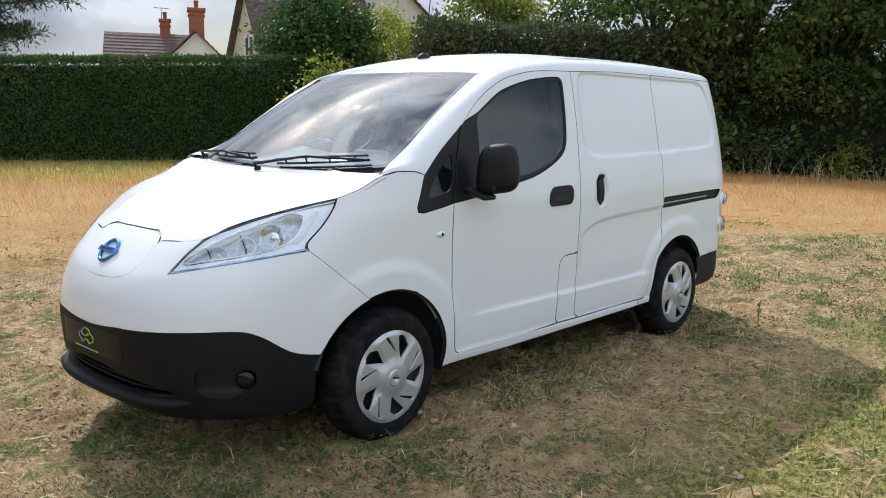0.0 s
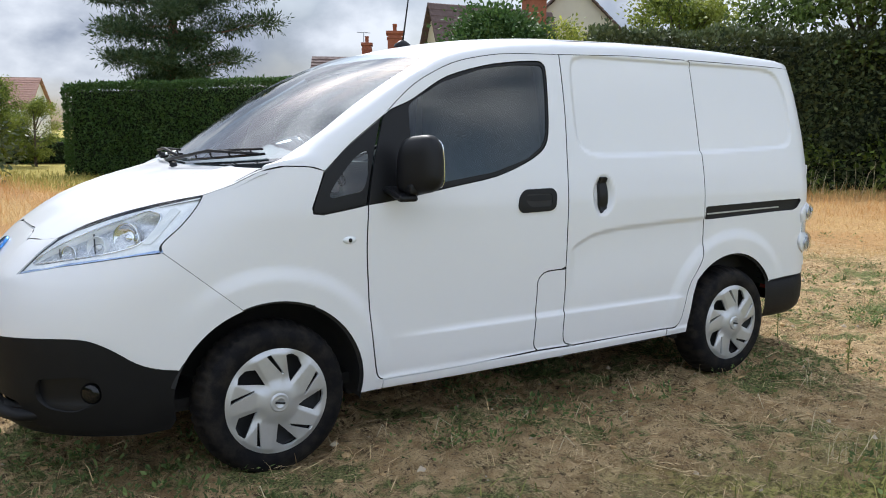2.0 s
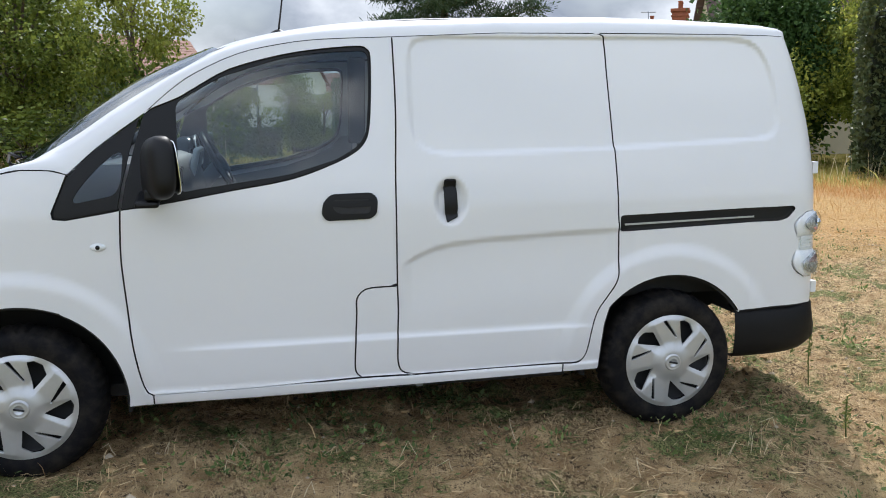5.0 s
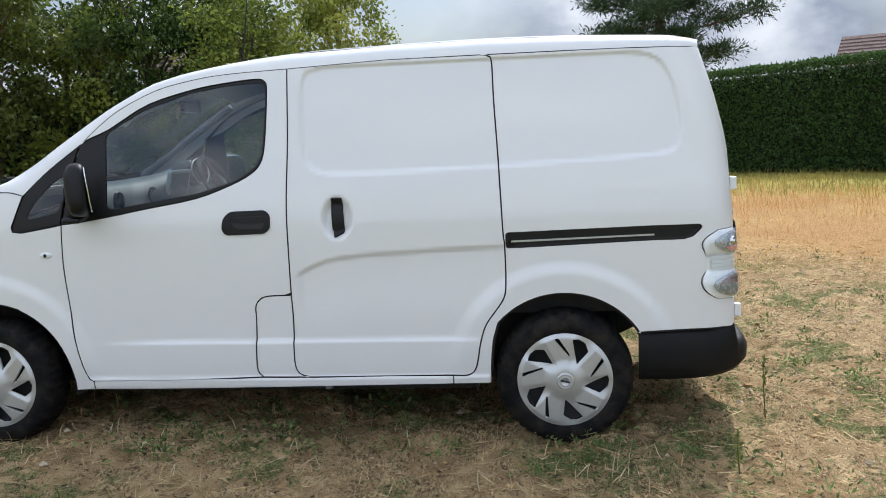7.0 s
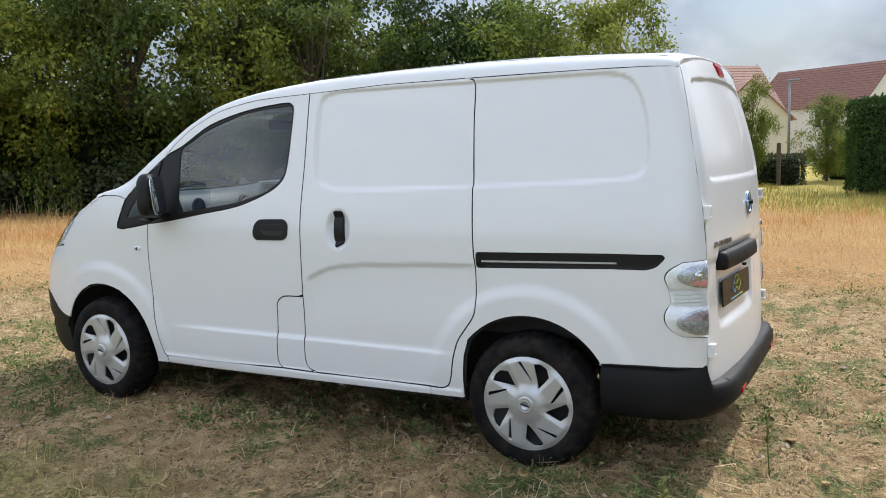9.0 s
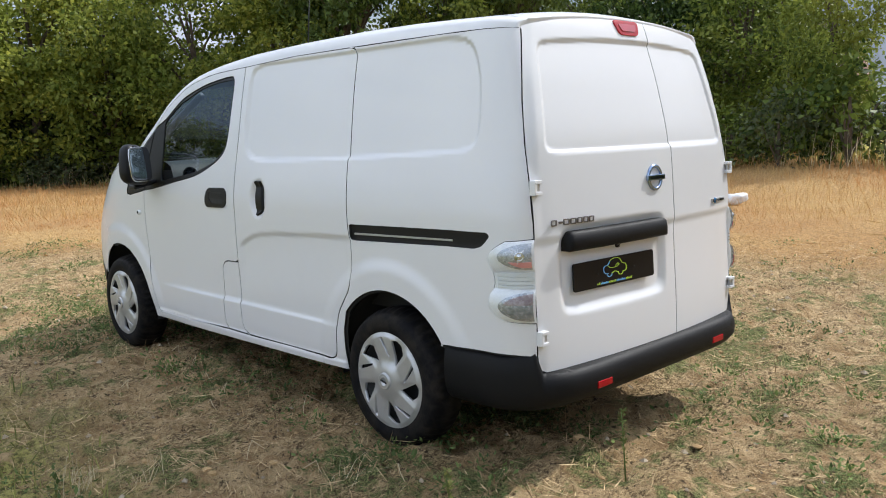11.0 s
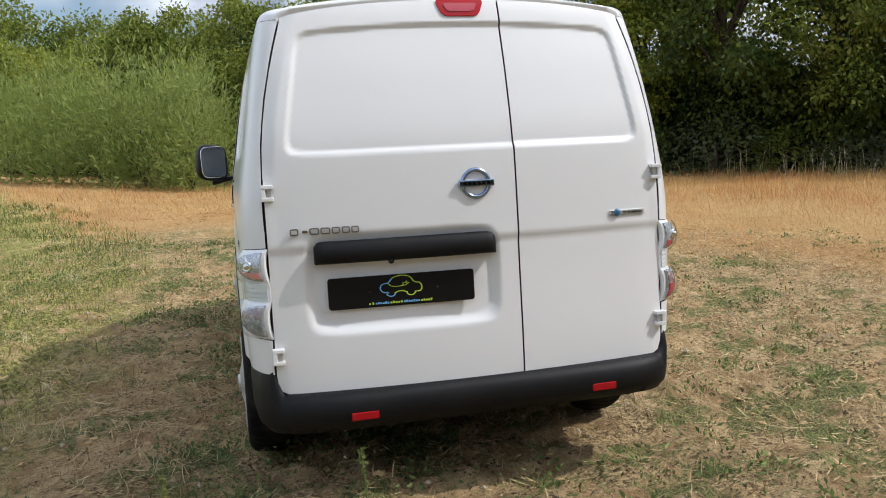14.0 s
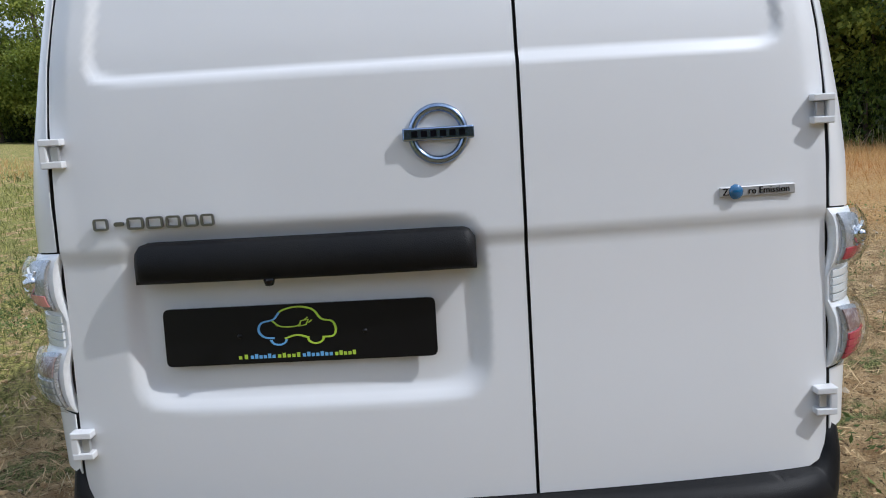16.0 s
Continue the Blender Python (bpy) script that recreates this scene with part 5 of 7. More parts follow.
logo_at = plate_at @ Matrix.Translation((-.005, .010, .0062))
car_logo(number_plate, logo_at, .078)
for a, b, m in ((-.122, -.100, logo_green), (-.098, -.048, logo_blue), (-.046, .0, logo_green), (.002, .062, logo_blue), (.064, .106, logo_green)):
    bm = bmesh.new()
    k = round((b - a) / .0088)
    for i in range(k):
        box(bm, a + (i + .5) * (b - a) / k, -.0430 + .0012 * (i % 3 == 1), .0066, .0060, .0062 + .0024 * (i % 3 == 1), .001)
    bm.transform(plate_at)
    part("print_bar", bm, m, number_plate, "row of small printed bars")
for a in (-.115, .125):
    v, f = lathe([(0, .003), (.004, .0025), (.005, 0)], 10)
    part("plate_screw", mesh_of("plate_screw", [plate_at @ Matrix.Translation((a, -.002, .006)) @ Vector(p) for p in v], f), trim_black, number_plate)


def ring_badge(parent, place, r, ring_mat, bar_mat, label):
    """A round badge crossed by a bar."""
    v, f = lathe([(r * .72, .002), (r * .74, .007), (r * .86, .011), (r * .98, .007), (r, .0)], 48)
    b = part("badge", mesh_of("badge", [place @ Vector(p) for p in v], f), ring_mat, parent, label)
    bm = bmesh.new()
    box(bm, 0, 0, .008, r * 2.34, r * .42, .013, .003)
    bm.transform(place)
    part("badge_bar", bm, bar_mat, b, "bar across the badge")
    n = 6
    for i in range(n):
        bm = bmesh.new()
        box(bm, (i - (n - 1) / 2) * r * .31, 0, .0150, r * .2, r * .2, .002)
        bm.transform(place)
        part("badge_stroke", bm, gloss_black, b)
    return b


ring_badge(door_l, rear_pose(.0, 1.13, .0), .056, badge_chrome, badge_chrome, "round chrome badge with a bar")
# chrome model badge: plain bars
at = rear_pose(.545, .9965, .001)
for cx, w in ((-.1, .030), (-.064, .018), (-.032, .034), (.006, .034), (.042, .028), (.076, .028), (.108, .026)):
    h = .0095 if w > .02 else .002
    band("badge_bar", rounded([(cx - w * .42, -h), (cx + w * .42, -h), (cx + w * .42, h), (cx - w * .42, h)], .004), .0040, .005, chrome_dark, door_l, at, True, "dark chrome raised badge outline")
at = rear_pose(-.594, .9885, .001)
bm = bmesh.new()
box(bm, 0, 0, .002, .150, .020, .005, .002)
bm.transform(at)
zero = part("emission_badge", bm, silver, door_r, "narrow silver badge reading zero emission")
v, f = lathe([(0, .008), (.008, .0075), (.013, .004), (.0145, 0)], 24)
part("badge_gem", mesh_of("badge_gem", [at @ Matrix.Translation((-.043, 0, .0035)) @ Vector(p) for p in v], f), blue_gem, zero, "blue round gem")


def lettering(body_text, size, place, mat, parent, label):
    c = bpy.data.curves.new("lettering", "FONT")
    c.body, c.size, c.extrude, c.align_x, c.align_y = body_text, size, .0008, "CENTER", "CENTER"
    ob = new("lettering", c)
    ob.matrix_world = place
    bpy.context.view_layer.update()
    me = bpy.data.meshes.new_from_object(ob.evaluated_get(bpy.context.evaluated_depsgraph_get()))
    me.transform(place)
    bpy.data.objects.remove(ob)
    return part("lettering", me, mat, parent, label)


lettering("Z", .019, at @ Matrix.Translation((-.064, 0, .0052)), gloss_black, zero, "dark raised letters")
lettering("ro Emission", .0175, at @ Matrix.Translation((.022, 0, .0052)), gloss_black, zero, "dark raised letters")

# ---- front fittings ----
p = body(U_MID, .846)
up = (body(U_MID, .85) - body(U_MID, .81)).normalized()
right = Vector((0, 1, 0))
out = right.cross(up)
m = Matrix((right, up, out)).transposed().to_4x4()
m.translation = p + out * .002
m.translation.y = -.032
ring_badge(lid_part, m, .062, chrome_blue, chrome_blue, "round blue-chrome badge with a bar")
front_at = Matrix((Vector((0, 1, 0)), Vector((0, 0, 1)), Vector((1, 0, 0)))).transposed().to_4x4()
front_at.translation = (2.352, 0, .482)
verts = []
fp = panel("plate", [(u_of_y(y, z) if y >= 0 else 2 * U_MID - u_of_y(-y, z), z) for y, z in rounded([(.26, .425), (.26, .537), (-.26, .537), (-.26, .425)], .01)], body, plate_black, fb, step=.03, sink=-.004, lip=.006, gap=0, label="black dealer plate with a lime car logo")
logo_f = front_at @ Matrix.Translation((-.01, .008, .0085))
car_logo(fp, logo_f, .07)
for a, b, mm in ((-.115, -.05, logo_green), (-.046, .03, logo_blue), (.034, .10, logo_green)):
    flat("print_bar", [(a, -.0445), (b, -.0445), (b, -.0405), (a, -.0405)], .0015, mm, fp, front_at @ Matrix.Translation((0, 0, .0085)))

# ---- cabin ----
verts, faces = [], []
prof = [(1.36, 1.145), (1.2, 1.185), (1.02, 1.215), (.90, 1.215), (.83, 1.19), (.80, 1.12), (.78, .98), (.80, .80), (.9, .60)]
for i in range(29):
    y = -.70 + 1.4 * i / 28
    for x, z in prof:
        hood = .055 * math.exp(-((y + .38) / .17) ** 2) * (1 if .75 < x < 1.0 else 0) + .03 * math.exp(-(y / .16) ** 2) * (1 if .75 < x < .95 else 0)
        verts.append((x - .10 * (1 if x < .95 else 0) * math.exp(-(y / .22) ** 2), y, z + hood))
k = len(prof)
faces = [(i * k + j, i * k + j + 1, (i + 1) * k + j + 1, (i + 1) * k + j) for i in range(28) for j in range(k - 1)]
dash = part("dashboard", mesh_of("dashboard", verts, faces), dash_dark, van, "dark grey moulded dashboard")
bm = bmesh.new()
box(bm, .735, .0, 1.15, .03, .27, .22, .012, Matrix.Rotation(radians(-14), 4, "Y"))
part("centre_console", bm, silver, dash, "silver-edged centre console")
bm = bmesh.new()
box(bm, .722, .0, 1.165, .02, .20, .15, .004, Matrix.Rotation(radians(-14), 4, "Y"))
part("radio", bm, cabin_grey, dash, "black radio unit")
for y in (.60, .22, -.16, -.62):
    v, f = lathe([(.0, .0), (.02, .002), (.036, .004), (.046, .012), (.05, .0)], 20)
    part("air_vent", mesh_of("air_vent", [Matrix.Translation((.778, y, 1.13)) @ Matrix.Rotation(radians(-90), 4, "Y") @ Vector(p) for p in v], f), gloss_black, dash, "round air vent")
v, f = lathe([(.0, .0), (.07, .004), (.085, .012), (.095, .05), (.105, .055), (.108, .0), (.10, -.08)], 32)
bz = part("instrument_hood", mesh_of("instrument_hood", [Matrix.Translation((.80, -.38, 1.225)) @ Matrix.Rotation(radians(-80), 4, "Y") @ Matrix.Diagonal((.75, 1.25, 1, 1)) @ Vector(p) for p in v], f), gloss_black, dash, "round hooded instrument cluster")
tube("hood_ring", [Matrix.Translation((.80, -.38, 1.225)) @ Matrix.Rotation(radians(-80), 4, "Y") @ Matrix.Diagonal((.75, 1.25, 1, 1)) @ Vector((.101 * math.cos(math.tau * i / 32), .101 * math.sin(math.tau * i / 32), .056)) for i in range(33)], .004, silver, bz, "silver ring", 6)
wheel_pose = Matrix.Translation((.635, -.38, 1.15)) @ Matrix.Rotation(radians(-62), 4, "Y")
ring = [wheel_pose @ Vector((.185 * math.cos(math.tau * i / 36), .185 * math.sin(math.tau * i / 36), 0)) for i in range(37)]
sw = tube("steering_wheel", ring, .014, trim_black, van, "black steering wheel", 8)
for a in (0, 2.5, 3.8):
    tube("spoke", [wheel_pose @ Vector((.03 * math.cos(a), .03 * math.sin(a), .01)), wheel_pose @ Vector((.185 * math.cos(a), .185 * math.sin(a), 0))], .012, trim_black, sw, "", 6)
v, f = lathe([(0, .035), (.05, .03), (.07, .0), (.04, -.03)], 20)
part("wheel_boss", mesh_of("wheel_boss", [wheel_pose @ Vector(p) for p in v], f), trim_black, sw)
tube("steering_column", [wheel_pose @ Vector((0, 0, -.02)), (.85, -.38, .92)], .04, cabin_grey, sw)
sheet("headlining", lambda x, v: roof(x, rail_y(x) * v * .97) - Vector((0, 0, .03)), steps(-.27, .58, 16), steps(-1, 1, 16), cabin_light, van, "pale grey headlining", True)
for s in (1, -1):
    surf = body if s > 0 else body_right
    panel("door_trim", on_u([(.90, .36), (.93, .98), (.744, 1.055), (.532, 1.09), (.295, 1.13), (.132, 1.185), (.03, 1.235), (-.03, 1.30), (-.10, 1.30), (-.11, .36)]), surf, cabin_grey, van, step=.08, sink=.06, lip=0, label="dark grey inner door trim")
    tube("pillar_trim", [(1.24, s * .66, 1.20), (.9, s * .635, 1.43), (.6, s * .58, 1.61)], .022, cabin_grey, van, "grey inner windscreen pillar", 8)
    tube("post_trim", [(-.12, s * .70, 1.25), (-.12, s * .66, 1.5), (-.12, s * .60, 1.72)], .05, cabin_grey, van, "", 8)
bm = bmesh.new()
box(bm, -.24, 0, .95, .03, 1.36, 1.5)
part("bulkhead", bm, cabin_light, van, "dark grey steel bulkhead behind the seats")
bm = bmesh.new()
box(bm, .35, 0, .33, 1.2, 1.36, .04)
part("cabin_floor", bm, shell_dark, van)
bm = bmesh.new()
box(bm, .62, 0, 1.60, .02, .24, .07, .02)
part("rear_view_mirror", bm, trim_black, van, "black inside mirror")

# ---- growth: leaves, stalks and crowns ----
rng = np.random.default_rng(7)


def quads_mesh(name, pos, axis, side, length, width, fold=.25):
    """Many small leaves: kites at pos, along axis, spread along side."""
    n = len(pos)
    a, s = axis * length[:, None], side * width[:, None]
    up = np.cross(axis, side) * (width * fold)[:, None]
    v = np.stack([pos, pos + a * .5 + s * .5 + up, pos + a, pos + a * .5 - s * .5 + up], 1).reshape(-1, 3)
    me = bpy.data.meshes.new(name)
    me.vertices.add(4 * n)
    me.vertices.foreach_set("co", v.astype(np.float32).ravel())
    me.loops.add(4 * n)
    me.loops.foreach_set("vertex_index", np.arange(4 * n, dtype=np.int32))
    me.polygons.add(n)
    me.polygons.foreach_set("loop_start", np.arange(0, 4 * n, 4, dtype=np.int32))
    me.update(calc_edges=True)
    return me


def unit(v):
    return v / (np.linalg.norm(v, axis=-1, keepdims=True) + 1e-9)


def leaf_mesh(name, centres, spread, per, size, droop=.2, flat=.6, slim=1.0):
    """Leaves in clumps round the centres."""
    c = np.repeat(centres, per, 0)
    off = rng.normal(size=c.shape)
    pos = c + off * np.repeat(spread, per)[:, None] * np.array([1, 1, flat + .2])
    axis = unit(off * .6 + rng.normal(size=c.shape) * .6 + np.array([0, 0, -droop]))
    side = unit(np.cross(axis, rng.normal(size=c.shape)))
    n = len(c)
    length = size * rng.uniform(.6, 1.35, n)
    return quads_mesh(name, pos, axis, side, length, length * rng.uniform(.45, .75, n) * slim)


def crown_points(n, rx, rz, z0, lobes=9, hollow=.45):
    """Clump centres in a lobed, uneven crown."""
    dirs = unit(rng.normal(size=(lobes, 3)))
    amp = rng.uniform(-.22, .35, lobes)
    d = unit(rng.normal(size=(n, 3)))
    bump = 1 + (np.exp(-6 * (1 - d @ dirs.T)) * amp).sum(1)
    r = (hollow + (1 - hollow) * rng.uniform(0, 1, n) ** .6) * bump
    p = d * r[:, None] * np.array([rx, rx, rz])
    p[:, 2] += z0
    return p[p[:, 2] > .25]


def limb(points, r0, r1, n=7):
    P = [Vector(p) for p in points]
    verts, faces = [], []
    for i, p in enumerate(P):
        d = (P[min(i + 1, len(P) - 1)] - P[max(i - 1, 0)]).normalized()
        a = d.orthogonal().normalized()
        b = d.cross(a)
        r = r0 + (r1 - r0) * i / (len(P) - 1)
        verts += [p + (a * math.cos(math.tau * k / n) + b * math.sin(math.tau * k / n)) * r for k in range(n)]
    for i in range(len(P) - 1):
        faces += [(i * n + k, i * n + (k + 1) % n, (i + 1) * n + (k + 1) % n, (i + 1) * n + k) for k in range(n)]
    return verts, faces


def woody(name, limbs, mat, parent):
    verts, faces = [], []
    for pts, r0, r1 in limbs:
        v, f = limb(pts, r0, r1)
        faces += [tuple(i + len(verts) for i in q) for q in f]
        verts += v
    return part(name, mesh_of(name, verts, faces), mat, parent)


bark = material("grey-brown bark", (.12, .09, .065), .9, spots=.7, scale=9, other=(.05, .04, .03), bump=.8, bump_scale=40)
pine_bark = material("reddish pine bark", (.20, .11, .07), .9, spots=.7, scale=7, other=(.08, .05, .04), bump=.8, bump_scale=30)
leaf_mid = island_material("mid green leaves", (.035, .07, .014), (.24, .30, .055), .5, .42, .5, (.20, .24, .045), .3)
leaf_dark = island_material("dark green leaves", (.026, .05, .012), (.14, .20, .046), .45, .4, .6, (.11, .145, .035), .3)
leaf_light = island_material("yellow-green leaves", (.11, .155, .028), (.46, .48, .09), .5, .5, .5, (.20, .25, .045), .35)
willow = island_material("pale feathery leaves", (.20, .26, .07), (.42, .48, .16), .6, .5, .8, (.27, .34, .09))
needle = island_material("pine needles", (.03, .06, .028), (.085, .125, .055), .6, .1)
yew = island_material("clipped hedge leaves", (.035, .078, .024), (.115, .19, .055), .55, .25, .8, (.065, .125, .032))
laurel = island_material("grey-green hedge leaves", (.045, .07, .028), (.14, .165, .07), .5, .25, .7, (.065, .08, .038))


def broad_tree(height, rx, leaf, label, boughs=46, per=58, size=.2, hollow=.5, low=.04):
    """A tree of many boughs, each a flattened cloud of leaf clumps with hollows between them."""
    t = new("tree")
    tagged(t, label, "tree")
    z0 = height * (.5 + low / 2)
    rz = height * (.5 - low / 2)
    heads = crown_points(boughs, rx * .80, rz * .92, z0, hollow=hollow)
    limbs = [([(0, 0, -.1), (.05, .03, height * .25), (-.06, .05, height * .5), (.03, 0, height * .82)], height * .022, height * .005)]
    for k, e in enumerate(heads[:18]):
        h = max(.3, e[2] * .62)
        limbs.append(([(0, 0, h), (e[0] * .45, e[1] * .45, h + (e[2] - h) * .6), tuple(e)], height * .008, height * .002))
    woody("trunk", limbs, bark, t)
    d = unit(rng.normal(size=(len(heads), 8, 3)) + np.array([0, 0, .35]))
    reach = rng.uniform(.14, .32, (len(heads), 1, 1)) * rx
    pts = (heads[:, None, :] + d * reach * np.array([1, 1, .55])).reshape(-1, 3)
    part("crown", leaf_mesh("crown", pts, rng.uniform(.06, .125, len(pts)) * rx, per, size * .86, .35, .5), leaf, t)
    return t


KINDS = {
    "mid": [broad_tree(6.5, 2.6, leaf_mid, "full broadleaf tree with mid-green leaves down to the grass", 46, 40, .168), broad_tree(7.2, 2.4, leaf_mid, "tall broadleaf tree with loose green crown", 46, 40, .168)],
    "dark": [broad_tree(7.0, 2.5, leaf_dark, "dense dark green tree at the edge of the field", 48, 39, .182), broad_tree(7.6, 2.3, leaf_dark, "tall dark green tree with drooping leaves", 48, 39, .182)],
    "light": [broad_tree(5.6, 2.1, leaf_light, "sunlit yellow-green hedgerow tree", 42, 44, .148), broad_tree(5.2, 2.3, leaf_light, "spreading young tree with light green leaves", 42, 44, .148)],
}


def plant(kind, x, y, k=1.0, n=[0]):
    n[0] += 1
    src = KINDS[kind][n[0] % 2]
    c = copy_thing(src, Matrix.Translation((x, y, field_z(x, y) - .05)) @ Matrix.Rotation(n[0] * 2.1, 4, "Z"))
    c.scale = (k * (1 + .08 * math.sin(n[0] * 3.7)), k * (1 + .08 * math.cos(n[0] * 2.3)), k * (1 + .12 * math.sin(n[0] * 1.9)))
    tagged(c, group="trees round the field")
    return c


for kind, x, y, k in (("mid", 3.45, -16.3, .66), ("mid", 6.3, -18.0, .86), ("dark", 8.0, -20.0, .85), ("dark", 9.6, -19.0, .86), ("mid", 7.8, -23.5, .78), ("mid", 11.0, -18.6, .95), ("dark", 12.9, -16.6, .92), ("mid", 14.8, -15.4, 1.0), ("dark", 16.2, -17.5, 1.1),
                      ("dark", 13.0, -20.5, .95), ("dark", 16.8, -13.2, 1.0), ("light", 18.8, -11.8, 1.25), ("light", 20.6, -10.0, 1.3), ("dark", 20.5, -13.5, 1.1), ("light", 22.4, -8.0, 1.3), ("light", 24.4, -6.4, 1.4), ("mid", 25.6, -9.0, 1.15),
                      ("light", 26.6, -4.2, 1.35), ("light", 28.4, -2.4, 1.2), ("dark", 29.5, -5.2, 1.1), ("mid", 31.0, -.6, 1.0), ("light", 33.6, 1.2, 1.2), ("dark", 35.0, -1.4, 1.1), ("light", 36.6, 3.4, 1.3), ("mid", 39.0, 6.2, 1.05), ("light", 40.0, 9.6, 1.3), ("light", 40.6, 13.0, 1.25), ("mid", 43.5, 8.0, 1.25), ("mid", 42.0, 17.0, 1.1),
                      ("dark", -18.8, -9.2, 1.0), ("dark", -20.3, -7.0, 1.0), ("dark", -20.9, -4.8, .95), ("dark", -21.3, -2.4, 1.05), ("dark", -21.8, .2, 1.0), ("dark", -22.2, 2.8, 1.05), ("dark", -22.6, 5.4, 1.0), ("dark", -22.4, -7.6, 1.2), ("dark", -23.6, -3.6, 1.2), ("dark", -24.4, 1.5, 1.2),
                      ("light", -15.6, -16.5, .85), ("mid", -18.0, -14.6, .80), ("light", -20.8, -12.4, .95), ("light", -20.0, -16.5, 1.1),
                      ("mid", -.4, -31.5, .46), ("mid", -1.6, -30.2, .40), ("mid", 7.4, -27.0, .72)):
    plant(kind, x, y, k)
for x, y, k, h in ((1.75, -27.2, .30, .70),  (41.5, 4.0, 1.5, 1.55), (44.0, 10.5, 1.5, 1.6), (38.0, 11.0, 1.2, 1.25), (36.5, 7.0, 1.1, 1.15), (46.0, 15.0, 1.6, 1.6), (33.5, -3.0, 1.2, 1.35), (38.5, .5, 1.3, 1.5), (43.0, 21.0, 1.6, 1.6)):
    plant("light", x, y).scale = (k, k, h)
for x, y, k in ((42.6, 20.4, 1.25), (44.0, 24.2, 1.3)):
    plant("light", x, y, k)
for kind in KINDS.values():
    for src in kind:
        for o in [*src.children_recursive, src]:
            bpy.data.objects.remove(o)


def pine(x, y, height):
    t = new("pine_tree")
    t.location = (x, y, 0)
    tagged(t, "old pine with open dark crown and reddish limbs", "tree", "trees round the field")
    limbs = [([(0, 0, -.1), (.1, 0, height * .35), (-.05, .1, height * .7), (.05, 0, height * .95)], .26, .06)]
    tips = []
    for k in range(26):
        h = height * (.30 + .68 * k / 26)
        a = k * 2.399
        reach = (1.2 + 2.5 * math.sin(math.pi * (.18 + .8 * (1 - k / 26)))) * (.8 + .3 * math.sin(k * 5.1))
        e = Vector((math.cos(a) * reach, math.sin(a) * reach, h + .25 * math.sin(k * 2.2) + .3))
        limbs.append(([(0, 0, h), (e.x * .5, e.y * .5, h + .05), tuple(e)], .055, .015))
        for j in range(10):
            f = .35 + .7 * j / 9
            tips.append((e.x * f + .35 * math.sin(j * 4 + k), e.y * f + .35 * math.cos(j * 3 + k), h + (e.z - h) * f + .12 * math.sin(j * 2.7)))
    woody("trunk", limbs, pine_bark, t)
    c = np.array(tips)
    me = leaf_mesh("crown", c, rng.uniform(.18, .34, len(c)), 230, .19, -.35, .35, .34)
    part("crown", me, needle, t)


pine(-6.2, -28.2, 9.2)


def hedge(name, a, b, height, depth, mat, label, count, size, wave=.12, kind="hedge", rise=0.0):
    """A hedge: a near-black box, coloured for the shade inside, closed over with leaves."""
    a, b = Vector((*a, 0)), Vector((*b, 0))
    d = (b - a)
    L = d.length
    d.normalize()
    o = Vector((-d.y, d.x, 0))
    t = tagged(new(name), label, kind)
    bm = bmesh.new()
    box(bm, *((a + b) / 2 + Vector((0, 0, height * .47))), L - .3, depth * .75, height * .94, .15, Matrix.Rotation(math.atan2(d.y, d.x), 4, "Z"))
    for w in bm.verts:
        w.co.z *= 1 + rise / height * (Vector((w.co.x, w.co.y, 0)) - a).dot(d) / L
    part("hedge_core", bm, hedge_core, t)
    u = rng.uniform(0, L, count)
    which = rng.uniform(0, 1, count)
    share = depth / (depth + 2 * height)
    topm = which < share
    v = np.where(topm, rng.uniform(-.5, .5, count) * depth, np.where(which < share + (1 - share) / 2, .5, -.5) * depth)
    z = np.where(topm, height, rng.uniform(.02, 1, count) * height)
    endm = rng.uniform(0, 1, count) < depth / L * .6
    u = np.where(endm, np.where(rng.uniform(0, 1, count) < .5, 0, L), u)
    v = np.where(endm, rng.uniform(-.5, .5, count) * depth, v)
    z = np.where(endm, rng.uniform(.02, 1, count) * height, z)
    ripple = wave * (np.sin(u * 1.7 + z * 2.1) * .4 + np.sin(u * 4.3 - z * 3.1) * .3 + rng.normal(size=count) * .45)
    pos = np.array(a)[None] + u[:, None] * np.array(d)[None] + (v * (1 + ripple * .25))[:, None] * np.array(o)[None]
    pos[:, 2] = z + ripple * .5 * topm + .03 * rng.normal(size=count)
    pos[:, 2] *= 1 + rise / height * u / L
    out = np.where(topm[:, None], np.array([0, 0, 1.0])[None], np.sign(v)[:, None] * np.array(o)[None])
    axis = unit(out * .9 + rng.normal(size=(count, 3)) * .75 + np.array([0, 0, .15]))
    side = unit(np.cross(axis, rng.normal(size=(count, 3))))
    length = size * rng.uniform(.6, 1.5, count)
    part("foliage", quads_mesh("foliage", pos, axis, side, length, length * .55), mat, t)
    return t


# near-black, since the shade between the leaves is put into this colour
hedge_core = material("hedge shade core", (.010, .018, .006), .95, spots=.6, scale=5, other=(.02, .03, .01))
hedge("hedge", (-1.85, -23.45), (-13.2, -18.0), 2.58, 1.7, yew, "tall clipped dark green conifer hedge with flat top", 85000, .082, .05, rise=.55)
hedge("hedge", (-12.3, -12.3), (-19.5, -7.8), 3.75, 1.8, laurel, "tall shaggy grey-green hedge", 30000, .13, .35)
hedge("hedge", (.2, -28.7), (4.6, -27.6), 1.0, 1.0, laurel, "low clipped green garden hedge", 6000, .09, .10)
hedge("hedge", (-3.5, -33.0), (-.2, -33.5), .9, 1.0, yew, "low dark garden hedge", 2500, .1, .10)


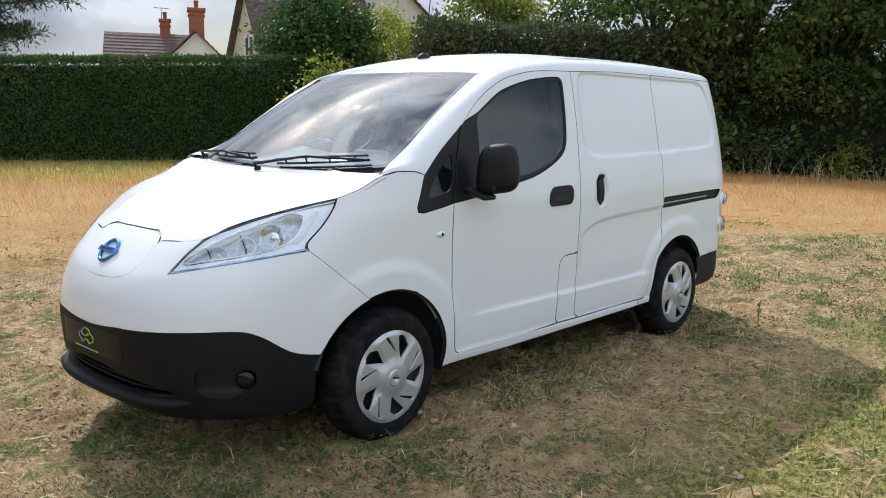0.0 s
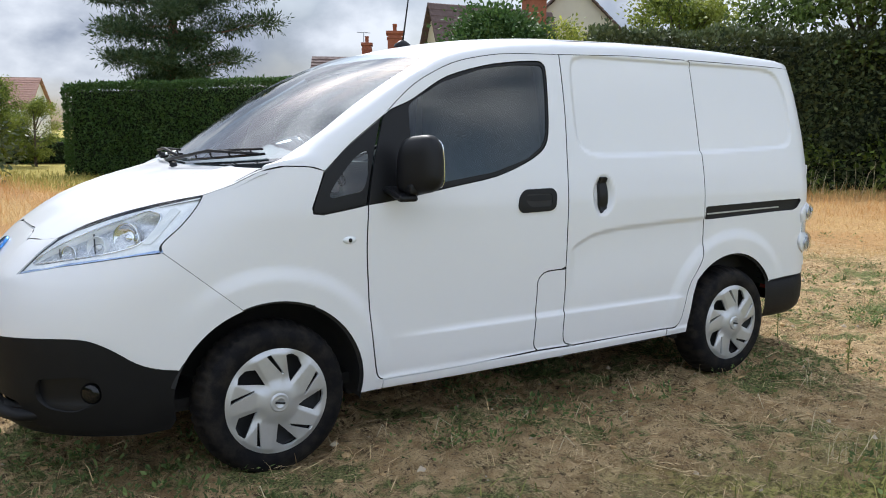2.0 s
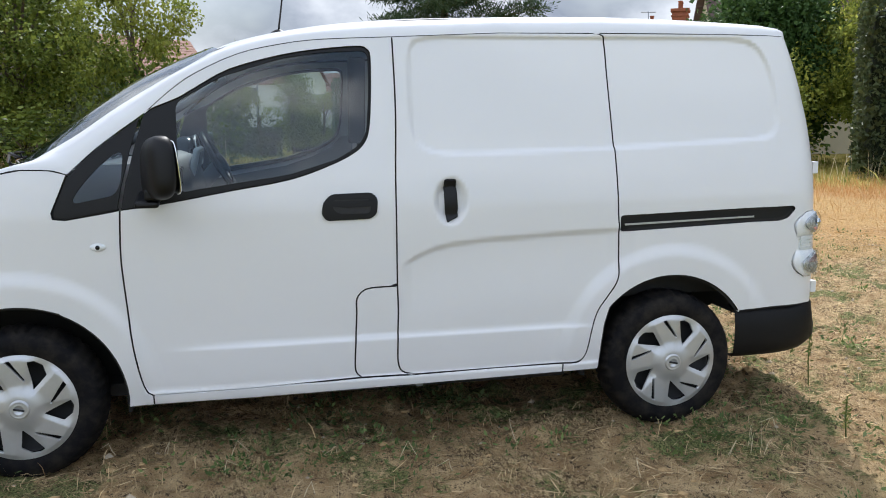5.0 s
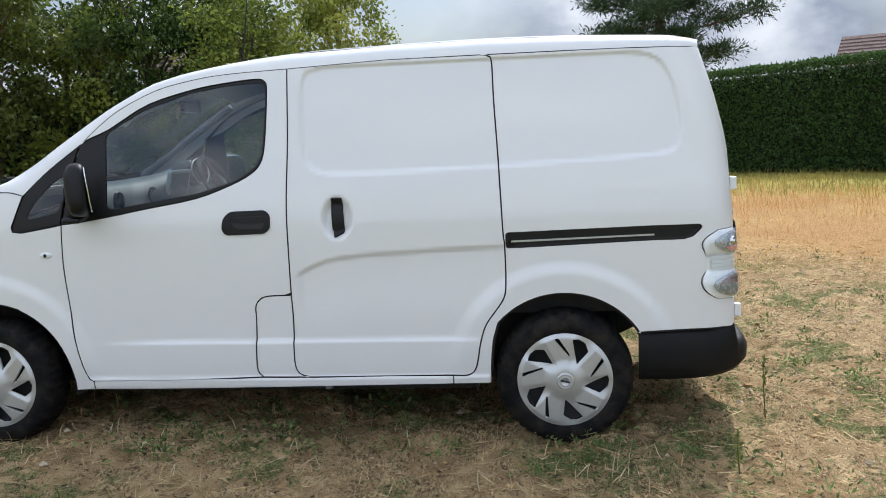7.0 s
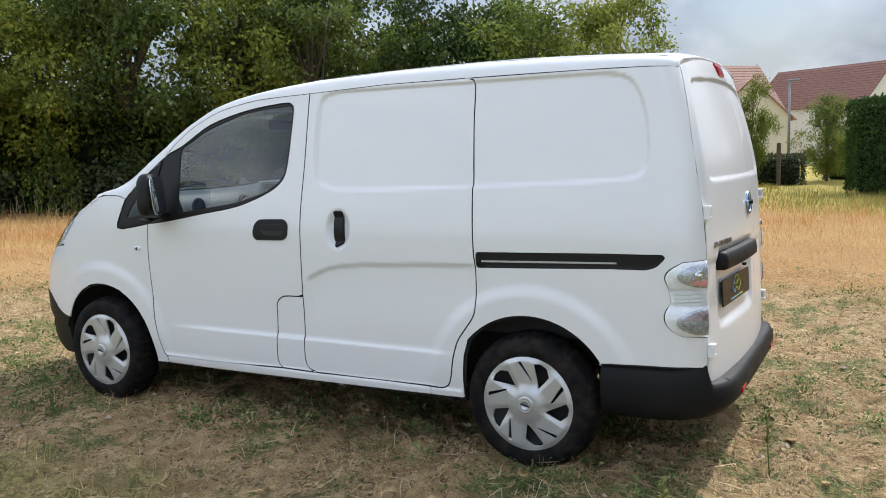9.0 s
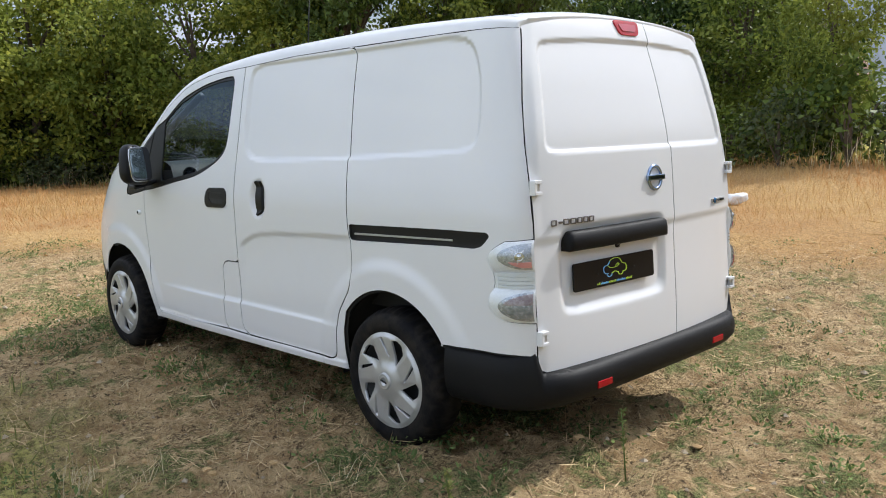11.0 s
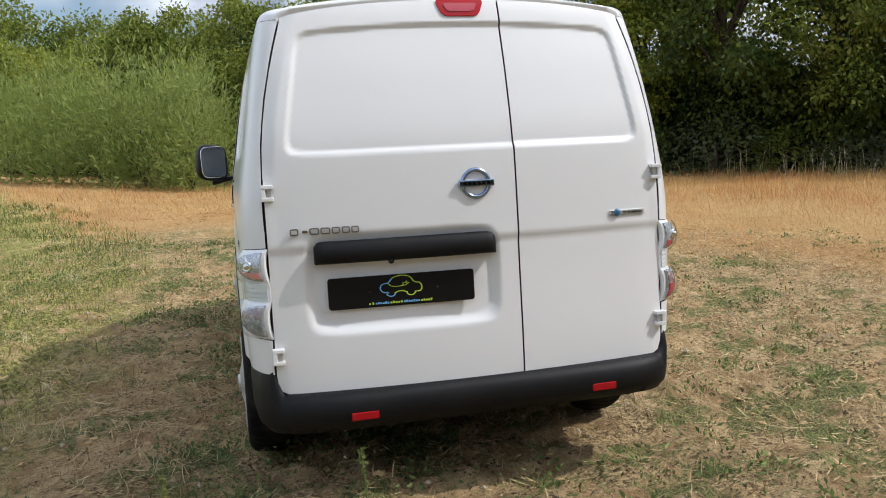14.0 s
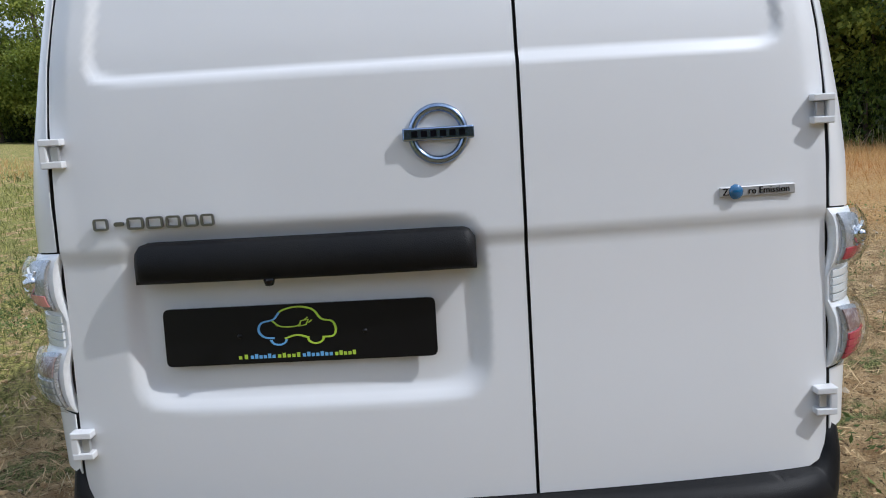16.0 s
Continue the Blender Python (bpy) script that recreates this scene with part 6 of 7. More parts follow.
def bush(x, y, rx, rz, leaf, label, clumps=60, per=60, size=.11, hollow=.75, z0=None, slim=1.0, droop=.2):
    t = tagged(new("bush"), label, "bush")
    pts = crown_points(clumps, rx, rz, rz * .6 if z0 is None else z0, 7, hollow)
    woody("trunk", [([(0, 0, -.05), (.02, .02, rz * .6), (0, 0, rz)], .05, .02)] + [([(0, 0, .1), (math.cos(a) * rx * .5, math.sin(a) * rx * .5, rz * .9)], .025, .01) for a in (0, 2, 4)], bark, t)
    part("foliage", leaf_mesh("foliage", pts, rng.uniform(.14, .3, len(pts)) * max(.5, rx), per, size, droop, .6 if slim == 1 else 1.2, slim), leaf, t)
    t.location = (x, y, field_z(x, y))
    return t


bush(-14.1, -18.65, 1.55, 2.4, yew, "large rounded clipped evergreen bush", 520, 80, .15, .84, 2.95)
bush(-12.6, -16.3, 1.0, 2.0, leaf_light, "loose yellow-green garden shrub", 70, 60, .12, .6)
bush(-11.6, -15.2, .9, 1.7, leaf_light, "small yellow-green flowering shrub", 60, 60, .12, .6)
for x, y, w, h in ((23.5, 2.0, 1.5, 2.2), (25.0, 3.6, 1.7, 2.5), (26.6, 5.2, 1.6, 2.4), (28.2, 7.0, 1.7, 2.3), (27.0, 2.4, 1.5, 2.7), (30.5, 9.0, 1.7, 2.4)):
    tagged(bush(x, y, w, h, willow, "feathery pale green willow shrub in the dry grass", 110, 60, .26, .35, slim=.28, droop=-.9), group="willow shrubs")
small = [bush(0, 0, .8, .8, laurel, "low grey-green bramble at the foot of the trees", 36, 50, .10, .5), bush(0, 0, .7, 1.0, leaf_mid, "green shrub at the foot of the trees", 36, 50, .11, .5)]
spots = [(1.7, -16.0), (2.6, -15.0), (3.9, -14.6), (5.3, -15.2), (6.6, -15.9), (8.0, -17.0), (9.6, -18.2), (11.6, -16.9), (13.2, -15.2), (14.9, -13.8), (16.0, -12.4), (17.6, -11.0), (19.3, -9.4), (20.9, -8.3), (22.5, -6.5), (24.2, -4.8), (26.0, -3.0), (28.2, -1.0), (30.6, .8), (33.0, 3.0), (36.0, 5.6),
         (-18.0, -7.2), (-19.3, -5.6), (-19.8, -3.6), (-20.2, -1.2), (-20.6, 1.0), (-21.0, 3.4), (-16.5, -9.0), (3.0, -21.6)]
for i, (x, y) in enumerate(spots):
    c = copy_thing(small[i % 2], Matrix.Translation((x, y, field_z(x, y) - .05)) @ Matrix.Rotation(i * 1.7, 4, "Z"))
    c.scale = [1.35 + .4 * math.sin(i * 2.7)] * 2 + [1.1 + .35 * math.sin(i * 1.3)]
    tagged(c, group="shrubs under the trees")
for b in small:
    for o in [*b.children_recursive, b]:
        bpy.data.objects.remove(o)

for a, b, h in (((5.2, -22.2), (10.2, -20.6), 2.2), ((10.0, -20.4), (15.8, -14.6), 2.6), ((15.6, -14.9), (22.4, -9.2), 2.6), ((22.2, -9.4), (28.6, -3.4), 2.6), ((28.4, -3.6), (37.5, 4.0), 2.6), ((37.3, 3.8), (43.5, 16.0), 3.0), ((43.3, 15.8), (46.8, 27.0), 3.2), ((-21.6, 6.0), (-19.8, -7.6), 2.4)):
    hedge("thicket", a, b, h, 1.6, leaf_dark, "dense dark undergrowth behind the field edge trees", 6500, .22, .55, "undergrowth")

# ---- houses beyond the hedges ----
render_cream = material("cream rendered wall", (.62, .56, .44), .9, spots=.25, scale=1.5, other=(.45, .41, .33), bump=.3, bump_scale=30)
render_white = material("white rendered wall", (.72, .71, .68), .9, spots=.2, scale=1.5, other=(.55, .53, .5), bump=.3, bump_scale=30)
tile_brown = material("brown plain tiles", (.13, .085, .075), .8, spots=.6, scale=5, other=(.08, .05, .045), fine=.25)
tile_pink = material("pinkish clay tiles", (.36, .21, .16), .8, spots=.5, scale=5, other=(.24, .14, .11), fine=.25)
tile_red = material("red-brown plain tiles", (.20, .095, .07), .8, spots=.6, scale=5, other=(.13, .06, .05), fine=.25)
brick_red = material("red chimney brick", (.30, .10, .05), .85, spots=.5, scale=10, other=(.17, .06, .04))
pane_dark = material("dark window glass", (.02, .025, .03), .08)
frame_white = material("white window frame", (.75, .75, .73), .5)


def house(x, y, turn, L, W, eave, ridge, wall_mat, roof_mat, label, chimneys=(), windows=()):
    """Gabled house; its ridge runs along its own x."""
    t = tagged(new("house"), label, "house", "houses beyond the hedges")
    m = Matrix.Translation((x, y, 0)) @ Matrix.Rotation(radians(turn), 4, "Z")
    bm = bmesh.new()
    box(bm, 0, 0, eave / 2, L, W, eave)
    g = [bm.verts.new(p) for s in (-1, 1) for p in ((s * L / 2, -W / 2, eave - .01), (s * L / 2, W / 2, eave - .01), (s * L / 2, 0, ridge))]
    bm.faces.new(g[:3])
    bm.faces.new(g[3:][::-1])
    bm.transform(m)
    part("wall", bm, wall_mat, t)
    run = math.hypot(W / 2, ridge - eave)
    slope = math.atan2(ridge - eave, W / 2)
    for s in (-1, 1):
        rows = int(run / .28) + 2
        verts, faces = [], []
        for i in range(rows):
            for j in range(2):
                d = (i + j) * .28 - .0
                lift = .05 + (.035 if j else 0)
                yy = s * d * math.cos(slope)
                zz = ridge - d * math.sin(slope) + lift
                k = len(verts)
                verts += [(-L / 2 - .25, yy, zz), (L / 2 + .25, yy, zz)]
            k = len(verts) - 4
            faces.append((k, k + 1, k + 3, k + 2))
            if i:
                faces.append((k - 2, k - 1, k + 1, k))
        me = mesh_of("roof", [m @ Vector(p) for p in verts], faces, smooth_shade=False)
        r = part("roof", me, roof_mat, t, "tiled roof slope")
        mod = r.modifiers.new("thick", "SOLIDIFY")
        mod.thickness = .06
    for cx, cy, cw, top_z, pots in chimneys:
        bm = bmesh.new()
        box(bm, cx, cy, (top_z + eave) / 2, cw, cw * .75, top_z - eave, .01)
        box(bm, cx, cy, top_z - .08, cw * 1.16, cw * .92, .14, .01)
        box(bm, cx, cy, top_z - .35, cw * 1.08, cw * .85, .08, .01)
        bm.transform(m)
        c = part("chimney", bm, brick_red, t, "red brick chimney stack")
        for k in range(pots):
            v, f = lathe([(.10, 0), (.09, .3), (.115, .32), (.11, .36), (.07, .36)], 12)
            me = mesh_of("chimney_pot", [m @ Matrix.Translation((cx + (k - (pots - 1) / 2) * cw * .27, cy, top_z - .02)) @ Vector(p) for p in v], f)
            part("chimney_pot", me, brick_red, c)
    for face, a, z, w, h in windows:
        pos = {"end": Matrix.Translation((L / 2, a, z)) @ Matrix.Rotation(math.pi / 2, 4, "Z"), "start": Matrix.Translation((-L / 2, a, z)) @ Matrix.Rotation(-math.pi / 2, 4, "Z"),
               "front": Matrix.Translation((a, W / 2, z)) @ Matrix.Rotation(math.pi, 4, "Z")}[face]
        bm = bmesh.new()
        for dx in (-w / 2, 0, w / 2):
            box(bm, dx, -.03, 0, .06, .08, h)
        for dz in (-h / 2, h / 2):
            box(bm, 0, -.03, dz, w + .06, .08, .06)
        bm.transform(m @ pos)
        wf = part("window", bm, frame_white, t, "white framed window")
        bm = bmesh.new()
        box(bm, 0, -.012, 0, w, .02, h)
        bm.transform(m @ pos)
        part("pane", bm, pane_dark, wf)
    return t


house(-18.0, -37.0, 150, 3.8, 4.6, 3.4, 5.2, render_white, tile_brown, "white rendered wing with low brown tiled roof")
house(-19.9, -35.9, 60, 5.0, 4.0, 3.3, 5.25, render_white, tile_brown, "white gabled house with two red brick chimneys", [(1.6, .05, .95, 6.45, 4), (-.2, -1.45, .66, 6.05, 2)], [("end", 0, 2.6, .8, 1.0)])
house(-17.33, -23.53, -8, 5.0, 3.3, 2.9, 6.15, render_cream, tile_brown, "cream gabled house with steep dark brown roof", [(-1.9, 0, .8, 7.0, 3)], [("end", .2, 3.9, .7, .7)])
house(-23.0, -26.1, 60, 6.0, 5.0, 5.2, 7.6, render_cream, tile_brown, "cream rendered house wing with brown roof")
house(1.6, -64.4, -32, 9.0, 6.0, 4.2, 7.0, render_white, tile_red, "white rendered house with red-brown tiled roof", (), [("front", -1.5, 3.2, 1.2, 1.2), ("start", 0, 3.0, 1.0, 1.1)])
house(-4.9, -69.2, -25, 4.0, 5.0, 3.0, 5.2, render_white, tile_pink, "small white house with pinkish tiled roof")
house(9.5, -58.1, 42, 8.4, 6.0, 4.0, 7.1, render_cream, tile_pink, "cream house with pinkish tiled gable roof", (), [("end", .2, 3.0, .9, 1.0)])
house(6.0, -52.6, 110, 5.0, 4.6, 3.2, 5.4, render_cream, tile_pink, "cream gabled wing with clay tiled roof")
house(15.5, -42.5, 30, 6.0, 5.0, 2.7, 4.9, render_cream, tile_pink, "cream house wing with clay tiled roof")
house(13.0, -33.0, 30, 5.0, 4.5, 3.2, 5.4, render_cream, tile_brown, "house behind the trees with a brick chimney", [(0, 0, .7, 6.6, 2)])
pole_mat = material("weathered grey steel", (.28, .29, .30), .6, metal=.3, spots=.3, scale=6)
pole = tagged(new("lamp_post"), "grey steel lamp post behind the garden hedge", "lamp post")
tube("pole", [(1.0, -31.5, 0), (1.0, -31.5, 3.9)], .06, pole_mat, pole, "", 10, .04)
bm = bmesh.new()
box(bm, .86, -31.5, 3.93, .42, .14, .08, .03)
part("lamp_head", bm, pole_mat, pole)
tv = tagged(new("tv_aerial"), "thin television aerial on the white house", "aerial")
tube("mast", [(-18.5, -36.7, 4.6), (-18.5, -36.7, 6.6)], .022, pole_mat, tv, "", 6)
tube("boom", [(-18.8, -36.5, 6.55), (-18.2, -36.9, 6.58)], .018, pole_mat, tv, "", 6)
gate = tagged(new("wooden_post"), "short weathered wooden post by the low hedge", "post")
bm = bmesh.new()
box(bm, .9, -27.6, .75, .14, .14, 1.5, .02)
part("post", bm, bark, gate)

# ---- grass, straw and stones of the field ----
def blades(name, pts, height, width, lean, mat, label, category):
    """Upright stalks: bent slivers, one island each."""
    n = len(pts)
    a = rng.uniform(0, math.tau, n)
    tip = np.stack([np.cos(a) * lean, np.sin(a) * lean, height], 1)
    s = np.stack([-np.sin(a + 1), np.cos(a + 1), np.zeros(n)], 1) * width[:, None] * .5
    mid = pts + tip * np.array([.35, .35, .6])
    v = np.stack([pts - s, pts + s, mid + s * .8, pts + tip, mid - s * .8], 1).reshape(-1, 3)
    me = bpy.data.meshes.new(name)
    me.vertices.add(5 * n)
    me.vertices.foreach_set("co", v.astype(np.float32).ravel())
    me.loops.add(5 * n)
    me.loops.foreach_set("vertex_index", np.arange(5 * n, dtype=np.int32))
    me.polygons.add(n)
    me.polygons.foreach_set("loop_start", np.arange(0, 5 * n, 5, dtype=np.int32))
    me.update(calc_edges=True)
    return tagged(part(name, me, mat), label, category, kind="stuff")


def on_field(x, y):
    return np.stack([x, y, np.array([field_z(a, b) for a, b in zip(x, y)])], 1)


def patchy(x, y, scale, seed, cut):
    f = np.array([noise.fractal((a * scale, b * scale, seed), .6, 2, 4) for a, b in zip(x, y)])
    return f > cut


def outside_stubble(x, y):
    """How far outside the bare, cut ground round the van; below 1 is inside."""
    return np.hypot((x + .4) / (5.8 + 4.6 * np.clip((y + 1) / 3.5, 0, 1)), np.where(y < 0, y / 4.1, y / 2.9)) + .12 * np.sin(x * 1.3 + y) + .10 * np.sin(y * 2.1 - x)


straw_mat = island_material("loose straw", (.22, .135, .058), (.78, .59, .33), .7, .15)
litter_mat = island_material("brown litter", (.08, .05, .026), (.38, .24, .12), .85, .05)
gold_mat = island_material("golden dry grass", (.44, .25, .095), (.72, .50, .22), .8, .3, .28, (.53, .28, .105))
green_mat = island_material("green weeds", (.06, .10, .03), (.27, .35, .11), .65, .35, 1.4, (.09, .125, .04))
meadow_mat = island_material("yellow-green meadow grass", (.12, .145, .038), (.48, .46, .15), .7, .4, .9, (.12, .145, .042))
verge_mat = island_material("verge grass", (.26, .22, .05), (.44, .36, .12), .75, .3, .4, (.22, .22, .06))
seed_mat = island_material("pale seeded stalks", (.55, .44, .26), (.80, .70, .48), .8, .2)
stone_mat = material("pale flint pebbles", (.46, .38, .27), .8, spots=.5, scale=30, other=(.35, .28, .2))

# straw litter
n = 300000
x, y = rng.uniform(-7.5, 9.5, n), rng.uniform(-6.5, 5.2, n)
keep = (patchy(x, y, .9, 2.0, .04) | (rng.uniform(0, 1, n) < .25)) & (outside_stubble(x, y) < 1.5)
x, y = x[keep], y[keep]
p = on_field(x, y)
p[:, 2] += rng.uniform(.002, .02, len(x))
a = 1.2 + 2.2 * np.sin(x * 1.1 + np.sin(y * 1.7)) + rng.normal(0, .7, len(x))
axis = unit(np.stack([np.cos(a), np.sin(a), rng.normal(0, .16, len(x))], 1))
side = unit(np.cross(axis, np.array([0, 0, 1.0]) + rng.normal(0, .3, (len(x), 3))))
ln = .015 + .15 * rng.uniform(0, 1, len(x)) ** 2.0
thick = .0014 + .0048 * rng.uniform(0, 1, len(x)) ** 2.5
tagged(part("straw", quads_mesh("straw", p, axis, side, ln, thick, .5), straw_mat), "loose dry cut straw lying on the soil", "straw", kind="stuff")

# darker short litter
n = 120000
x, y = rng.uniform(-7, 7, n), rng.uniform(-6, 5, n)
keep = patchy(x, y, 1.1, 9.0, -.05) & (outside_stubble(x, y) < 1.4)
x, y = x[keep], y[keep]
p = on_field(x, y)
p[:, 2] += rng.uniform(.002, .015, len(x))
a = rng.uniform(0, math.tau, len(x))
axis = unit(np.stack([np.cos(a), np.sin(a), rng.normal(0, .3, len(x))], 1))
side = unit(np.cross(axis, np.array([0, 0, 1.0]) + rng.normal(0, .4, (len(x), 3))))
tagged(part("litter", quads_mesh("litter", p, axis, side, rng.uniform(.010, .05, len(x)), rng.uniform(.002, .006, len(x)), .5), litter_mat), "brown rotted straw litter", "litter", kind="stuff")

# short stubble stalks
n = 26000
x, y = rng.uniform(-8, 8, n), rng.uniform(-7, 5, n)
keep = patchy(x, y, 1.3, 5.0, -.1) & (outside_stubble(x, y) < 1.35)
p = on_field(x[keep], y[keep])
m = len(p)
blades("stubble", p, rng.uniform(.015, .09, m), rng.uniform(.002, .005, m), rng.uniform(-.06, .06, m), straw_mat, "short dry stubble stalks", "stubble")

# green weeds in patches of small rosettes
n = 12000
x, y = rng.uniform(-8, 8, n), rng.uniform(-7, 5, n)
keep = patchy(x, y, .8, 11.0, .08) & (outside_stubble(x, y) < 1.5) & ((y > -.6 + .5 * np.sin(x)) | (rng.uniform(0, 1, n) < .3))
x, y = x[keep], y[keep]
k = 34
wide = np.repeat(rng.uniform(.025, .10, len(x)), k)
p = np.repeat(on_field(x, y), k, 0)
m = len(p)
off = rng.normal(size=(m, 3)) * wide[:, None] * np.array([1, 1, .35])
p = p + off + np.array([0, 0, .018])
axis = unit(off * 4 + rng.normal(size=(m, 3)) * .12 + np.array([0, 0, .10]))
side = unit(np.cross(axis, rng.normal(size=(m, 3)) * .5 + np.array([0, 0, 1.0])))
ln = .010 + .032 * rng.uniform(0, 1, m) ** 1.5
tagged(part("weeds", quads_mesh("weeds", p, axis, side, ln, ln * .42), green_mat), "low green weeds among the straw", "weeds", kind="stuff")

# golden grass further out
n = 170000
r = np.sqrt(rng.uniform(3.2 ** 2, 27 ** 2, n) * rng.uniform(.25, 1, n))
a = rng.uniform(0, math.tau, n)
x, y = r * np.cos(a), r * np.sin(a)
o = outside_stubble(x, y)
keep = (o > 1.0 + .25 * rng.uniform(0, 1, n)) & ((y < 1.6 + .8 * rng.uniform(0, 1, n)) | (y < 2.0 + .33 * np.maximum(0, x - 6.5)) | (x > 15 + 4 * rng.uniform(0, 1, n))) & ((x + 6) ** 2 + (y - 4) ** 2 > 9)
x, y, o = x[keep], y[keep], o[keep]
p = on_field(x, y)
m = len(p)
tall = np.clip((o - 1.0) * .6, .25, 1)
far = np.clip(np.hypot(x, y) / 9, 1, 2.2)
green = x * .433 + y * .9015 + 21.94 + rng.normal(0, 1.2, m) < 7.5
blades("verge_grass", p[green], (rng.uniform(.06, .22, m) * tall)[green], (rng.uniform(.005, .009, m) * far)[green], rng.normal(0, .08, m)[green], verge_mat, "yellow-green grass along the clipped hedge", "grass")
p, tall, far = p[~green], tall[~green], far[~green]
m = len(p)
blades("dry_grass", p, rng.uniform(.06, .27, m) * tall, rng.uniform(.003, .007, m) * far, rng.normal(0, .14, m), gold_mat, "tall golden dry grass round the cut ground", "grass")

# meadow on the camera's side
n = 100000
x, y = rng.uniform(-11, 19, n), 1.2 + 16.4 * rng.uniform(0, 1, n) ** 1.8
o = outside_stubble(x, y)
keep = (o > .58 + .35 * rng.uniform(0, 1, n)) & (x < 15 + 3 * rng.uniform(0, 1, n)) & (y > 1.25 + .33 * np.maximum(0, x - 6.5) + .7 * rng.uniform(0, 1, n)) & patchy(x, y, .9, 21.0, -.22)
p = on_field(x[keep], y[keep])
m = len(p)
far = np.clip(np.hypot(p[:, 0], p[:, 1]) / 6, 1, 3)
blades("meadow_grass", p, rng.uniform(.03, .11, m), rng.uniform(.004, .008, m) * far, rng.normal(0, .05, m), meadow_mat, "short yellow-green meadow grass", "grass")

# pale tufts and tall weeds at the edge of the trees
tuft = []
for cx, cy, k in ((-3.35, 2.35, 60), (3.2, 3.4, 40), (4.3, 2.5, 40), (2.4, 2.8, 24), (-4.6, 1.6, 20), (1.35, 2.35, 26), (-.9, 1.75, 14), (-1.55, 1.25, 10), (-.74, 1.94, 24), (-.86, 2.06, 12), (-1.2, .6, 8)):
    tuft.append(np.stack([cx + rng.normal(0, .035, k), cy + rng.normal(0, .035, k)], 1))
t = np.concatenate(tuft)
p = on_field(t[:, 0], t[:, 1])
m = len(p)
blades("pale_tufts", p, rng.uniform(.04, .17, m) * np.where(np.arange(m) < 60, 1.6, 1), rng.uniform(.0015, .0032, m), rng.normal(0, .09, m), seed_mat, "pale dry seeded grass tufts", "grass")
edge = []
for (x0, y0), (x1, y1) in (((1, -14.6), (9.5, -15.6)), ((9.5, -15.6), (14, -13.4)), ((14, -13.4), (20, -8.2)), ((20, -8.2), (27, -1.8)), ((27, -1.8), (37, 6)), ((-20, 4), (-17.5, -6.8)), ((-17.5, -6.8), (-9, -12.2))):
    k = 260
    f = rng.uniform(0, 1, k)
    edge.append(np.stack([x0 + (x1 - x0) * f + rng.normal(0, .35, k), y0 + (y1 - y0) * f + rng.normal(0, .35, k)], 1))
t = np.concatenate(edge)
p = on_field(t[:, 0], t[:, 1])
m = len(p)
blades("tall_weeds", p, rng.uniform(.25, 1.0, m) ** 2.2, rng.uniform(.005, .012, m), rng.normal(0, .2, m), seed_mat, "tall pale grass heads along the tree line", "grass")
p = p[rng.uniform(0, 1, m) < .6] + np.array([.1, .1, 0])
m = len(p)
blades("edge_grass", p, rng.uniform(.15, .5, m), rng.uniform(.012, .03, m), rng.normal(0, .28, m), meadow_mat, "rank green grass along the tree line", "grass")

# pebbles
n = 1500
x, y = rng.uniform(-6, 6, n), rng.uniform(-5, 3.5, n)
p = on_field(x, y)
verts, faces = [], []
octa = np.array([(1, 0, 0), (0, 1, 0), (-1, 0, 0), (0, -1, 0), (0, 0, 1), (0, 0, -1)], float)
tri = [(0, 1, 4), (1, 2, 4), (2, 3, 4), (3, 0, 4), (1, 0, 5), (2, 1, 5), (3, 2, 5), (0, 3, 5)]
for q in p:
    s = (.006 + .022 * rng.uniform(0, 1) ** 3) * np.array([1, rng.uniform(.6, 1), rng.uniform(.5, .8)])
    k = len(verts)
    verts += [tuple(v) for v in q + (octa + rng.normal(0, .15, octa.shape)) * s]
    faces += [tuple(i + k for i in f) for f in tri]
tagged(part("pebbles", mesh_of("pebbles", verts, faces, smooth_shade=False), stone_mat), "small pale stones on the soil", "stones", kind="stuff")

# crumbly clods of the tilled soil
n = 8000
x, y = rng.uniform(-6.5, 6, n), rng.uniform(-5, 3.6, n)
keep = patchy(x, y, 1.5, 31.0, .0)
p = on_field(x[keep], y[keep])
ico = bmesh.new()
bmesh.ops.create_icosphere(ico, subdivisions=1, radius=1)
round_v, round_f = np.array([v.co[:] for v in ico.verts]), [tuple(v.index for v in f.verts) for f in ico.faces]
ico.free()
verts, faces = [], []
for q in p:
    size = (.006 + .024 * rng.uniform(0, 1) ** 3) * np.array([1, rng.uniform(.6, 1), rng.uniform(.35, .65)])
    k = len(verts)
    verts += [tuple(v) for v in q + (round_v * rng.uniform(.7, 1.15, (len(round_v), 1))) * size]
    faces += [tuple(i + k for i in f) for f in round_f]
tagged(part("clods", mesh_of("clods", verts, faces, smooth_shade=False), material("dry crumbly soil", (.48, .33, .165), .95, spots=.7, scale=14, other=(.27, .17, .08), fine=.3, bump=.6, bump_scale=120, spec=.1)), "dry brown clods of tilled soil", "soil", kind="stuff")


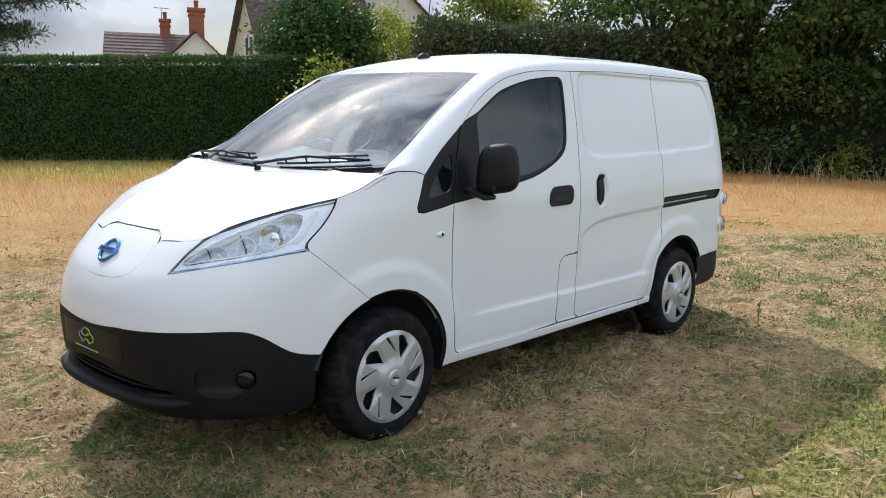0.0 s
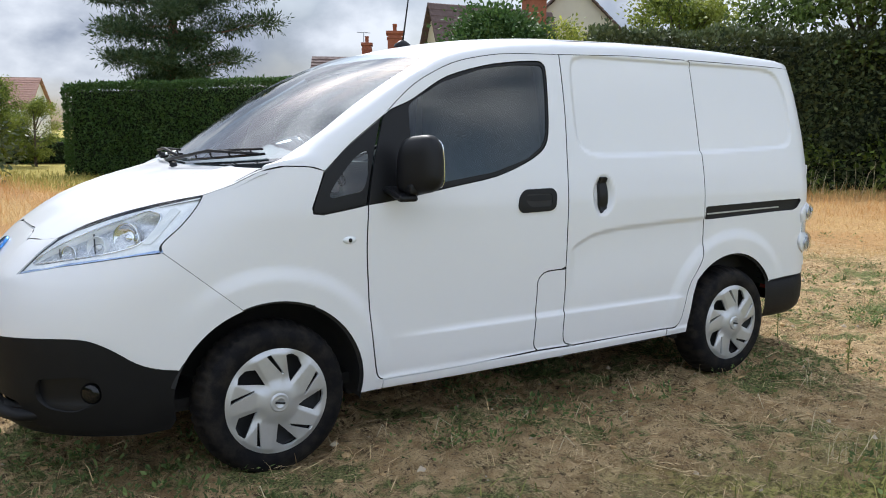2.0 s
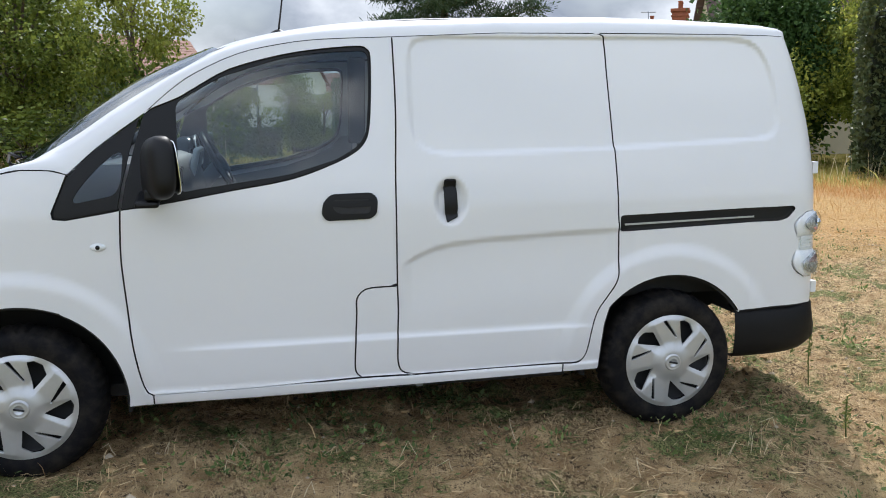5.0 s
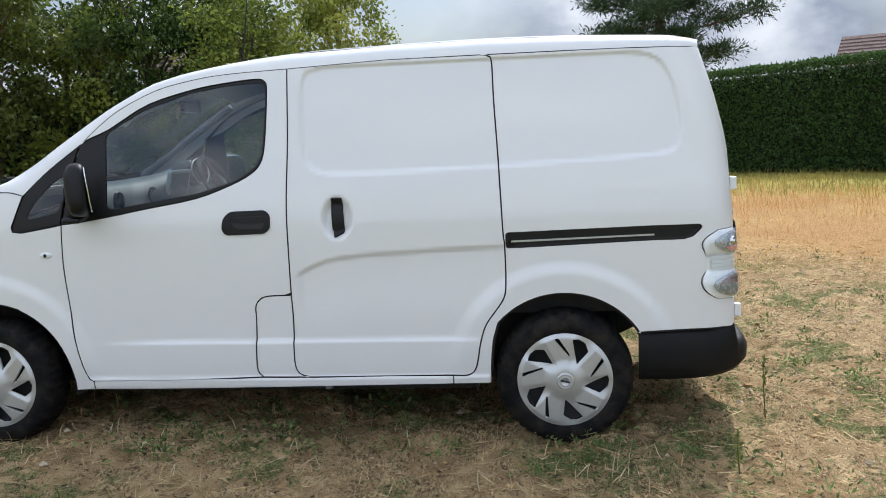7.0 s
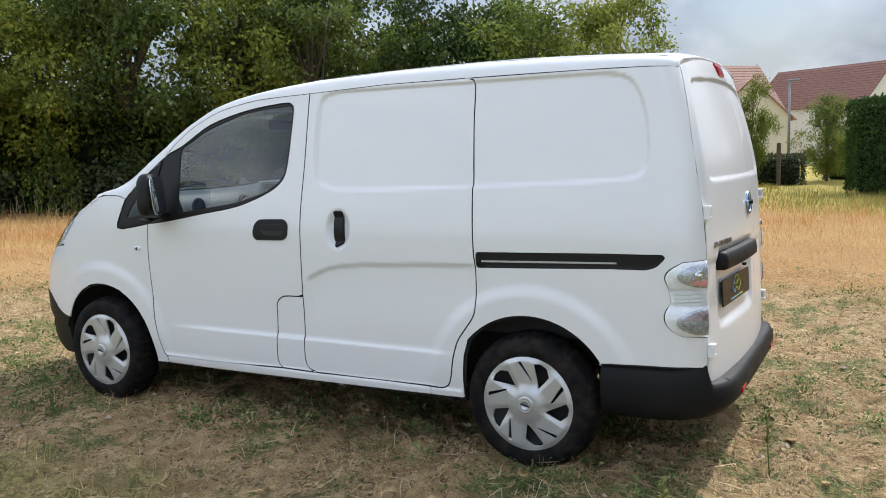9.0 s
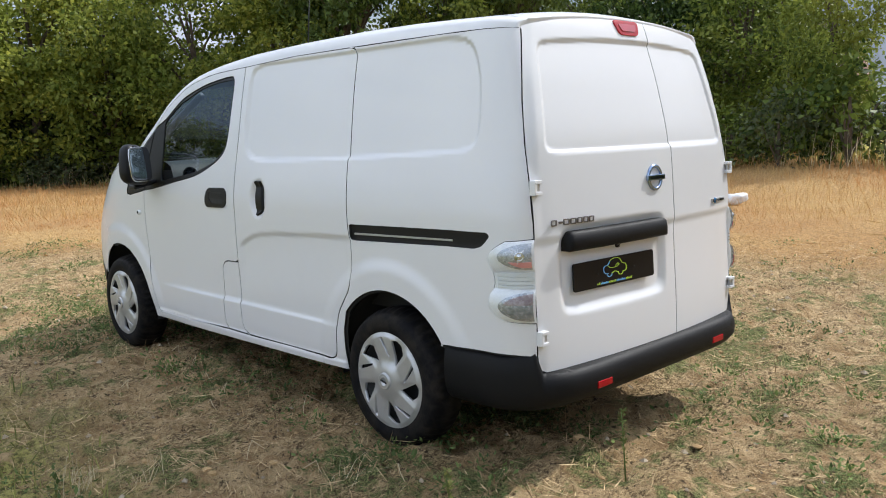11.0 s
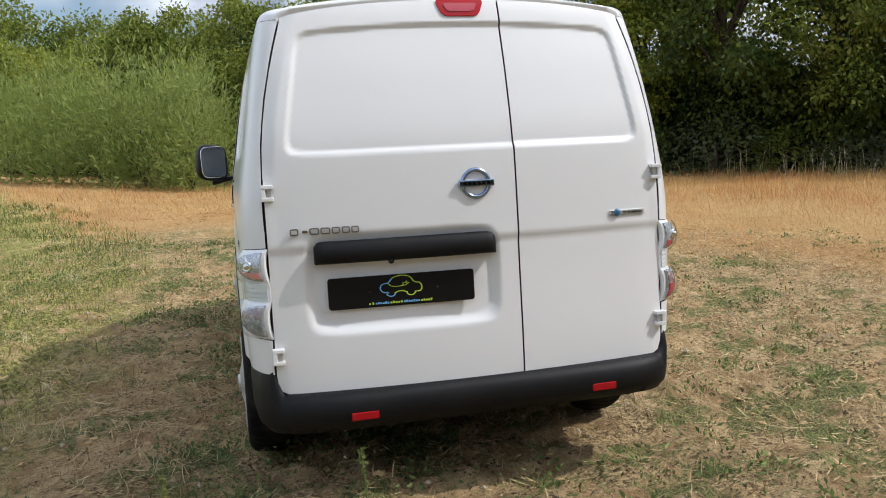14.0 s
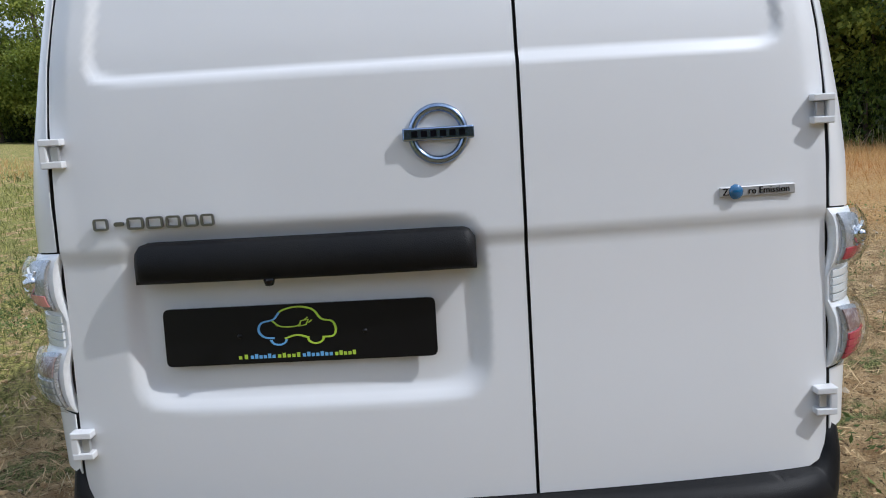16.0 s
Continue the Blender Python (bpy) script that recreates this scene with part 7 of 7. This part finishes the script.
def weed_stalk(x, y, h, label):
    """A single upright flowering weed."""
    z = field_z(x, y)
    t = tagged(new("weed_stalk"), label, "weed")
    stem = [(x, y, z - .01), (x + .01, y, z + h * .5), (x + .015, y + .01, z + h)]
    tube("stem", stem, .0035, green_mat, t, "", 5, .002)
    k = 60
    f = rng.uniform(.25, 1, k)
    pos = np.stack([x + .013 * f + rng.normal(0, .004, k), y + .008 * f + rng.normal(0, .004, k), z + h * f], 1)
    axis = unit(rng.normal(size=(k, 3)) + np.array([0, 0, .8]))
    part("leaves", quads_mesh("leaves", pos, axis, unit(np.cross(axis, rng.normal(size=(k, 3)))), rng.uniform(.012, .03, k), rng.uniform(.006, .012, k)), meadow_mat, t)


def dead_stem(x, y, length, lean, label="bent dead straw stem standing in the soil"):
    """A single dry stem, kinked near its middle."""
    z = field_z(x, y)
    a = lean
    k = Vector((math.cos(a), math.sin(a), 0))
    base_at = Vector((x, y, z - .01))
    knee = base_at + k * length * .35 + Vector((0, 0, length * .75))
    tip = knee + k.cross(Vector((0, 0, 1))) * length * .5 + k * length * .25 - Vector((0, 0, length * .35))
    t = tagged(new("dead_stem"), label, "weed")
    tube("stem", [base_at, base_at * .45 + knee * .55 + Vector((.004, .003, 0)), knee, tip], .0024, seed_mat, t, "", 5, .0012)


for x, y, length, lean in ((1.05, .68, .10, .4), (.86, .72, .09, 2.6), (.59, .78, .11, 3.6), (.14, .88, .10, 1.2), (-.65, .82, .14, 5.2), (-1.2, .62, .16, 2.2), (.6, .95, .08, 4.4), (-.3, 1.1, .09, .9),
                           (-1.43, 1.25, .12, 1.7), (-1.0, 1.35, .10, 4.9), (.3, 1.3, .09, 2.9), (1.5, 1.1, .10, 5.6), (-.1, .95, .12, 3.1), (-1.75, 1.1, .10, .2)):
    dead_stem(x, y, length, lean)
weed_stalk(-2.33, .475, .30, "single pale green flowering weed stalk")
weed_stalk(-3.05, 1.25, .22, "small pale green flowering weed stalk")
weed_stalk(-2.05, 1.15, .20, "short green weed stalk")

# the crumpled bag on the grass
v, f = rounded_box(.30, .22, .18, 2.4, 22, 14)
for q in v:
    q *= 1 + .5 * noise.noise(q * 11 + Vector((3, 1, 2)))
bag_at = Matrix.Translation((2.5, -10.0, field_z(2.5, -10.0) + .11))
tagged(part("plastic_bag", mesh_of("plastic_bag", [bag_at @ q for q in v], f), material("white plastic bag", (.78, .79, .80), .45, spots=.15, scale=12, other=(.6, .6, .6))), "crumpled white plastic bag lying in the dry grass", "bag")
